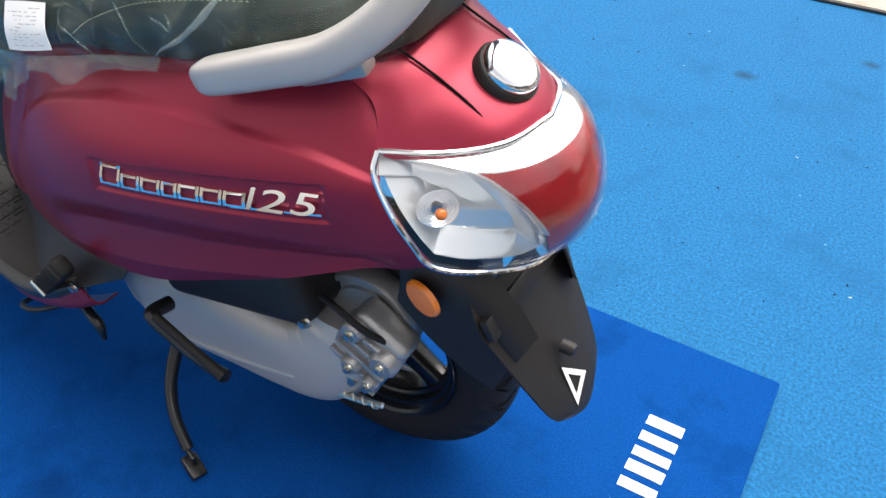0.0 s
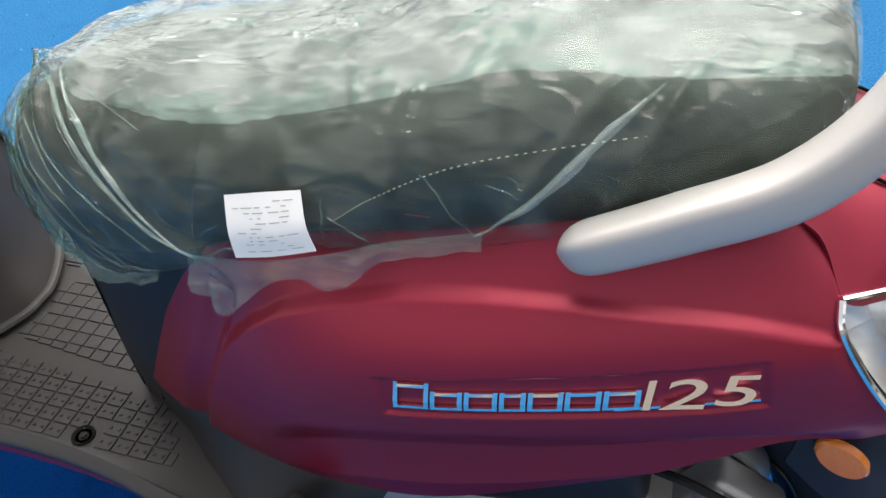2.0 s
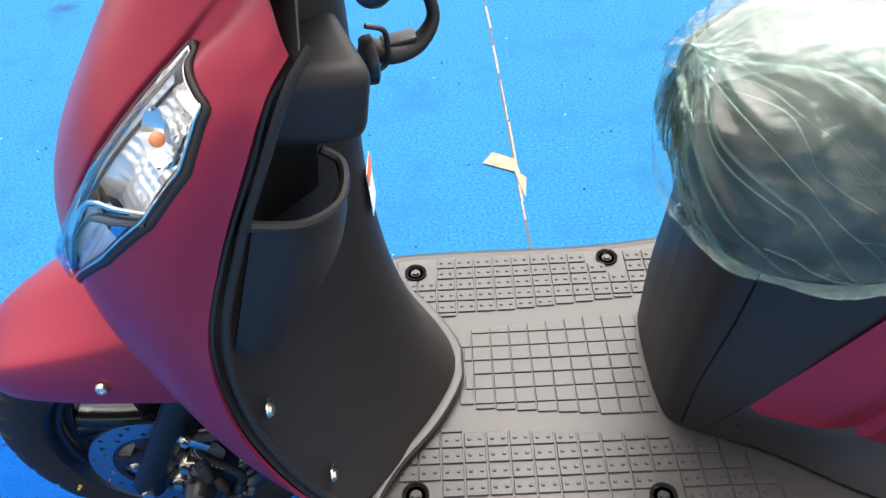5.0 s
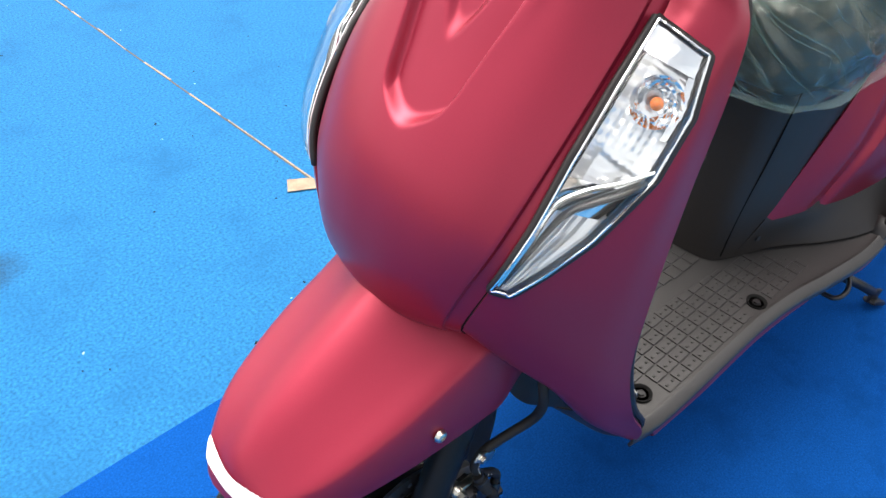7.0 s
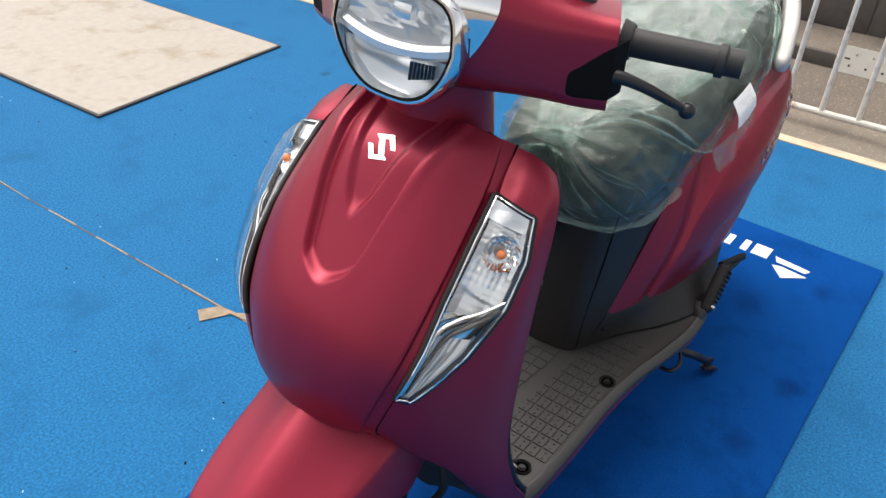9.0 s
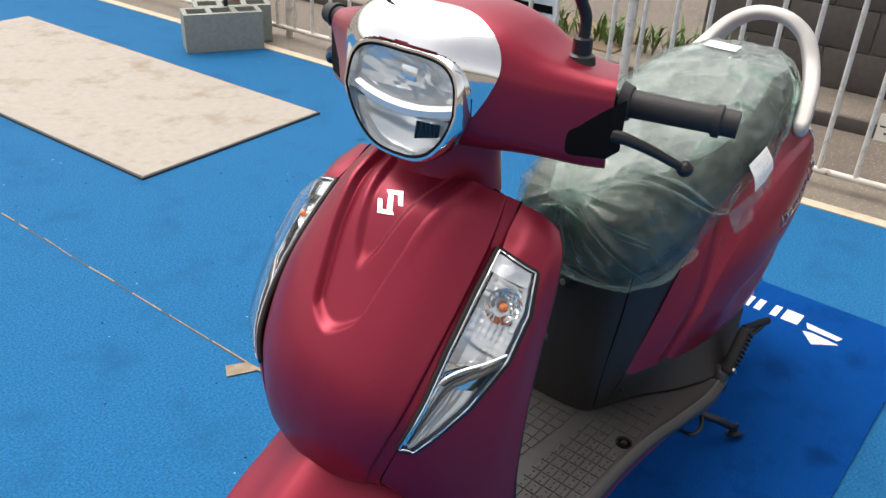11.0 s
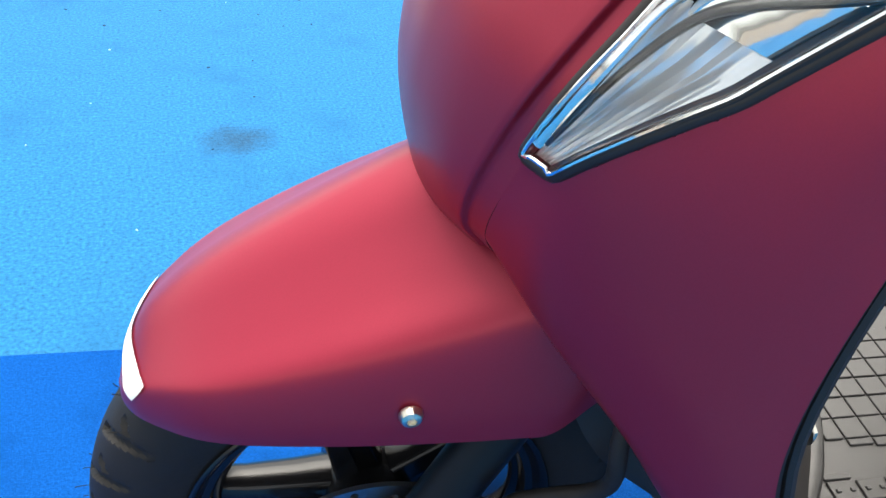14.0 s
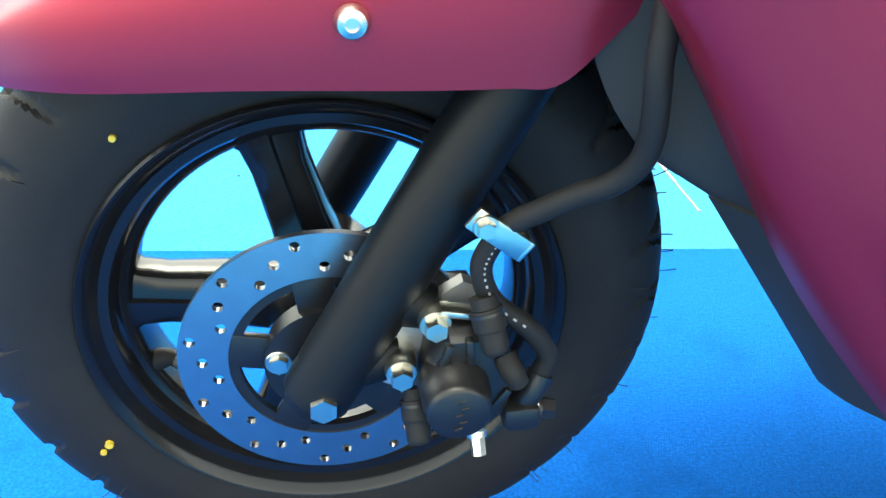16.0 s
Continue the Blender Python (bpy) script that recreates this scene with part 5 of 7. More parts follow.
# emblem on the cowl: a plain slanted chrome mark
def emblem():
    bm = bmesh.new()
    mid, up, out = Vector((0.1625, 0, 0.8368)), Vector((0.736, 0, 0.677)), Vector((-0.677, 0, 0.736))
    hook = [(-0.0145, 0.0130), (0.0085, 0.0185), (0.0195, 0.0010), (0.0130, 0.0005), (0.0050, 0.0120), (-0.0095, 0.0090)]
    stem = [(-0.0085, 0.0085), (-0.0010, 0.0100), (0.0085, -0.0085), (0.0010, -0.0100)]
    for sgn, face in ((1, hook), (-1, hook), (1, stem)):
        lo = [bm.verts.new(mid + Vector((0, -1, 0)) * x * sgn + up * y * sgn - out * 0.002) for x, y in face]
        hi = [bm.verts.new(mid + Vector((0, -1, 0)) * x * sgn * 0.97 + up * y * sgn * 0.97 + out * 0.002) for x, y in face]
        bm.faces.new(lo[::-1])
        bm.faces.new(hi)
        for k in range(len(face)):
            j = (k + 1) % len(face)
            bm.faces.new((lo[k], lo[j], hi[j], hi[k]))
    return bm


part("emblem", emblem(), CHROME, scooter, "small slanted chrome emblem")

# front mudguard
MUD = [(-0.165, 0.022, 0.384, 0.376), (-0.159, 0.040, 0.403, 0.373), (-0.141, 0.060, 0.432, 0.376), (-0.10, 0.086, 0.467, 0.384), (-0.03, 0.104, 0.512, 0.394), (0.04, 0.112, 0.556, 0.399), (0.076, 0.115, 0.580, 0.402), (0.098, 0.116, 0.592, 0.405), (0.120, 0.116, 0.606, 0.429), (0.146, 0.116, 0.622, 0.462)]


def mud_rows(nu, nv):
    rows = []
    for x, w, zt, zl in MUD:
        h = zt - zl
        zt -= 0.008 if x < 0 else 0.010
        h = zt - zl
        rows.append([(x, -w * k, zl + f * h) for k, f in ((0.985, 0), (1.0, 0.12), (0.998, 0.25), (0.980, 0.40), (0.940, 0.535), (0.875, 0.605), (0.690, 0.690), (0.450, 0.815), (0.225, 0.94), (0, 1))])
    half = halfnet(rows, nu, nv)
    for turn in range(max(2, nv // 18)):
        half = [[r[0]] + [(r[k - 1] + r[k] * 2 + r[min(k + 1, nv - 1)]) / 4 if k < nv - 1 else r[k] for k in range(1, nv)] for r in half]
    return [r[:-1] + [Vector((p.x, -p.y, p.z)) for p in reversed(r)] for r in half]


def fender():
    return thicken(grid_mesh(mud_rows(60, 40)), 0.003)


def strip():
    """The paper strip: a band of the mudguard's own nose, a hair proud of it."""
    bm = grid_mesh(mud_rows(300, 90))
    bmesh.ops.delete(bm, geom=[f for f in bm.faces if not (0.388 < f.calc_center_median().z < 0.404 and f.calc_center_median().x < -0.142 - (0.404 - f.calc_center_median().z) * 0.58)], context="FACES")
    for v in bm.verts:
        v.co += (v.co - Vector((-0.05, 0, 0.38))).normalized() * 0.0012
    return bm


mud = part("front_mudguard", fender(), RED, scooter)
for s in (-1, 1):
    part("mudguard_bolt", lathe([(0.0, 0.0), (0.0072, 0.0), (0.0072, 0.002), (0.0058, 0.005), (0.003, 0.006), (0.003, 0.004), (0.0, 0.004)], 24, pose(0.011, s * 0.110, 0.427, 0, 0, 0) @ Matrix.Rotation(0 if s > 0 else math.pi, 4, "Z")), STEEL, mud)
part("white_strip", strip(), PAPER, mud, "white paper strip")

# wheels
def tread(r, w, rim, n):
    """A tyre whose tread carries curved cut grooves."""
    rows = []
    for k in range(61):
        c = math.cos(math.pi * k / 60)
        f = math.copysign(abs(c) ** 0.8, c)
        rad = rim + (r - rim) * math.sin(math.pi * k / 60) ** 0.62
        row = []
        for j in range(540):
            a = 2 * math.pi * j / 540
            side = 0.25 if f > 0 else -0.25
            t = (a / (2 * math.pi) * n - side - (0.55 * (1 - abs(f))) * n / 26) % 1.0
            near = min(t, 1 - t)
            cut = (1 - ramp(near, 0.055, 0.11)) * ramp(abs(f), 0.10, 0.16) * (1 - ramp(abs(f), 0.84, 0.93))
            t2 = (a / (2 * math.pi) * n - side - 0.45 - 0.9 * abs(f)) % 1.0
            cut = max(cut, (1 - ramp(min(t2, 1 - t2), 0.03, 0.07)) * ramp(abs(f), 0.45, 0.52) * (1 - ramp(abs(f), 0.70, 0.76)))
            # rings moulded on the sidewall
            ring = 0.0006 * (math.exp(-((rad - rim - 0.012) / 0.0015) ** 2) + math.exp(-((rad - rim - 0.030) / 0.0015) ** 2))
            q = rad - 0.0042 * cut
            tuck = 1 - 0.26 * max(0, 1 - (rad - rim) / (r - rim) * 1.6) ** 2
            row.append(Vector((q * math.cos(a), -w * f * tuck - math.copysign(ring, f), q * math.sin(a))))
        rows.append(row)
    return rows


def wheel(x, z, r, w, rim_r, spokes, name):
    m = Matrix.Translation((x, 0, z))
    # rolled flange, sunk channel and a lip round the openings, on both faces
    face = [(rim_r, 0.66), (rim_r + 0.0075, 0.84), (rim_r + 0.0085, 0.89), (rim_r + 0.0070, 0.925), (rim_r + 0.0040, 0.90), (rim_r + 0.0005, 0.78), (rim_r - 0.0030, 0.68), (rim_r - 0.0085, 0.66), (rim_r - 0.0105, 0.60), (rim_r - 0.0125, 0.46), (rim_r - 0.0155, 0.42), (rim_r - 0.0185, 0.36), (rim_r - 0.0195, 0.28), (rim_r - 0.0200, 0.0)]
    prof = [(r_, -w * k) for r_, k in face] + [(r_, w * k) for r_, k in reversed(face[:-1])]
    rim = lathe(prof + [(rim_r - 0.004, 0.0), prof[0]], 96, m, None, False)
    hub = lathe([(0.0, -0.046), (0.030, -0.046), (0.036, -0.030), (0.036, 0.030), (0.030, 0.046), (0.0, 0.046)], 32, m)
    ob = part(name, rim, WHEEL, scooter, "black cast wheel")
    part("hub", hub, WHEEL, ob)
    for k in range(spokes):
        a = 2 * math.pi * k / spokes + radians(107)
        c, s = math.cos(a), math.sin(a)
        rows = []
        for f, hw, t in ((0.0, 0.020, 0.022), (0.35, 0.0175, 0.019), (0.75, 0.0165, 0.017), (0.92, 0.0185, 0.017), (1.0, 0.026, 0.018)):
            rad = 0.028 + (rim_r - 0.044) * f
            base = Vector((x + c * rad, 0, z + s * rad))
            tan = Vector((-s, 0, c))
            rows.append([base + tan * hw * u + Vector((0, t * v, 0)) for u, v in ((-1, -0.2), (-0.93, -0.66), (-0.80, -0.78), (-0.12, -0.84), (-0.04, -1.0), (0.78, -0.96), (0.93, -0.82), (1, -0.25), (1, 0.25), (0.88, 0.62), (0.5, 1), (-0.5, 1), (-0.88, 0.62), (-1, 0.25))])
        part("spoke", grid_mesh(rows, True, None, True), WHEEL, ob)
    part("tyre", grid_mesh([[m @ v for v in row] for row in tread(r, w, rim_r, 30)], True), RUBBER, ob, "black rubber tyre with curved tread grooves", angle=25)
    return ob


def hairs(r, w, n, seed):
    """Fine rubber hairs left from the mould."""
    rnd = random.Random(seed)
    bm = bmesh.new()
    for k in range(n):
        a, f = rnd.uniform(0, 2 * math.pi), rnd.uniform(-0.95, 0.95)
        rad = 0.133 + (r - 0.133) * (1 - abs(f) ** 2.5) ** 0.31
        d = Vector((math.cos(a), f * 0.5, math.sin(a))).normalized()
        p = Vector((rad * math.cos(a), w * f, rad * math.sin(a)))
        tube([p - d * 0.001, p + d * 0.004, p + d * rnd.uniform(0.006, 0.010) + Vector((0, 0, rnd.uniform(-0.002, 0.002)))], 0.0004, 4, 4, bm)
    bmesh.ops.transform(bm, matrix=Matrix.Translation((WX, 0, WZ)), verts=bm.verts[:])
    return bm


fw = wheel(WX, WZ, WR, 0.045, 0.134, 5, "front_wheel")
wheel(RX, RZ, RR, 0.050, 0.134, 5, "rear_wheel")


part("rubber_hairs", hairs(WR, 0.045, 130, 4), RUBBER, fw)["kind"] = "stuff"
for x, z, r in ((-0.102, 0.345, 0.0018), (-0.130, 0.139, 0.0026), (-0.134, 0.133, 0.0020)):
    part("paint_dot", lathe([(0.0, -0.0006), (r, -0.0004), (r, 0.002)], 12, pose(x, -0.0445 if z > 0.3 else -0.0440, z)), YELLOWDOT, fw)


def disc():
    """The drilled brake disc: a ring with real holes in three spiralling rows."""
    bm = bmesh.new()

    def loop(cx, cz, r, n):
        vs = [bm.verts.new((WX + cx + r * math.cos(2 * math.pi * j / n), -0.070, WZ + cz + r * math.sin(2 * math.pi * j / n))) for j in range(n)]
        return [bm.edges.new((vs[j], vs[(j + 1) % n])) for j in range(n)]

    edges = loop(0, 0, 0.0825, 96) + loop(0, 0, 0.0555, 72)
    for k in range(33):
        a, rr = 2 * math.pi * k / 33 + 0.1, (0.0765, 0.0695, 0.0625)[k % 3]
        edges += loop(rr * math.cos(a), rr * math.sin(a), 0.0031, 14)
    bmesh.ops.triangle_fill(bm, use_beauty=True, edges=edges)
    bmesh.ops.recalc_face_normals(bm, faces=bm.faces[:])
    bmesh.ops.solidify(bm, geom=bm.faces[:], thickness=0.004)
    return bm


part("brake_disc", disc(), DISC, fw, "drilled steel brake disc", angle=30)
valve = part("valve_stem", tube([(-0.104, -0.010, 0.178), (-0.094, -0.014, 0.183), (-0.088, -0.020, 0.184)], [0.0075, 0.0055, 0.0042], 14, 10), RUBBER, fw, "black rubber valve stem")
part("valve_cap", tube([(-0.088, -0.020, 0.184), (-0.080, -0.026, 0.186)], [0.0046, 0.0050, 0.0046], 14, 5), STEEL, valve)
car = bmesh.new()
lathe([(0.058, -0.069), (0.058, -0.064), (0.050, -0.064), (0.050, -0.069), (0.058, -0.069)], 64, Matrix.Translation((WX, 0, WZ)), car, False)
lathe([(0.020, -0.074), (0.036, -0.074), (0.036, -0.060), (0.020, -0.060)], 40, Matrix.Translation((WX, 0, WZ)), car, False)
for k in range(5):
    a = 2 * math.pi * k / 5 + 0.5
    part("carrier_arm", box((0.026, 0.005, 0.022), Matrix.Translation((WX + 0.043 * math.cos(a), -0.067, WZ + 0.043 * math.sin(a))) @ Matrix.Rotation(-a, 4, "Y"), 0.001), GLOSSBLACK, fw)
part("disc_carrier", car, GLOSSBLACK, fw)
for k in range(4):
    a = radians(176 - 90 * k)
    part("disc_bolt", bolt((WX + 0.028 * math.cos(a), -0.074, WZ + 0.028 * math.sin(a)), (0, -1, 0), 0.0058, 0.003), STEEL, fw)

# fork legs, caliper and hose
for s in (-1, 1):
    low, top = Vector((-0.007, s * 0.094, 0.214)), Vector((0.168, s * 0.070, 0.560))
    part("fork_leg", tube([low, low.lerp(top, 0.03), low.lerp(top, 0.06), low.lerp(top, 0.5), top], [0.015, 0.0185, 0.0195, 0.0195, 0.0195], 28, 24), FORK, scooter, "satin black fork leg")
    if s < 0:
        for f, x, z in ((0.08, 0.039, 0.244), (0.20, 0.054, 0.275)):
            part("fork_lug", tube([low.lerp(top, f), Vector((x, -0.090, z))], [0.017, 0.0125], 16, 6), FORK, scooter)
part("axle_bolt", bolt((0.0, -0.103, 0.226), (0, -1, 0), 0.0082, 0.009), STEEL, scooter)
part("axle_washer", lathe([(0.0, -0.1045), (0.0125, -0.1045), (0.0130, -0.1035), (0.0130, -0.100)], 32, Matrix.Translation((0.0, 0, 0.226))), STEEL, scooter)


def bracket():
    """Cast plate that carries the caliper behind the fork leg."""
    bm = bmesh.new()
    face = [(0.020, 0.232), (0.040, 0.222), (0.052, 0.200), (0.066, 0.206), (0.072, 0.240), (0.084, 0.254), (0.094, 0.268), (0.088, 0.284), (0.070, 0.291), (0.058, 0.282), (0.040, 0.262)]
    rows = [[(x, y, z) for x, z in face] for y in (-0.092, -0.084)]
    return grid_mesh(rows, True, bm, True)


part("caliper_bracket", bracket(), ALU, scooter, "cast caliper bracket", smooth=False)


def caliper():
    """Black caliper body: a stepped casting with rounded shoulders over the disc's rim."""
    bm = bmesh.new()
    outline = [(0.048, 0.222), (0.052, 0.262), (0.060, 0.276), (0.078, 0.277), (0.084, 0.268), (0.094, 0.262), (0.100, 0.246), (0.098, 0.222), (0.088, 0.212), (0.060, 0.210)]
    rows = []
    c = Vector((0.074, 0, 0.244))
    for y, k in ((-0.058, 0.96), (-0.062, 1.0), (-0.104, 1.0), (-0.112, 0.95), (-0.117, 0.84), (-0.118, 0.5)):
        rows.append([c + (Vector((x, 0, z)) - c) * k + Vector((0, y, 0)) for x, z in outline])
    return grid_mesh(rows, True, bm, True)


calo = part("brake_caliper", caliper(), GLOSSBLACK, scooter, "black brake caliper", angle=30)
CAPC = Matrix.Translation((0.066, 0, 0.2425))
part("piston_cap", lathe([(0.0, -0.1375), (0.0145, -0.1375), (0.0158, -0.1365), (0.0166, -0.134), (0.0166, -0.128), (0.0180, -0.126), (0.0185, -0.110)], 40, CAPC), GLOSSBLACK, calo)
for k in range(5):
    part("cast_mark", box((0.0042, 0.0012, 0.0016), Matrix.Translation((0.066 + 0.0022 * (k % 2), -0.1376, 0.2335 + 0.0044 * k)) @ Matrix.Rotation(radians(-18), 4, "Y"), 0.0003), BLACK, calo)
for a, b, r in (((0.076, -0.112, 0.296), (0.084, -0.124, 0.270), 0.0085), ((0.047, -0.104, 0.232), (0.050, -0.120, 0.207), 0.0080)):
    a, b = Vector(a), Vector(b)
    boot = part("slide_pin_boot", tube([a, a.lerp(b, 0.2), a.lerp(b, 0.22), a.lerp(b, 0.55), a.lerp(b, 0.58), a.lerp(b, 0.9), b], [r * 0.8, r * 0.85, r, r, r * 0.86, r * 0.82, r * 0.62], 20, 30), RUBBER, calo)
    part("pin_band", tube([a.lerp(b, 0.26), a.lerp(b, 0.32)], r * 1.06, 20, 2), GLOSSBLACK, boot)
part("banjo_block", box((0.020, 0.022, 0.016), pose(0.103, -0.112, 0.223, 0, -6, 0), 0.004), GLOSSBLACK, calo)
part("banjo_bolt", bolt((0.112, -0.112, 0.223), (1, -0.12, -0.05), 0.0062, 0.008), GLOSSBLACK, calo)
part("banjo_washer", lathe([(0.0, 0.0), (0.0085, 0.0), (0.0085, 0.0015), (0.0, 0.0015)], 20, Matrix.Translation((0.1122, -0.112, 0.223)) @ Matrix.Rotation(radians(90), 4, "Z")), STEEL, calo)
part("hose_fitting", tube([(0.104, -0.112, 0.226), (0.108, -0.114, 0.236), (0.112, -0.111, 0.246)], [0.0070, 0.0064, 0.0072], 14, 10), GLOSSBLACK, calo)
part("bleed_nipple", bolt((0.0805, -0.116, 0.211), (0.1, -0.6, -0.8), 0.0042, 0.010), STEEL, calo)
part("bleed_cap", tube([(0.090, -0.116, 0.262), (0.094, -0.122, 0.256), (0.098, -0.124, 0.250)], [0.006, 0.0065, 0.005], 12, 8), RUBBER, calo)
for x, z, a in ((0.060, 0.268, 10), (0.072, 0.271, -6), (0.090, 0.240, 30)):
    part("caliper_rib", box((0.0045, 0.006, 0.018), pose(x, -0.117, z - 0.006, 0, a, 0), 0.0014), GLOSSBLACK, calo)
part("pad_spring", box((0.026, 0.010, 0.004), pose(0.070, -0.104, 0.281, 0, 8, 0), 0.001), STEEL, calo)
for p in ((0.0550, -0.106, 0.276), (0.0396, -0.106, 0.245)):
    part("caliper_bolt", bolt(p, (0, -1, 0), 0.0063, 0.007), STEEL, calo)
    part("bolt_washer", lathe([(0.0, -0.1070), (0.0074, -0.1070), (0.0086, -0.1055), (0.0086, -0.092)], 28, Matrix.Translation((p[0], 0.0, p[2]))), STEEL, calo)
HOSE = [(0.112, -0.111, 0.246), (0.114, -0.110, 0.258), (0.103, -0.110, 0.274), (0.083, -0.109, 0.290), (0.075, -0.108, 0.307), (0.077, -0.108, 0.320), (0.085, -0.112, 0.336), (0.097, -0.118, 0.347), (0.109, -0.125, 0.358), (0.122, -0.132, 0.368), (0.129, -0.138, 0.380), (0.130, -0.142, 0.393), (0.128, -0.145, 0.406), (0.126, -0.146, 0.418), (0.125, -0.145, 0.428), (0.126, -0.142, 0.440), (0.128, -0.135, 0.452), (0.136, -0.122, 0.468), (0.142, -0.100, 0.510)]
part("brake_hose", tube(HOSE, 0.0056, 14, 130), RUBBER, scooter, "black brake hose with faint white print")
line = crom(HOSE, 240)
for k in range(30, 104, 3):
    if k % 12 == 10:
        continue
    a, b = line[k], line[k + 1]
    part("hose_print", tube([a + Vector((0.0006, -0.0056, 0.0012)), a.lerp(b, 0.9) + Vector((0.0006, -0.0056, 0.0012))], 0.0006, 5, 2), INK, scooter)
clip = part("hose_clip", box((0.032, 0.0025, 0.0118), pose(0.0790, -0.1165, 0.3335, 0, 35, 0), 0.0008), STEEL, scooter, "zinc plated hose clip")
part("clip_fold", box((0.0030, 0.014, 0.0118), pose(0.0925, -0.1105, 0.3240, 0, 35, 0), 0.0008), STEEL, clip)
part("clip_bolt", bolt((0.0722, -0.1180, 0.3385), (0, -1, 0), 0.0046, 0.004), STEEL, scooter)
GUARD = [
    [(0.118, -0.108, 0.575), (0.136, -0.07, 0.59), (0.130, 0, 0.60)],
    [(0.146, -0.112, 0.466), (0.166, -0.07, 0.465), (0.170, 0, 0.47)],
    [(0.150, -0.122, 0.405), (0.180, -0.08, 0.385), (0.196, 0, 0.38)],
    [(0.170, -0.135, 0.365), (0.212, -0.08, 0.340), (0.225, 0, 0.33)],
]
GUARD = [r + [(x, -y, z) for x, y, z in reversed(r[:-1])] for r in GUARD]
part("inner_guard", thicken(grid_mesh(net(GUARD, 24, 24)), 0.003), BLACK, scooter, "black splash guard behind the front wheel")

both("guard_side", lambda: thicken(grid_mesh(net([
    [(0.084, -0.104, 0.560), (0.120, -0.122, 0.540), (0.140, -0.150, 0.500)],
    [(0.104, -0.106, 0.440), (0.150, -0.128, 0.440), (0.172, -0.172, 0.430)],
    [(0.131, -0.118, 0.384), (0.168, -0.142, 0.374), (0.190, -0.176, 0.368)],
    [(0.172, -0.138, 0.362), (0.190, -0.155, 0.350), (0.205, -0.172, 0.335)]], 20, 10)), 0.003), BLACK, "black splash guard side")
both("shield_lining", lambda: thicken(grid_mesh(net([
    [(0.166, -0.135, 0.366), (0.185, -0.158, 0.364), (0.205, -0.180, 0.360)],
    [(0.205, -0.140, 0.318), (0.215, -0.160, 0.318), (0.232, -0.182, 0.318)],
    [(0.245, -0.146, 0.268), (0.250, -0.164, 0.270), (0.262, -0.182, 0.272)]], 14, 8)), 0.003), FLOORMAT, "grey plastic lining inside the shield foot")

# engine: belt case, gear case, kick lever, stands
def belt_case():
    line = [(0.870, -0.100, 0.218), (0.920, -0.100, 0.234), (1.000, -0.100, 0.234), (1.080, -0.098, 0.224), (1.150, -0.098, 0.219), (1.200, -0.098, 0.230), (1.235, -0.096, 0.264), (1.248, -0.092, 0.304), (1.250, -0.090, 0.330)]
    return tube(line, [0.030, 0.048, 0.050, 0.045, 0.041, 0.041, 0.038, 0.034, 0.026], 36, 90, squash=1.72, round_=0.78)


eng = part("belt_case", belt_case(), SILVER, scooter, "silver painted belt case")
part("case_rib", tube([(0.94, -0.1465, 0.200), (1.04, -0.1450, 0.200), (1.13, -0.1375, 0.204), (1.19, -0.1365, 0.218)], 0.0045, 8, 30), SILVER, eng)
part("air_cleaner", box((0.26, 0.10, 0.11), pose(1.10, -0.10, 0.365, 0, -14, 0), 0.025, seg=4), BLACK, scooter, "black air cleaner box")
gear = part("gear_case", lathe([(0.0, -0.078), (0.046, -0.078), (0.048, -0.074), (0.058, -0.074), (0.060, -0.080), (0.068, -0.080), (0.072, -0.074), (0.073, -0.056), (0.068, -0.048)], 48, Matrix.Translation((1.272, 0, 0.330))), ALU, scooter, "cast aluminium gear case with ribs and bolts")
GEARM = pose(1.300, -0.100, 0.322, 0, 32, 0)
part("case_body", box((0.085, 0.046, 0.105), GEARM, 0.012, seg=3), ALU, gear)
for k in range(4):
    part("case_web", box((0.078, 0.010, 0.007), GEARM @ Matrix.Translation((0.004, -0.026, -0.036 + 0.022 * k)), 0.002), ALU, gear)
for x, z, r in ((-0.030, 0.030, 0.017), (0.026, 0.020, 0.020), (0.000, -0.030, 0.015), (0.034, -0.034, 0.012)):
    m = GEARM @ Matrix.Translation((x, -0.018, z))
    part("case_boss", lathe([(0.0, -0.020), (r * 0.75, -0.020), (r, -0.014), (r, 0.01)], 24, m), ALU, gear)
    part("case_bolt", bolt(m @ Vector((0, -0.020, 0)), (0, -1, 0), 0.0055, 0.005), STEEL, gear)
part("breather_hose", tube([(1.235, -0.118, 0.385), (1.270, -0.132, 0.395), (1.310, -0.130, 0.372), (1.335, -0.115, 0.350)], 0.0045, 8, 24), RUBBER, gear)
part("cable_stay", box((0.050, 0.006, 0.016), pose(1.262, -0.125, 0.262, 0, 40, 0), 0.002), STEEL, gear)
part("return_spring", tube([(1.262 + 0.0075 * k / 2, -0.128 + 0.005 * math.cos(k * 1.57), 0.222 + 0.005 * math.sin(k * 1.57) + 0.0005 * k) for k in range(18)], 0.0012, 6, 120), STEEL, gear)
part("case_bolt", bolt((1.225, -0.140, 0.352), (0, -1, 0), 0.007, 0.006), STEEL, scooter)
part("brake_arm", box((0.012, 0.006, 0.07), pose(1.318, -0.122, 0.272, 0, 25, 0), 0.002), STEEL, scooter)
part("brake_cable", tube([(1.22, -0.12, 0.205), (1.27, -0.126, 0.215), (1.325, -0.126, 0.232)], 0.0045, 8, 20), STEEL, scooter)
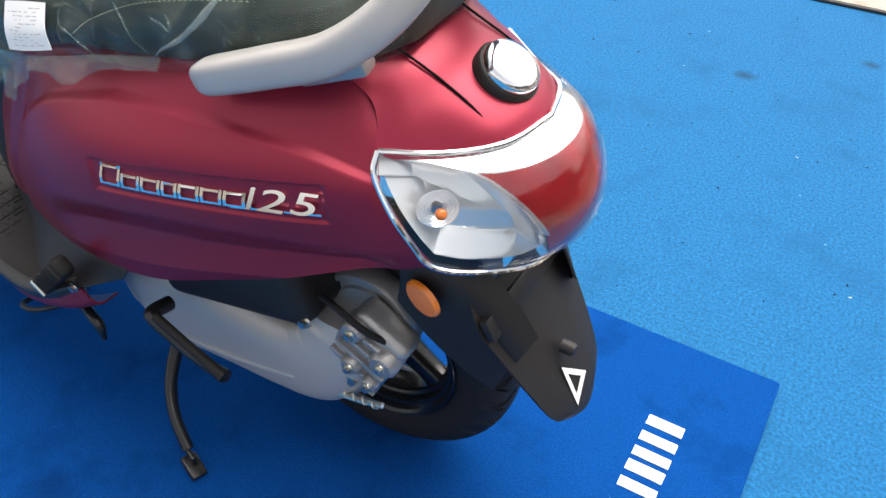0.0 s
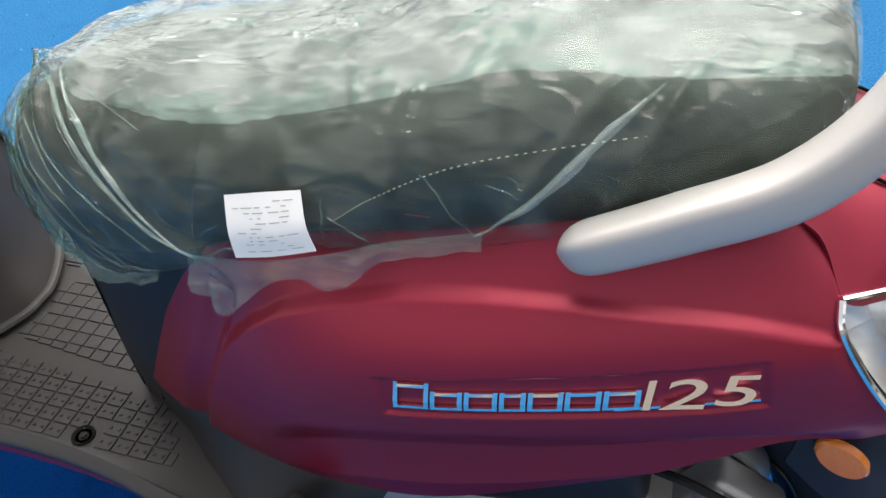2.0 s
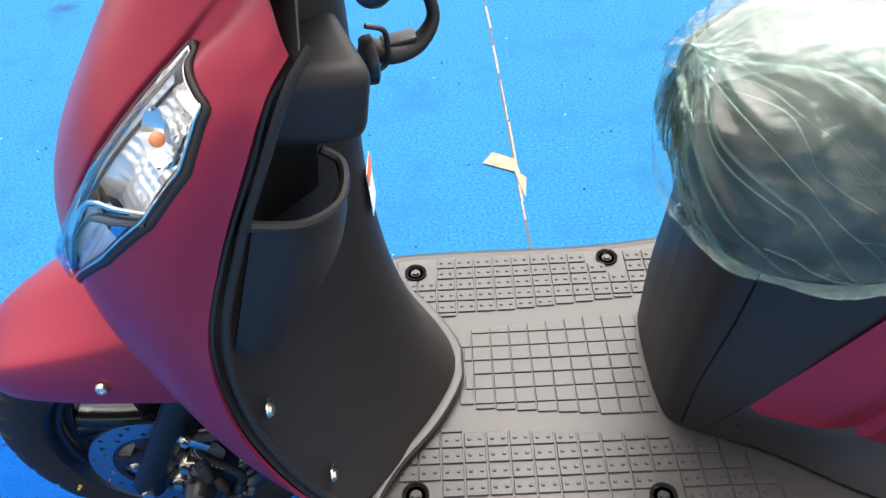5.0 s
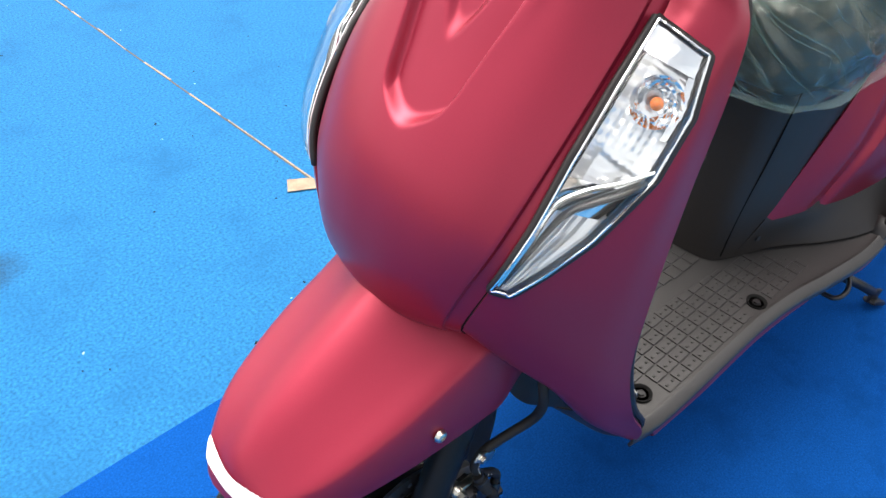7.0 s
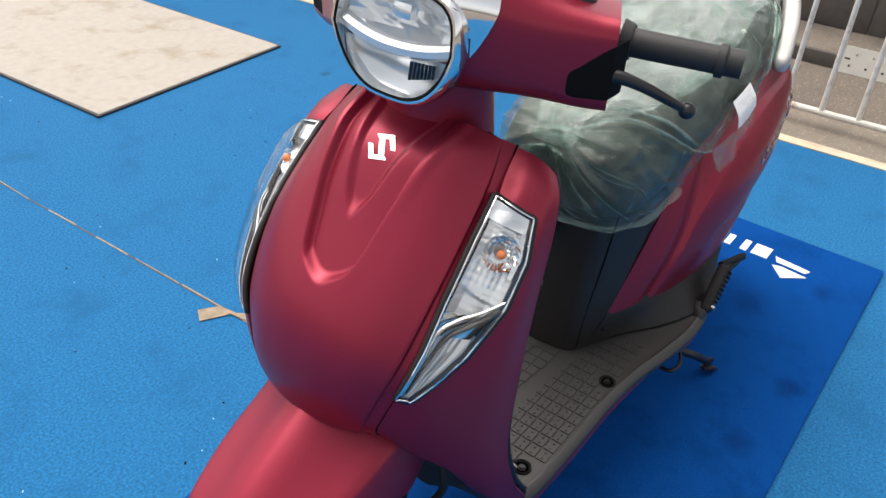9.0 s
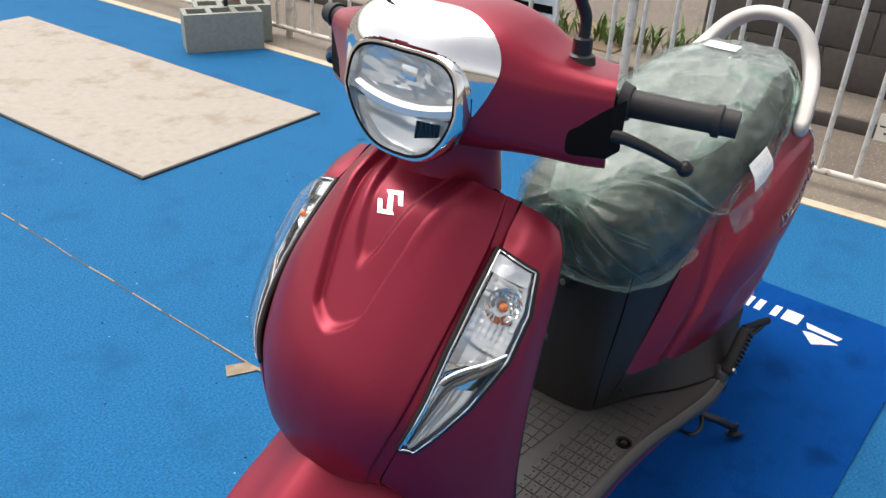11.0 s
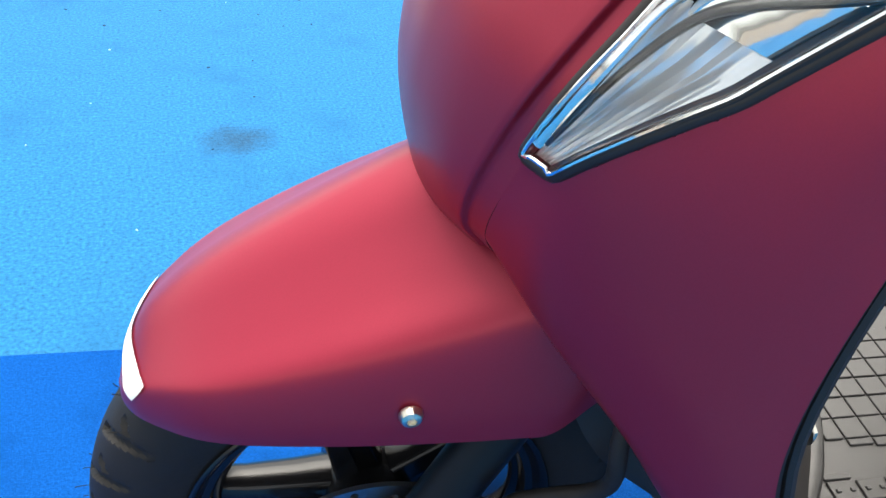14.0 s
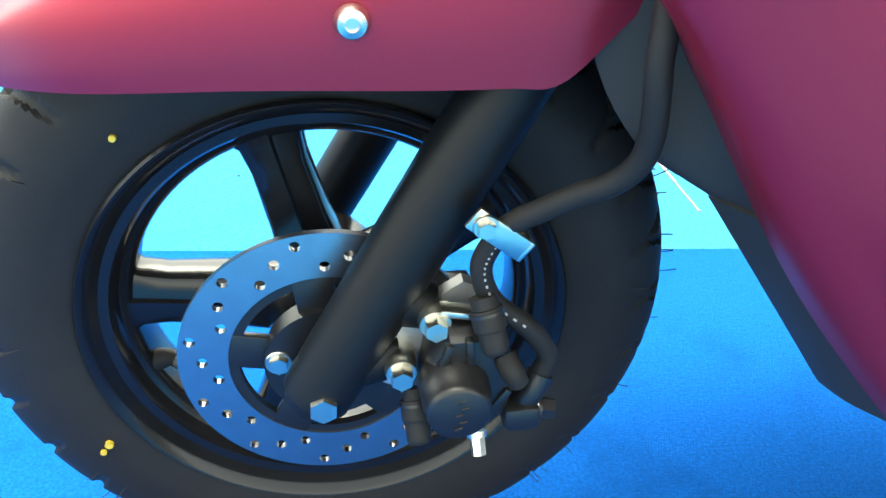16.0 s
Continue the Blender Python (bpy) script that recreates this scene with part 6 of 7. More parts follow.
kick = part("kick_lever", tube([(1.006, -0.165, 0.290), (1.008, -0.196, 0.300), (1.022, -0.204, 0.296), (1.060, -0.204, 0.272), (1.100, -0.206, 0.262), (1.140, -0.210, 0.266)], [0.011, 0.011, 0.0085, 0.0075, 0.0080, 0.0095], 12, 26), GLOSSBLACK, scooter, "black kick-start lever")
part("kick_pedal", tube([(1.026, -0.205, 0.312), (1.085, -0.212, 0.296), (1.146, -0.218, 0.276)], [0.0065, 0.0062, 0.0085], 12, 20), RUBBER, kick)
for s in (-1, 1):
    st = part("stand_leg", tube([(0.945, s * 0.115, 0.150), (0.955, s * 0.150, 0.125), (0.972, s * 0.182, 0.102), (1.004, s * 0.212, 0.080), (1.040, s * 0.232, 0.052)], [0.0105, 0.0105, 0.0095, 0.0090, 0.0090], 14, 30), GLOSSBLACK, scooter, "black centre stand leg")
    part("stand_foot", box((0.040, 0.026, 0.011), pose(1.052, s * 0.240, 0.027, 14 * s, 22, 20 * s), 0.004), GLOSSBLACK, st)
    part("foot_web", box((0.024, 0.007, 0.030), pose(1.046, s * 0.236, 0.042, 0, 12, 20 * s), 0.002), GLOSSBLACK, st)
part("stand_crossbar", tube([(0.945, -0.12, 0.150), (0.945, 0.12, 0.150)], 0.010, 12, 4), GLOSSBLACK, scooter)
part("side_stand", tube([(0.80, -0.13, 0.225), (0.845, -0.190, 0.245), (0.895, -0.215, 0.255), (0.918, -0.222, 0.250), (0.922, -0.224, 0.226)], [0.009, 0.009, 0.0085, 0.0075, 0.004], 12, 24), GLOSSBLACK, scooter, "black folded side stand")
part("stand_loop", tube([(0.85, -0.190, 0.238), (0.80, -0.232, 0.226), (0.770, -0.238, 0.221), (0.758, -0.225, 0.216), (0.770, -0.185, 0.212), (0.80, -0.150, 0.215)], 0.0042, 10, 40), GLOSSBLACK, scooter)
for s in (-1, 1):
    PM = pose(0.886, s * 0.238, 0.345, 0, -46, 0)
    pg = part("pillion_peg", box((0.100, 0.024, 0.030), PM, 0.009, seg=4), RUBBER, scooter, "black folded pillion footrest")
    for k in range(8):
        part("peg_rib", box((0.0045, 0.006, 0.026), PM @ Matrix.Translation((-0.022 + 0.0088 * k, s * 0.0125, 0)), 0.0015), RUBBER, pg)
    part("peg_pin", tube([PM @ Vector((-0.036, s * 0.0135, -0.013)), PM @ Vector((-0.036, s * 0.0135, 0.013))], 0.0028, 8, 2), STEEL, pg)
    part("peg_hinge", box((0.034, 0.030, 0.024), PM @ Matrix.Translation((-0.052, -s * 0.008, 0)), 0.005), GLOSSBLACK, pg)
    part("peg_bolt", bolt((0.904, s * 0.228, 0.322), (0, s, 0), 0.006, 0.004), STEEL, scooter)

# rear mudguard, number plate holder and reflector
HUG = [
    [(1.330, -0.075, 0.520), (1.345, -0.105, 0.505), (1.350, -0.112, 0.470), (1.345, -0.112, 0.430)],
    [(1.410, -0.070, 0.500), (1.415, -0.098, 0.485), (1.405, -0.106, 0.440), (1.380, -0.106, 0.385)],
    [(1.465, -0.062, 0.455), (1.460, -0.088, 0.435), (1.440, -0.096, 0.395), (1.420, -0.098, 0.345)],
    [(1.500, -0.055, 0.400), (1.490, -0.078, 0.380), (1.475, -0.085, 0.350), (1.462, -0.086, 0.310)],
]
both("mudguard_side", lambda: thicken(grid_mesh(net(HUG, 20, 14)), 0.003), BLACK, "black plastic rear mudguard side")
FLAP = [
    [(1.432, -0.100, 0.458), (1.440, -0.05, 0.459), (1.443, 0.0, 0.460)],
    [(1.450, -0.106, 0.425), (1.459, -0.05, 0.425), (1.462, 0.0, 0.425)],
    [(1.468, -0.100, 0.396), (1.477, -0.05, 0.394), (1.480, 0.0, 0.393)],
    [(1.510, -0.084, 0.330), (1.520, -0.04, 0.326), (1.523, 0.0, 0.324)],
    [(1.538, -0.068, 0.282), (1.548, -0.035, 0.277), (1.551, 0.0, 0.275)],
    [(1.548, -0.044, 0.262), (1.556, -0.022, 0.255), (1.559, 0.0, 0.252)],
]


def flap():
    half = halfnet(FLAP, 24, 12)
    return thicken(grid_mesh([r[:-1] + [Vector((p.x, -p.y, p.z)) for p in reversed(r)] for r in half]), 0.004)


fl = part("rear_mudguard", flap(), BLACK, scooter, "black plastic rear mudguard flap")
part("plate_bracket", box((0.012, 0.206, 0.030), pose(1.456, 0, 0.428, 0, -28, 0), 0.003), BLACK, scooter)
part("flap_stud", lathe([(0.0, -0.018), (0.007, -0.018), (0.009, -0.014), (0.009, 0.0)], 16, pose(1.515, -0.012, 0.352, 0, -30, 90)), BLACK, fl)


def triangle():
    bm = bmesh.new()
    pts = [(1.5205, -0.026, 0.329), (1.550, -0.026, 0.272), (1.541, 0.014, 0.293)]
    c = sum((Vector(p) for p in pts), Vector()) / 3
    o = [bm.verts.new(Vector(p) + Vector((0.003, 0, 0.001))) for p in pts]
    i = [bm.verts.new(Vector(p).lerp(c, 0.48) + Vector((0.003, 0, 0.001))) for p in pts]
    for k in range(3):
        bm.faces.new((o[k], o[(k + 1) % 3], i[(k + 1) % 3], i[k]))
    return bm


part("white_triangle", triangle(), PAPER, fl, "white triangle sticker")
for s in (-1, 1):
    part("side_reflector", lathe([(0.0, 0.0), (0.0215, 0.0), (0.0215, 0.004), (0.019, 0.007), (0.0, 0.008)], 32, pose(1.385, s * 0.118, 0.461, 0, 0, 0 if s > 0 else 180) @ Matrix.Rotation(radians(8 * s), 4, "Z") @ Matrix.Rotation(radians(35 * s), 4, "Y") @ Matrix.Diagonal((1.15, 1, 0.82, 1))), AMBER, scooter, "orange oval side reflector")
part("muffler", tube([(0.98, 0.12, 0.19), (1.15, 0.14, 0.20), (1.34, 0.145, 0.245)], [0.03, 0.045, 0.045], 20, 16), BLACK, scooter, "black muffler")

# side badge: raised chrome marks in a sunk plate; the figures read 125
face = kdtree.KDTree(250 * 190)
face_pts = [p for r in panel_grid() for p in r]
for k, p in enumerate(face_pts):
    face.insert((p.x, 0, p.z), k)
face.balance()


def on_panel(u, v):
    """The side panel's face at u along and v up the badge."""
    p = BA_ + BU * u + BV * v
    near = face.find_n((p.x, 0, p.z), 4)
    w = [1 / (d + 1e-5) for _, _, d in near]
    return Vector((p.x, sum(face_pts[k].y * q for (_, k, _), q in zip(near, w)) / sum(w), p.z))


def on_badge(pts, t, lift, tilt=0.0, bm=None):
    bm = bm or bmesh.new()
    base = [on_panel(u, v) for u, v in pts]
    low = min(v for u, v in pts)
    lo = [bm.verts.new(p + BN * lift) for p in base]
    hi = [bm.verts.new(p + BN * (lift + t - tilt * (v - low))) for p, (u, v) in zip(base, pts)]
    bm.faces.new(lo[::-1])
    bm.faces.new(hi)
    for i in range(len(pts)):
        k = (i + 1) % len(pts)
        bm.faces.new((lo[i], lo[k], hi[k], hi[i]))
    return bm


L = (BB_ - BA_).length


def slant(u0, u1, v0, v1, lean=0.22):
    return [(u0 + lean * v0, v0), (u1 + lean * v0, v0), (u1 + lean * v1, v1), (u0 + lean * v1, v1)]


for s in (1, -1):
    def ms(bm):
        return bm if s == 1 else mirror(bm)
    plate = part("badge_plate", ms(on_badge([(-0.010, -0.010), (0.04, -0.010), (0.09, -0.010), (0.14, -0.010), (0.19, -0.010), (0.24, -0.010), (L + 0.002, -0.010), (L + 0.008, 0.030), (0.24, 0.030), (0.20, 0.030), (0.160, 0.030), (0.150, 0.024), (0.10, 0.026), (0.05, 0.029), (-0.004, 0.032)], 0.0004, -0.0030)), RED, scooter, "sunk burgundy badge plate")
    # seven plain hollow chrome boxes, the first one tall
    bar, u = 0.0033, 0.0

    def stroke(u0, u1, v0, v1):
        split = 0.42 * 0.018
        bm = bmesh.new()
        if v0 < split < v1 and v1 - v0 > 0.006:
            on_badge(slant(u0, u1, v0, split), 0.0030, 0.0008, 0.0, bm)
            on_badge(slant(u0, u1, split, v1), 0.0036, 0.0008, 0.27, bm)
        else:
            on_badge(slant(u0, u1, v0, v1), 0.0030, 0.0008, 0.0 if v1 <= split else 0.27, bm)
        part("chrome_mark", ms(bm), CHROME, plate, smooth=False)

    for k, ww in enumerate((0.031, 0.027, 0.027, 0.021, 0.027, 0.027, 0.027)):
        h = 0.0245 if k == 0 else 0.0175
        stroke(u, u + bar * 1.2, 0.0, h)
        stroke(u + ww - bar * 1.3, u + ww - bar * 0.1, 0.0, h)
        for v in (0.0, h - bar * 0.8):
            stroke(u + bar * 1.2, u + ww - bar * 1.3, v, v + bar * 0.8)
        u += ww + 0.0012
    stroke(0.176, L - 0.006, -0.0012, 0.0012)

frame_m = Matrix((BU, BV, BN)).transposed().to_4x4()
for digit, u, wide in (("1", 0.196, 0.013), ("2", 0.208, 0.035), ("5", 0.246, 0.033)):
    fig = bpy.data.curves.new("badge_figure", "FONT")
    fig.body = digit
    fig.size = 0.036
    fig.extrude = 0.0016
    fig.offset = 0.0002
    fig.shear = 0.22
    probe = new("figure_probe", fig)
    bpy.context.view_layer.update()
    me = bpy.data.meshes.new_from_object(probe.evaluated_get(bpy.context.evaluated_depsgraph_get()))
    bpy.data.objects.remove(probe)
    me.name = "badge_figure"
    me.materials.append(CHROME)
    low = [min(v.co[k] for v in me.vertices) for k in (0, 1)]
    span = [max(v.co[k] for v in me.vertices) - low[k] for k in (0, 1)]
    figure = new("badge_figure", me)
    figure.parent = scooter
    figure.matrix_basis = Matrix.Translation(on_panel(u, 0.001) + BN * 0.0050) @ frame_m @ Matrix.Rotation(radians(-15), 4, "X") @ Matrix.Diagonal((wide / span[0], 0.0235 / span[1], 1, 1)) @ Matrix.Translation((-low[0], -low[1], 0))
    figure["label"] = "raised chrome figure " + digit

# clear bag over the seat
KNOT_A, KNOT_B = Vector((0.585, 0.0, 0.712)), Vector((0.846, -0.178, 0.632))
FOLDS = [(KNOT_A, KNOT_B, 0.0060), (Vector((0.66, -0.05, 0.735)), KNOT_B, 0.0050), (KNOT_A, Vector((0.78, -0.165, 0.590)), 0.0035), (KNOT_A, Vector((0.71, -0.150, 0.560)), 0.0045), (KNOT_A, Vector((0.66, -0.125, 0.550)), 0.0035), (KNOT_A, Vector((0.625, -0.10, 0.555)), 0.004), (KNOT_A, Vector((0.60, -0.06, 0.565)), 0.004), (KNOT_A, Vector((0.60, 0.05, 0.565)), 0.004), (KNOT_A, Vector((0.74, 0.155, 0.58)), 0.005), (KNOT_A, Vector((0.85, 0.17, 0.66)), 0.005),
         (Vector((1.05, -0.10, 0.775)), Vector((1.03, -0.165, 0.672)), 0.005), (Vector((1.20, -0.09, 0.785)), Vector((1.10, -0.152, 0.685)), 0.006), (Vector((1.26, -0.06, 0.800)), Vector((1.17, -0.140, 0.690)), 0.005), (Vector((0.95, 0.0, 0.785)), Vector((1.00, -0.12, 0.77)), 0.006), (Vector((0.80, 0.02, 0.768)), Vector((0.97, -0.06, 0.785)), 0.006), (Vector((1.02, 0.06, 0.80)), Vector((1.18, -0.05, 0.812)), 0.006)]


def fold_height(p, n):
    """Height of the sharp gathered pleats over a point of the film with the normal n."""
    h = 0.0
    for a, b, k in FOLDS:
        d = b - a
        t = (p - a).dot(d) / d.length_squared
        if -0.05 < t < 1.05 and (p - (a + d * t)).length < 0.06:
            cross = d.cross(n)
            if cross.length < 1e-6:
                continue
            gap = abs((p - a).dot(cross.normalized()))
            fade = min(1, (t + 0.05) * 8, (1.05 - t) * 8)
            h += k * fade * (math.exp(-(gap / 0.0035) ** 2) - 0.4 * math.exp(-((gap - 0.010) / 0.006) ** 2))
    return h


def out_of_seat(p):
    n = Vector((-0.25 if p.x < 0.64 else 0, p.y * 1.2, (p.z - 0.66) * 1.4))
    return n.normalized() if n.length > 1e-4 else Vector((0, 0, 1))


def crinkle(p):
    return noise.noise(Vector((p.x * 9, p.y * 18, p.z * 18))) * 0.6 + noise.noise(Vector((p.x * 30, p.y * 45, p.z * 45))) * 0.25 + 0.25 * abs(noise.noise(Vector((p.x * 22 + 7, p.y * 30, p.z * 30)))) + 0.5 * max(0, 1 - 2.4 * abs(noise.noise(Vector((p.x * 15 + 3, p.y * 34, p.z * 34))))) ** 3 + 0.35 * max(0, 1 - 2.6 * abs(noise.noise(Vector((p.x * 40, p.y * 26 + 5, p.z * 26))))) ** 3


def bag():
    half = net(seat_rows(0.008), 250, 96)
    rows = [r + [Vector((p.x, -p.y, p.z)) for p in reversed(r[1:-1])] for r in half]
    for row in rows:
        for p in row:
            n = out_of_seat(p)
            p += n * (0.003 + 0.005 * crinkle(p) + fold_height(p, n))
    # gathered closed in front
    tip, first = Vector((0.572, 0.0, 0.690)), rows[0]
    front = []
    for k in range(7):
        f = 1 - k / 7
        front.append([tip.lerp(p, f) - Vector((0.004 * math.sin(math.pi * f), 0, 0)) * (1 + math.sin(j * 1.3)) for j, p in enumerate(first)])
    return grid_mesh(front[::-1][:-1] + rows, True, None, False)


def sky_sheen_layer():
    """An added whitish sheet over the seat's top, painting in the sky's reflection on the film."""
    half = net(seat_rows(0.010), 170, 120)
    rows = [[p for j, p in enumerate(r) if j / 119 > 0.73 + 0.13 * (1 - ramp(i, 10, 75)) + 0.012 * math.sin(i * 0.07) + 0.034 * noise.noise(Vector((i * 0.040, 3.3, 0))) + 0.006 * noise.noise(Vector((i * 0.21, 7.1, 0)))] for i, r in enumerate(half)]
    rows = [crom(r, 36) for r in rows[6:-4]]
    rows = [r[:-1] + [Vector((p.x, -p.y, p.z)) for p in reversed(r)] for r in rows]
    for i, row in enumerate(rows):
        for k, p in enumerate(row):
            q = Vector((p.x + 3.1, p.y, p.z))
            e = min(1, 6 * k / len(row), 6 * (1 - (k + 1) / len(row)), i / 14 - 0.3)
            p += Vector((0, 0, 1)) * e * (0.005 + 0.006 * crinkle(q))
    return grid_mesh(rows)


bag_ob = part("plastic_cover", bag(), FILM, angle=180)
bag_ob.location = (0, 0.022, 0)
tagged(bag_ob, "crinkled green-tinted clear plastic bag over the scooter seat", "plastic bag")


part("sky_sheen_layer", sky_sheen_layer(), SHEENFILM, bag_ob, angle=180)
film_verts = [v.co.copy() for v in bag_ob.data.vertices]
film_tree = kdtree.KDTree(len(film_verts))
for k, p in enumerate(film_verts):
    film_tree.insert(p, k)
film_tree.balance()


def pleat(a, b, w, seed):
    """A narrow gathered ridge of film running over the bag from a to b."""
    rnd = random.Random(seed)
    d = (b - a).normalized()
    bend = rnd.uniform(-0.005, 0.005)
    line = []
    for k in range(40):
        p = a.lerp(b, k / 39)
        n = out_of_seat(p)
        hits = film_tree.find_n(p + n * 0.02, 6)
        line.append(sum((h[0] for h in hits), Vector()) / 6)
    for turn in range(12):
        line = [line[0]] + [(line[k - 1] + line[k] * 2 + line[k + 1]) / 4 for k in range(1, 39)] + [line[-1]]
    rows = []
    for k, p in enumerate(line):
        f = k / 39
        n = out_of_seat(p)
        side = d.cross(n).normalized()
        p = p + n * 0.0022 + side * (bend * math.sin(math.pi * f) + 0.0010 * noise.noise(Vector((f * 6, seed, 0))))
        ww = w * (0.15 + 0.85 * math.sin(math.pi * min(1, f * 1.1)) ** 0.8) * (0.6 + 0.8 * abs(noise.noise(Vector((f * 4, seed * 3.1, 2)))))
        rows.append([p - side * ww - n * 0.002, p - side * ww * 0.3 + n * ww * 0.4, p + side * ww * 0.2 + n * ww * 0.5, p + side * ww - n * 0.002])
    return grid_mesh(rows)


PLEATS = [(KNOT_A, KNOT_B, 0.0040), (Vector((0.665, -0.055, 0.738)), Vector((0.832, -0.172, 0.645)), 0.0034), (KNOT_A, Vector((0.71, -0.150, 0.565)), 0.0022), (KNOT_A, Vector((0.66, -0.128, 0.552)), 0.0020), (KNOT_A, Vector((0.628, -0.10, 0.556)), 0.0024),
          (KNOT_A, Vector((0.605, -0.06, 0.565)), 0.0018), (KNOT_A, Vector((0.595, 0.03, 0.575)), 0.0022), (KNOT_A, Vector((0.62, 0.09, 0.565)), 0.0022), (KNOT_A, Vector((0.74, 0.155, 0.58)), 0.003), (KNOT_A, Vector((0.80, -0.12, 0.725)), 0.0026), (KNOT_A, Vector((0.72, -0.02, 0.752)), 0.003), (KNOT_A, Vector((0.76, 0.08, 0.745)), 0.003),
          (Vector((1.215, -0.095, 0.775)), Vector((1.095, -0.155, 0.690)), 0.0050), (Vector((1.06, -0.150, 0.735)), Vector((1.085, -0.155, 0.700)), 0.0012), (Vector((0.985, -0.165, 0.720)), Vector((0.985, -0.170, 0.676)), 0.0018),
          (KNOT_B, Vector((0.885, -0.182, 0.690)), 0.0012), (KNOT_B, Vector((0.93, -0.190, 0.660)), 0.0014), (Vector((0.60, -0.03, 0.60)), Vector((0.615, -0.09, 0.555)), 0.0020), (Vector((0.64, -0.12, 0.60)), Vector((0.70, -0.14, 0.555)), 0.0018), (Vector((0.70, -0.14, 0.62)), Vector((0.77, -0.155, 0.585)), 0.0018)]
rnd = random.Random(21)
for k in range(15):
    f = k / 14
    low = crom([(0.60, 0.07, 0.575), (0.590, 0.0, 0.575), (0.600, -0.06, 0.570), (0.64, -0.118, 0.560), (0.72, -0.148, 0.572), (0.79, -0.162, 0.600), (0.835, -0.172, 0.635)], 60)[int(f * 59)]
    PLEATS.append((KNOT_A.lerp(low, rnd.uniform(0.0, 0.35)), KNOT_A.lerp(low, rnd.uniform(0.55, 1.0)), rnd.uniform(0.0004, 0.0009)))
for k in range(7):
    x = rnd.uniform(0.98, 1.24)
    top = Vector((x, -0.158 + 0.12 * max(0, x - 1.02), 0.690 + 0.045 * rnd.random() + 0.10 * max(0, x - 0.95)))
    PLEATS.append((top, top + Vector((rnd.uniform(0.004, 0.045), -0.004, -rnd.uniform(0.008, 0.032))), rnd.uniform(0.0005, 0.0009)))
for k, (a, b, w) in enumerate(PLEATS):
    part("pleat", pleat(a, b, w, k + 1), PLEAT if w > 0.0032 else GATHER, bag_ob, angle=180)


def hem(top, drop, seed):
    """A loose frill of film hanging from the bag's tied edge."""
    c = crom(top, 140)
    rows = []
    for k in range(9):
        f = k / 8
        row = []
        for i, p in enumerate(c):
            s = i / 139
            d = drop(s) * f
            wave = (noise.noise(Vector((s * 14 + seed, f * 1.3, seed))) * 0.009 + abs(noise.noise(Vector((s * 46 + seed, f * 2.0, seed)))) * 0.004) * f
            row.append(p + Vector((0.25 * wave, -abs(0.010 * f) + wave, -d)))
        rows.append(row)
    return grid_mesh(rows)


part("bag_hem", hem([(0.842, -0.176, 0.638), (0.88, -0.184, 0.648), (0.93, -0.190, 0.660), (0.985, -0.184, 0.672), (1.03, -0.170, 0.680), (1.10, -0.156, 0.690)], lambda s: 0.012 + 0.050 * max(0, min(1, 0.25 + s / 0.22, (0.44 - s) / 0.27)) + 0.018 * math.exp(-((s - 0.62) / 0.12) ** 2), 1.7), HEM, bag_ob, angle=180)
part("bag_hem", hem([(0.585, 0.10, 0.615), (0.568, 0.06, 0.620), (0.560, 0.0, 0.600), (0.578, -0.06, 0.572), (0.625, -0.114, 0.558), (0.70, -0.138, 0.556), (0.78, -0.152, 0.585)], lambda s: 0.006 + 0.022 * math.exp(-((s - 0.3) / 0.16) ** 2), 4.1), HEM, bag_ob, angle=180)


def label_sheet(lift):
    return net([[(0.899, -0.168 - lift, 0.708), (0.937, -0.170 - lift, 0.718), (0.969, -0.169 - lift, 0.724)], [(0.903, -0.182 - lift, 0.684), (0.941, -0.185 - lift, 0.693), (0.975, -0.183 - lift, 0.702)], [(0.906, -0.187 - lift, 0.661), (0.943, -0.189 - lift, 0.671), (0.981, -0.187 - lift, 0.682)]], 30, 30)


lab = part("paper_label", thicken(grid_mesh(label_sheet(0.006)), 0.0006), PAPER, bag_ob, "white printed paper label stuck on the film")
sheet = label_sheet(0.0069)
rnd = random.Random(5)
for row in range(3, 27, 2):
    j = 3 + rnd.randint(0, 6)
    while j < 24:
        k = j + rnd.randint(1, 4)
        a, b = sheet[row], sheet[row + 1]
        if rnd.random() < 0.62:
            part("print_bar", grid_mesh([[a[q] for q in range(j, k + 1)], [a[q].lerp(b[q], 0.42) for q in range(j, k + 1)]]), INK, lab)
        j = k + rnd.randint(1, 2)
part("paper_label", thicken(grid_mesh(net([[(1.165, 0.055, 0.822), (1.155, 0.02, 0.824), (1.162, -0.015, 0.823)], [(1.195, 0.055, 0.826), (1.185, 0.02, 0.829), (1.192, -0.015, 0.827)]], 8, 12)), 0.0006), PAPER, bag_ob, "curled white paper label")

# ---- surroundings ----
def board():
    bm = box((0.872, 2.2, 0.010), None, 0.001)
    return bm


brd = part("white_board", board(), BOARD, smooth=False)
turned(brd, 0, 0, 0, 3)
brd.matrix_basis = Matrix.Translation((0.927, 1.887, 0.006)) @ Matrix.Rotation(radians(3.2), 4, "Z") @ Matrix.Translation((0.436, 1.1, 0))
tagged(brd, "large weathered white board with a dark edge on the carpet", "board")
for size, at in (((0.890, 0.009, 0.008), (0, -1.1045, -0.001)), ((0.890, 0.009, 0.008), (0, 1.1045, -0.001)), ((0.009, 2.2, 0.008), (-0.4405, 0, -0.001)), ((0.009, 2.2, 0.008), (0.4405, 0, -0.001))):
    part("edge_strip", box(size, Matrix.Translation(at), 0.001), BOARDEDGE, brd)
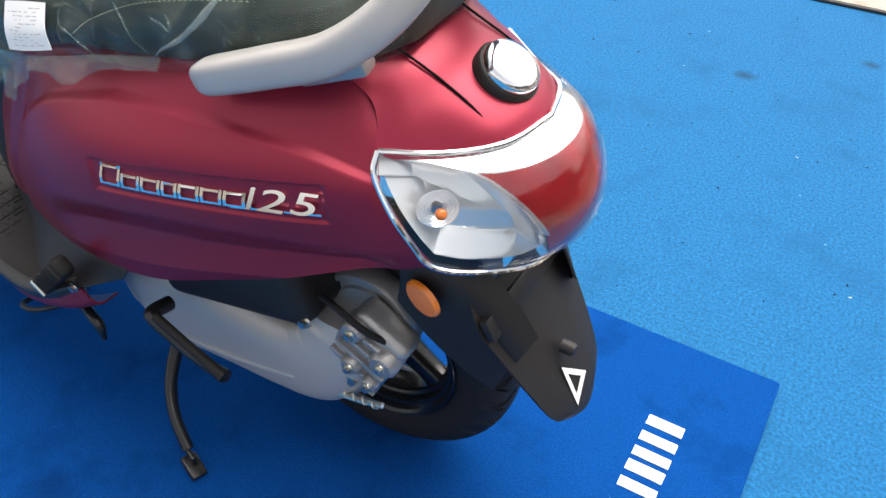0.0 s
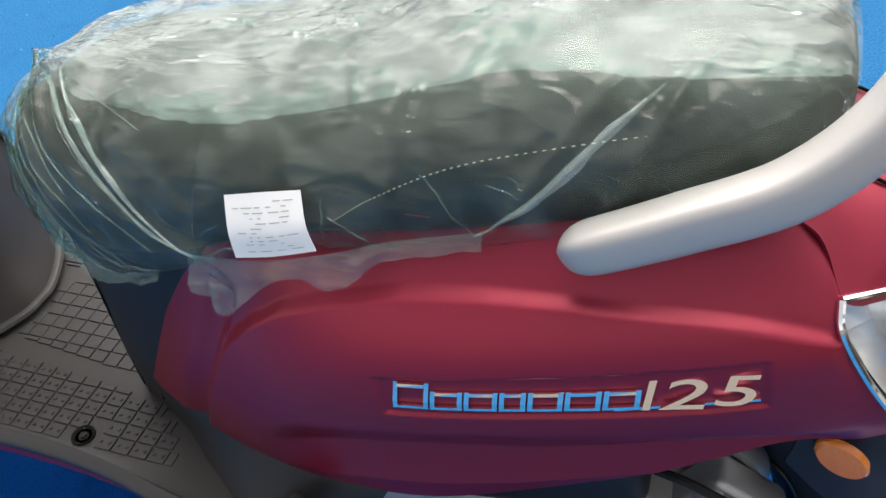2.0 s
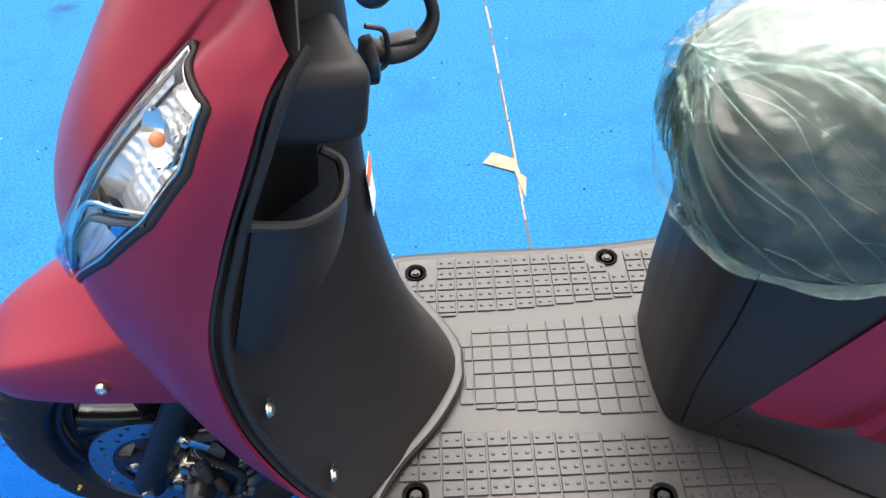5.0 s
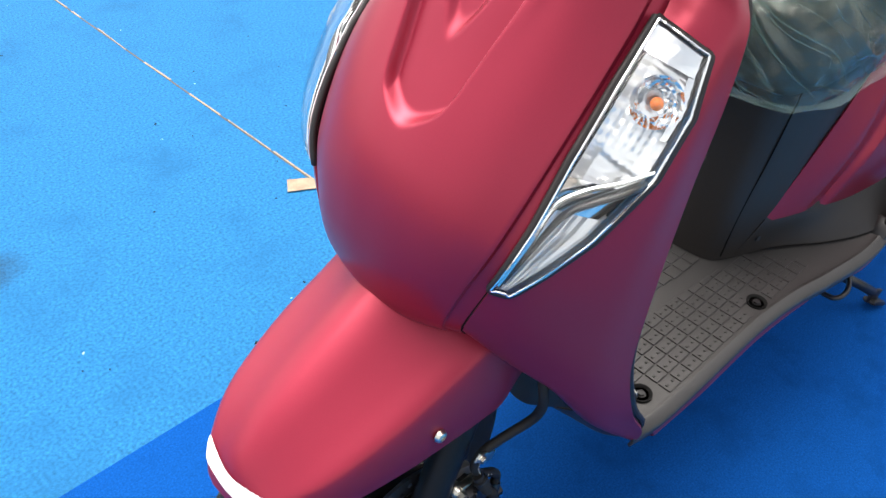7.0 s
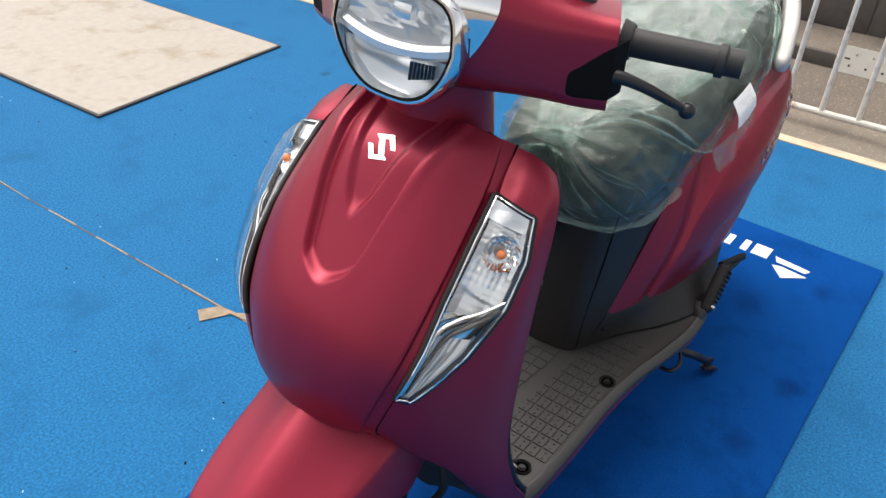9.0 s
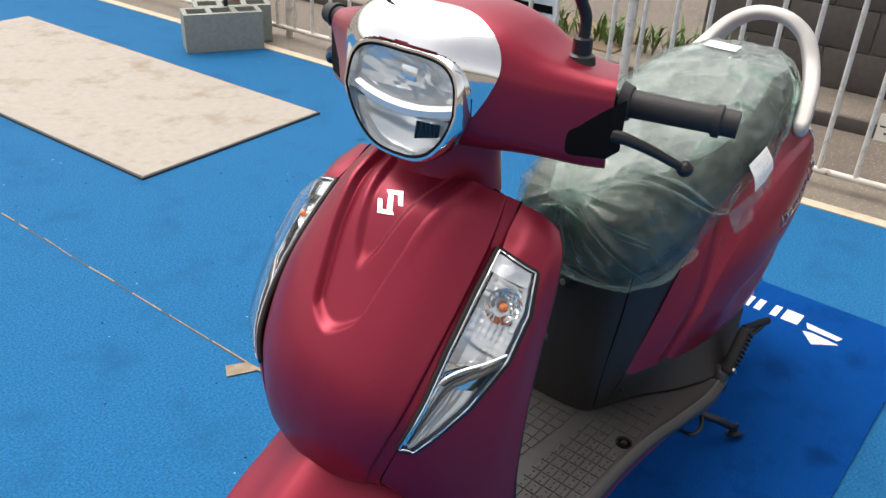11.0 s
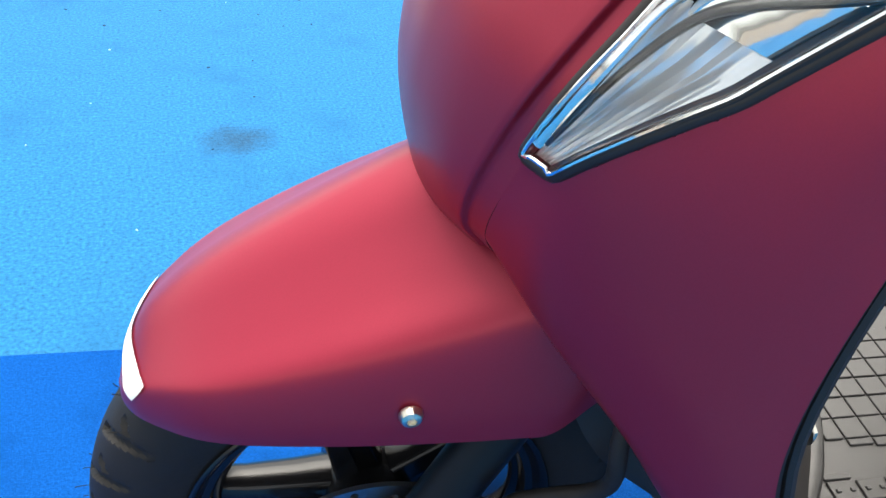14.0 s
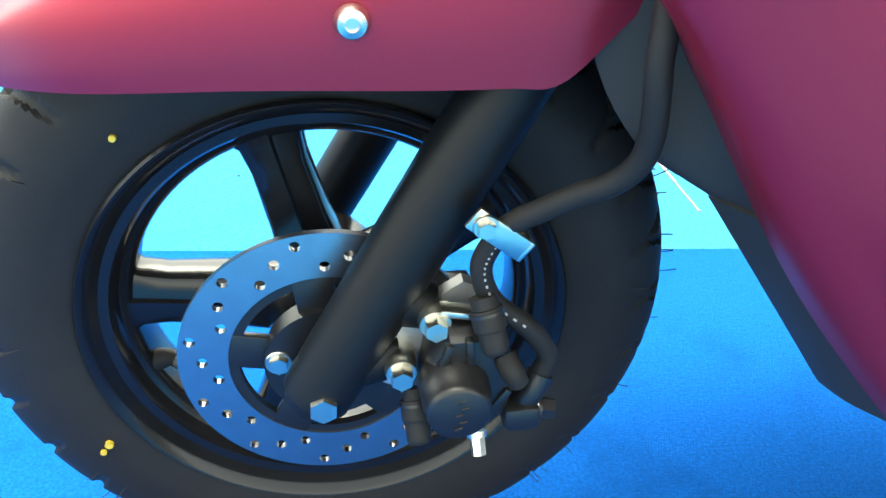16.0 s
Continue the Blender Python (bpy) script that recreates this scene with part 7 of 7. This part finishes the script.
small = part("white_board", box((0.9, 0.6, 0.010), None, 0.001), BOARD, smooth=False)
turned(small, -0.95, 2.36, 0.006, 3)
tagged(small, "weathered white board lying on the blue carpet", "board")


# worn tape across the carpet
def tape_run(y0, y1, seed):
    bm = bmesh.new()
    rnd = random.Random(seed)
    y = y0
    while y < y1:
        n = rnd.uniform(0.02, 0.16)
        x = 0.512 - 0.026 * (y - 0.5)
        w = rnd.uniform(0.002, 0.005)
        box((w, n, 0.001), pose(x + rnd.uniform(-0.002, 0.002), y + n / 2, 0.0010, 0, 0, 1.4 + rnd.uniform(-2, 2)), 0, bm)
        y += n + rnd.choice((0.0, 0.01, 0.03, 0.09))
    return bm


SCRAP_A = [(0.437, 0.792, 0.0022), (0.460, 0.826, 0.004), (0.505, 0.800, 0.003), (0.513, 0.752, 0.0022)]
SCRAP_B = [(0.500, 0.765, 0.004), (0.524, 0.735, 0.003), (0.516, 0.675, 0.0022), (0.506, 0.725, 0.0022)]
joint = slab("carpet_joint", -0.0022, 0.0022, -2.04, 2.04, -0.0005, 0.0006, BOARDEDGE, label="dark open joint between two carpet widths", category="joint")
joint.matrix_basis = Matrix.Translation((0.4585, 2.56, 0.0002)) @ Matrix.Rotation(math.atan(0.026), 4, "Z")
tape = part("carpet_tape", tape_run(0.61, 4.6, 3), TAPE, smooth=False)
tagged(tape, "torn tan adhesive tape along a carpet joint", "tape", "", "stuff")
part("loose_end", poly(SCRAP_A, 0.0012), TAPE, tape, smooth=False)
part("loose_end", poly(SCRAP_B, 0.0012), TAPE, tape, smooth=False)

# small litter on the carpet
rnd = random.Random(11)
crumbs = bmesh.new()
for k in range(110):
    x, y = rnd.uniform(-1.6, 2.2), rnd.uniform(0.45, 3.2)
    if 0.8 < x < 1.9 and y > 1.8:
        continue
    s = rnd.uniform(0.001, 0.003)
    box((s * rnd.uniform(1, 2.5), s, 0.001), pose(x, y, 0.0008, 0, 0, rnd.uniform(0, 180)), 0, crumbs)
tagged(part("carpet_litter", crumbs, LITTER, smooth=False), "tiny pale scraps scattered on the carpet", "litter", "", "stuff")
crumbs = bmesh.new()
for k in range(210):
    x, y = rnd.uniform(-1.6, 2.2), rnd.uniform(0.45, 3.2)
    if 0.8 < x < 1.9 and y > 1.8:
        continue
    s = rnd.uniform(0.0015, 0.004)
    box((s * rnd.uniform(1, 2), s, 0.001), pose(x, y, 0.0008, 0, 0, rnd.uniform(0, 180)), 0, crumbs)
tagged(part("dark_litter", crumbs, DARKIN, smooth=False), "tiny dark crumbs scattered on the carpet", "litter", "", "stuff")


# white railing behind the carpet edge
fence = tagged(new("railing"), "white painted steel railing with rust spots", "railing")
fence.matrix_basis = GM @ Matrix.Translation((0.235, 0, 0))
part("bottom_rail", tube([(0, -5, 0.050), (0, 7.5, 0.050)], 0.0125, 12, 2), RAIL, fence)
part("top_rail", tube([(0, -5, 1.05), (0, 7.5, 1.05)], 0.020, 12, 2), RAIL, fence)
bar_mesh = None
for k in range(95):
    y = -4.963 + 0.130 * k
    if bar_mesh is None:
        ob = part("rail_bar", tube([(0, 0, 0.050), (0, 0, 1.05)], 0.0096, 12, 2), RAIL, fence)
        bar_mesh = ob.data
    else:
        ob = new("rail_bar", bar_mesh)
        ob.parent = fence
    ob.location = (0, y, 0)
for k in range(7):
    ob = part("rail_post", tube([(0.02, -4.9 + 1.95 * k, -0.012), (0.02, -4.9 + 1.95 * k, 1.07)], 0.020, 12, 2), RAIL, fence)
# strip of rough ground, road and block wall beyond
verge = slab("verge", 0.056, 0.36, -7.5, 7.5, -0.012, -0.004, CONCRETE, label="rough stained concrete strip beside the carpet", category="ground")
verge.matrix_basis = GM @ Matrix.Translation((0.21, 0, -0.008))
ledge = slab("ledge", 0, 0.40, -7.5, 7.5, -0.012, 0.055, CONCRETE, 0.01, "low concrete ledge at the foot of the block wall", "ledge")
ledge.matrix_basis = GM @ Matrix.Translation((1.15, 0.0, 0.02))
kerb = slab("kerb", 0, 0.03, -7.5, 7.5, -0.012, 0.052, DARKBLOCK, 0.004, "damp dark kerb face along the ledge", "kerb")
kerb.matrix_basis = GM @ Matrix.Translation((0.944, 0.0, 0.018))


def ramp_plate():
    """A kerb plate of bent sheet steel with rows of drain holes."""
    bm = bmesh.new()

    def loop(cx, cy, hx, hy):
        vs = [bm.verts.new((cx + x, cy + y, 0)) for x, y in ((-hx, -hy), (hx, -hy), (hx, hy), (-hx, hy))]
        return [bm.edges.new((vs[j], vs[(j + 1) % 4])) for j in range(4)]

    edges = loop(0, 0, 0.058, 0.30)
    for k in range(8):
        edges += loop(0.026, 0.245 - 0.068 * k, 0.005, 0.005) + loop(-0.024, 0.262 - 0.068 * k, 0.005, 0.005)
    for k in range(3):
        edges += loop(0.004, 0.278 - 0.24 * k, 0.004, 0.012)
    bmesh.ops.triangle_fill(bm, use_beauty=True, edges=edges)
    bmesh.ops.recalc_face_normals(bm, faces=bm.faces[:])
    bmesh.ops.solidify(bm, geom=bm.faces[:], thickness=0.003)
    return bm


plate = part("kerb_plate", ramp_plate(), PLATE, smooth=False)
plate.matrix_basis = GM @ Matrix.Translation((0.914, -0.266, 0.0465)) @ Matrix.Rotation(radians(-80), 4, "Y")
tagged(plate, "white perforated steel plate leaning on the kerb", "kerb plate")
wall = tagged(new("wall_east"), "dark stained concrete block wall beyond the railing", "wall", "", "structure")
wall.matrix_basis = GM @ Matrix.Translation((1.30, -7.0, 0))
block_mesh = None
for row in range(6):
    for k in range(20):
        y = 0.40 * k + (0.2 if row % 2 else 0)
        if block_mesh is None:
            ob = part("block", box((0.15, 0.392, 0.186), None, 0.006), DARKBLOCK, wall)
            block_mesh = ob.data
        else:
            ob = new("block", block_mesh)
            ob.parent = wall
        ob.location = (0.075, y, 0.055 + 0.093 + 0.19 * row)
part("mortar_core", box((0.13, 8.2, 1.15), Matrix.Translation((0.078, 3.9, 0.62))), CONCRETE, wall)

# weeds at the foot of the wall
def weeds(seed, n, spread, height):
    rnd = random.Random(seed)
    bm = bmesh.new()
    for k in range(n):
        bx, by = rnd.uniform(-0.08, 0.08), rnd.uniform(-spread, spread)
        a = rnd.uniform(0, 2 * math.pi)
        h = rnd.uniform(0.3, 1) * height
        w = rnd.uniform(0.004, 0.012)
        out = Vector((math.cos(a), math.sin(a), 0))
        side = Vector((-out.y, out.x, 0)) * w
        base = Vector((bx, by, 0))
        p1, p2 = base + out * h * 0.25 + Vector((0, 0, h * 0.6)), base + out * h * 0.6 + Vector((0, 0, h * rnd.uniform(0.7, 1.0)))
        v = [bm.verts.new(q) for q in (base - side * 0.5, base + side * 0.5, p1 + side, p1 - side, p2)]
        bm.faces.new((v[0], v[1], v[2], v[3]))
        bm.faces.new((v[3], v[2], v[4]))
    return bm


earth = slab("verge_bank", 1.0, 1.5, 0.9, 8, -0.012, 0.07, EARTH, 0.03, "dry earth bank with weeds beyond the railing", "bank")
earth.matrix_basis = GM @ Matrix.Translation((1.30, 4.9, 0.03))
wd = part("weeds", weeds(5, 420, 1.2, 0.22), LEAF, smooth=False)
wd.matrix_basis = GM @ Matrix.Translation((1.22, 1.9, 0.06))
tagged(wd, "green roadside weeds on a dry earth bank", "weeds", "", "stuff")
road_wall = slab("wall_north", -0.1, 0.1, -3, 3, 0, 1.2, CONCRETE, label="plain grey concrete wall across the road", category="wall")
road_wall.matrix_basis = GM @ Matrix.Translation((6.5, 6.0, 0.6)) @ Matrix.Scale(1.6, 4, (0, 1, 0))

# concrete blocks weighing down a flag pole
def cinder():
    """One casting with three cells through it."""
    bm = bmesh.new()

    def loop(x0, x1, y0, y1):
        vs = [bm.verts.new((x, y, 0.19)) for x, y in ((x0, y0), (x1, y0), (x1, y1), (x0, y1))]
        return [bm.edges.new((vs[j], vs[(j + 1) % 4])) for j in range(4)]

    edges = loop(-0.075, 0.075, -0.195, 0.195)
    for y in (-0.1235, 0.0, 0.1235):
        edges += loop(-0.047, 0.047, y - 0.048, y + 0.048)
    bmesh.ops.triangle_fill(bm, use_beauty=True, edges=edges)
    bmesh.ops.recalc_face_normals(bm, faces=bm.faces[:])
    bmesh.ops.solidify(bm, geom=bm.faces[:], thickness=0.19)
    low = min(v.co.z for v in bm.verts)
    for v in bm.verts:
        v.co.z -= low
    return bm


blk = part("concrete_block", cinder(), CINDER)
blk.matrix_basis = pose(2.12, 2.98, 0.0005, 0, 0, 62)
tagged(blk, "grey-green hollow concrete block standing on the carpet", "concrete block", "blocks at the railing")
copy_thing(blk, pose(2.255, 3.07, 0.0005, 0, 0, 58))
pole = tagged(new("flag_pole"), "black pole with a red flag beside the concrete blocks", "flag pole")
pole.location = (2.19, 3.03, 0.0)
part("pole", tube([(0, 0, 0.001), (0, 0, 2.0)], 0.012, 10, 2), GLOSSBLACK, pole)
part("flag", thicken(grid_mesh(net([[(0.01, -0.01, 0.42), (0.06, -0.09, 0.42), (0.10, -0.17, 0.42)], [(0.01, -0.01, 0.30), (0.07, -0.09, 0.31), (0.06, -0.12, 0.34)], [(0.02, -0.02, 0.22), (0.045, -0.05, 0.22), (0.05, -0.06, 0.23)]], 12, 12)), 0.001), REDCLOTH, pole)

# printed panel tied to the railing
sign = tagged(new("sign_panel"), "white panel with black stripes tied to the railing", "sign")
sign.matrix_basis = GM @ Matrix.Translation((0.275, 1.55, 0.42)) @ Matrix.Rotation(radians(-8), 4, "Y")
part("sheet", box((0.004, 0.50, 0.32), None, 0.001), PAPER, sign)
for z, w in ((0.10, 0.03), (0.0, 0.035), (-0.10, 0.03)):
    part("stripe", box((0.002, 0.46, w), Matrix.Translation((-0.004, 0, z))), DARKIN, sign)
for k in range(5):
    part("print_bar", box((0.002, 0.035, 0.03), Matrix.Translation((-0.004, -0.16 + 0.07 * k, 0.05))), INK, sign)
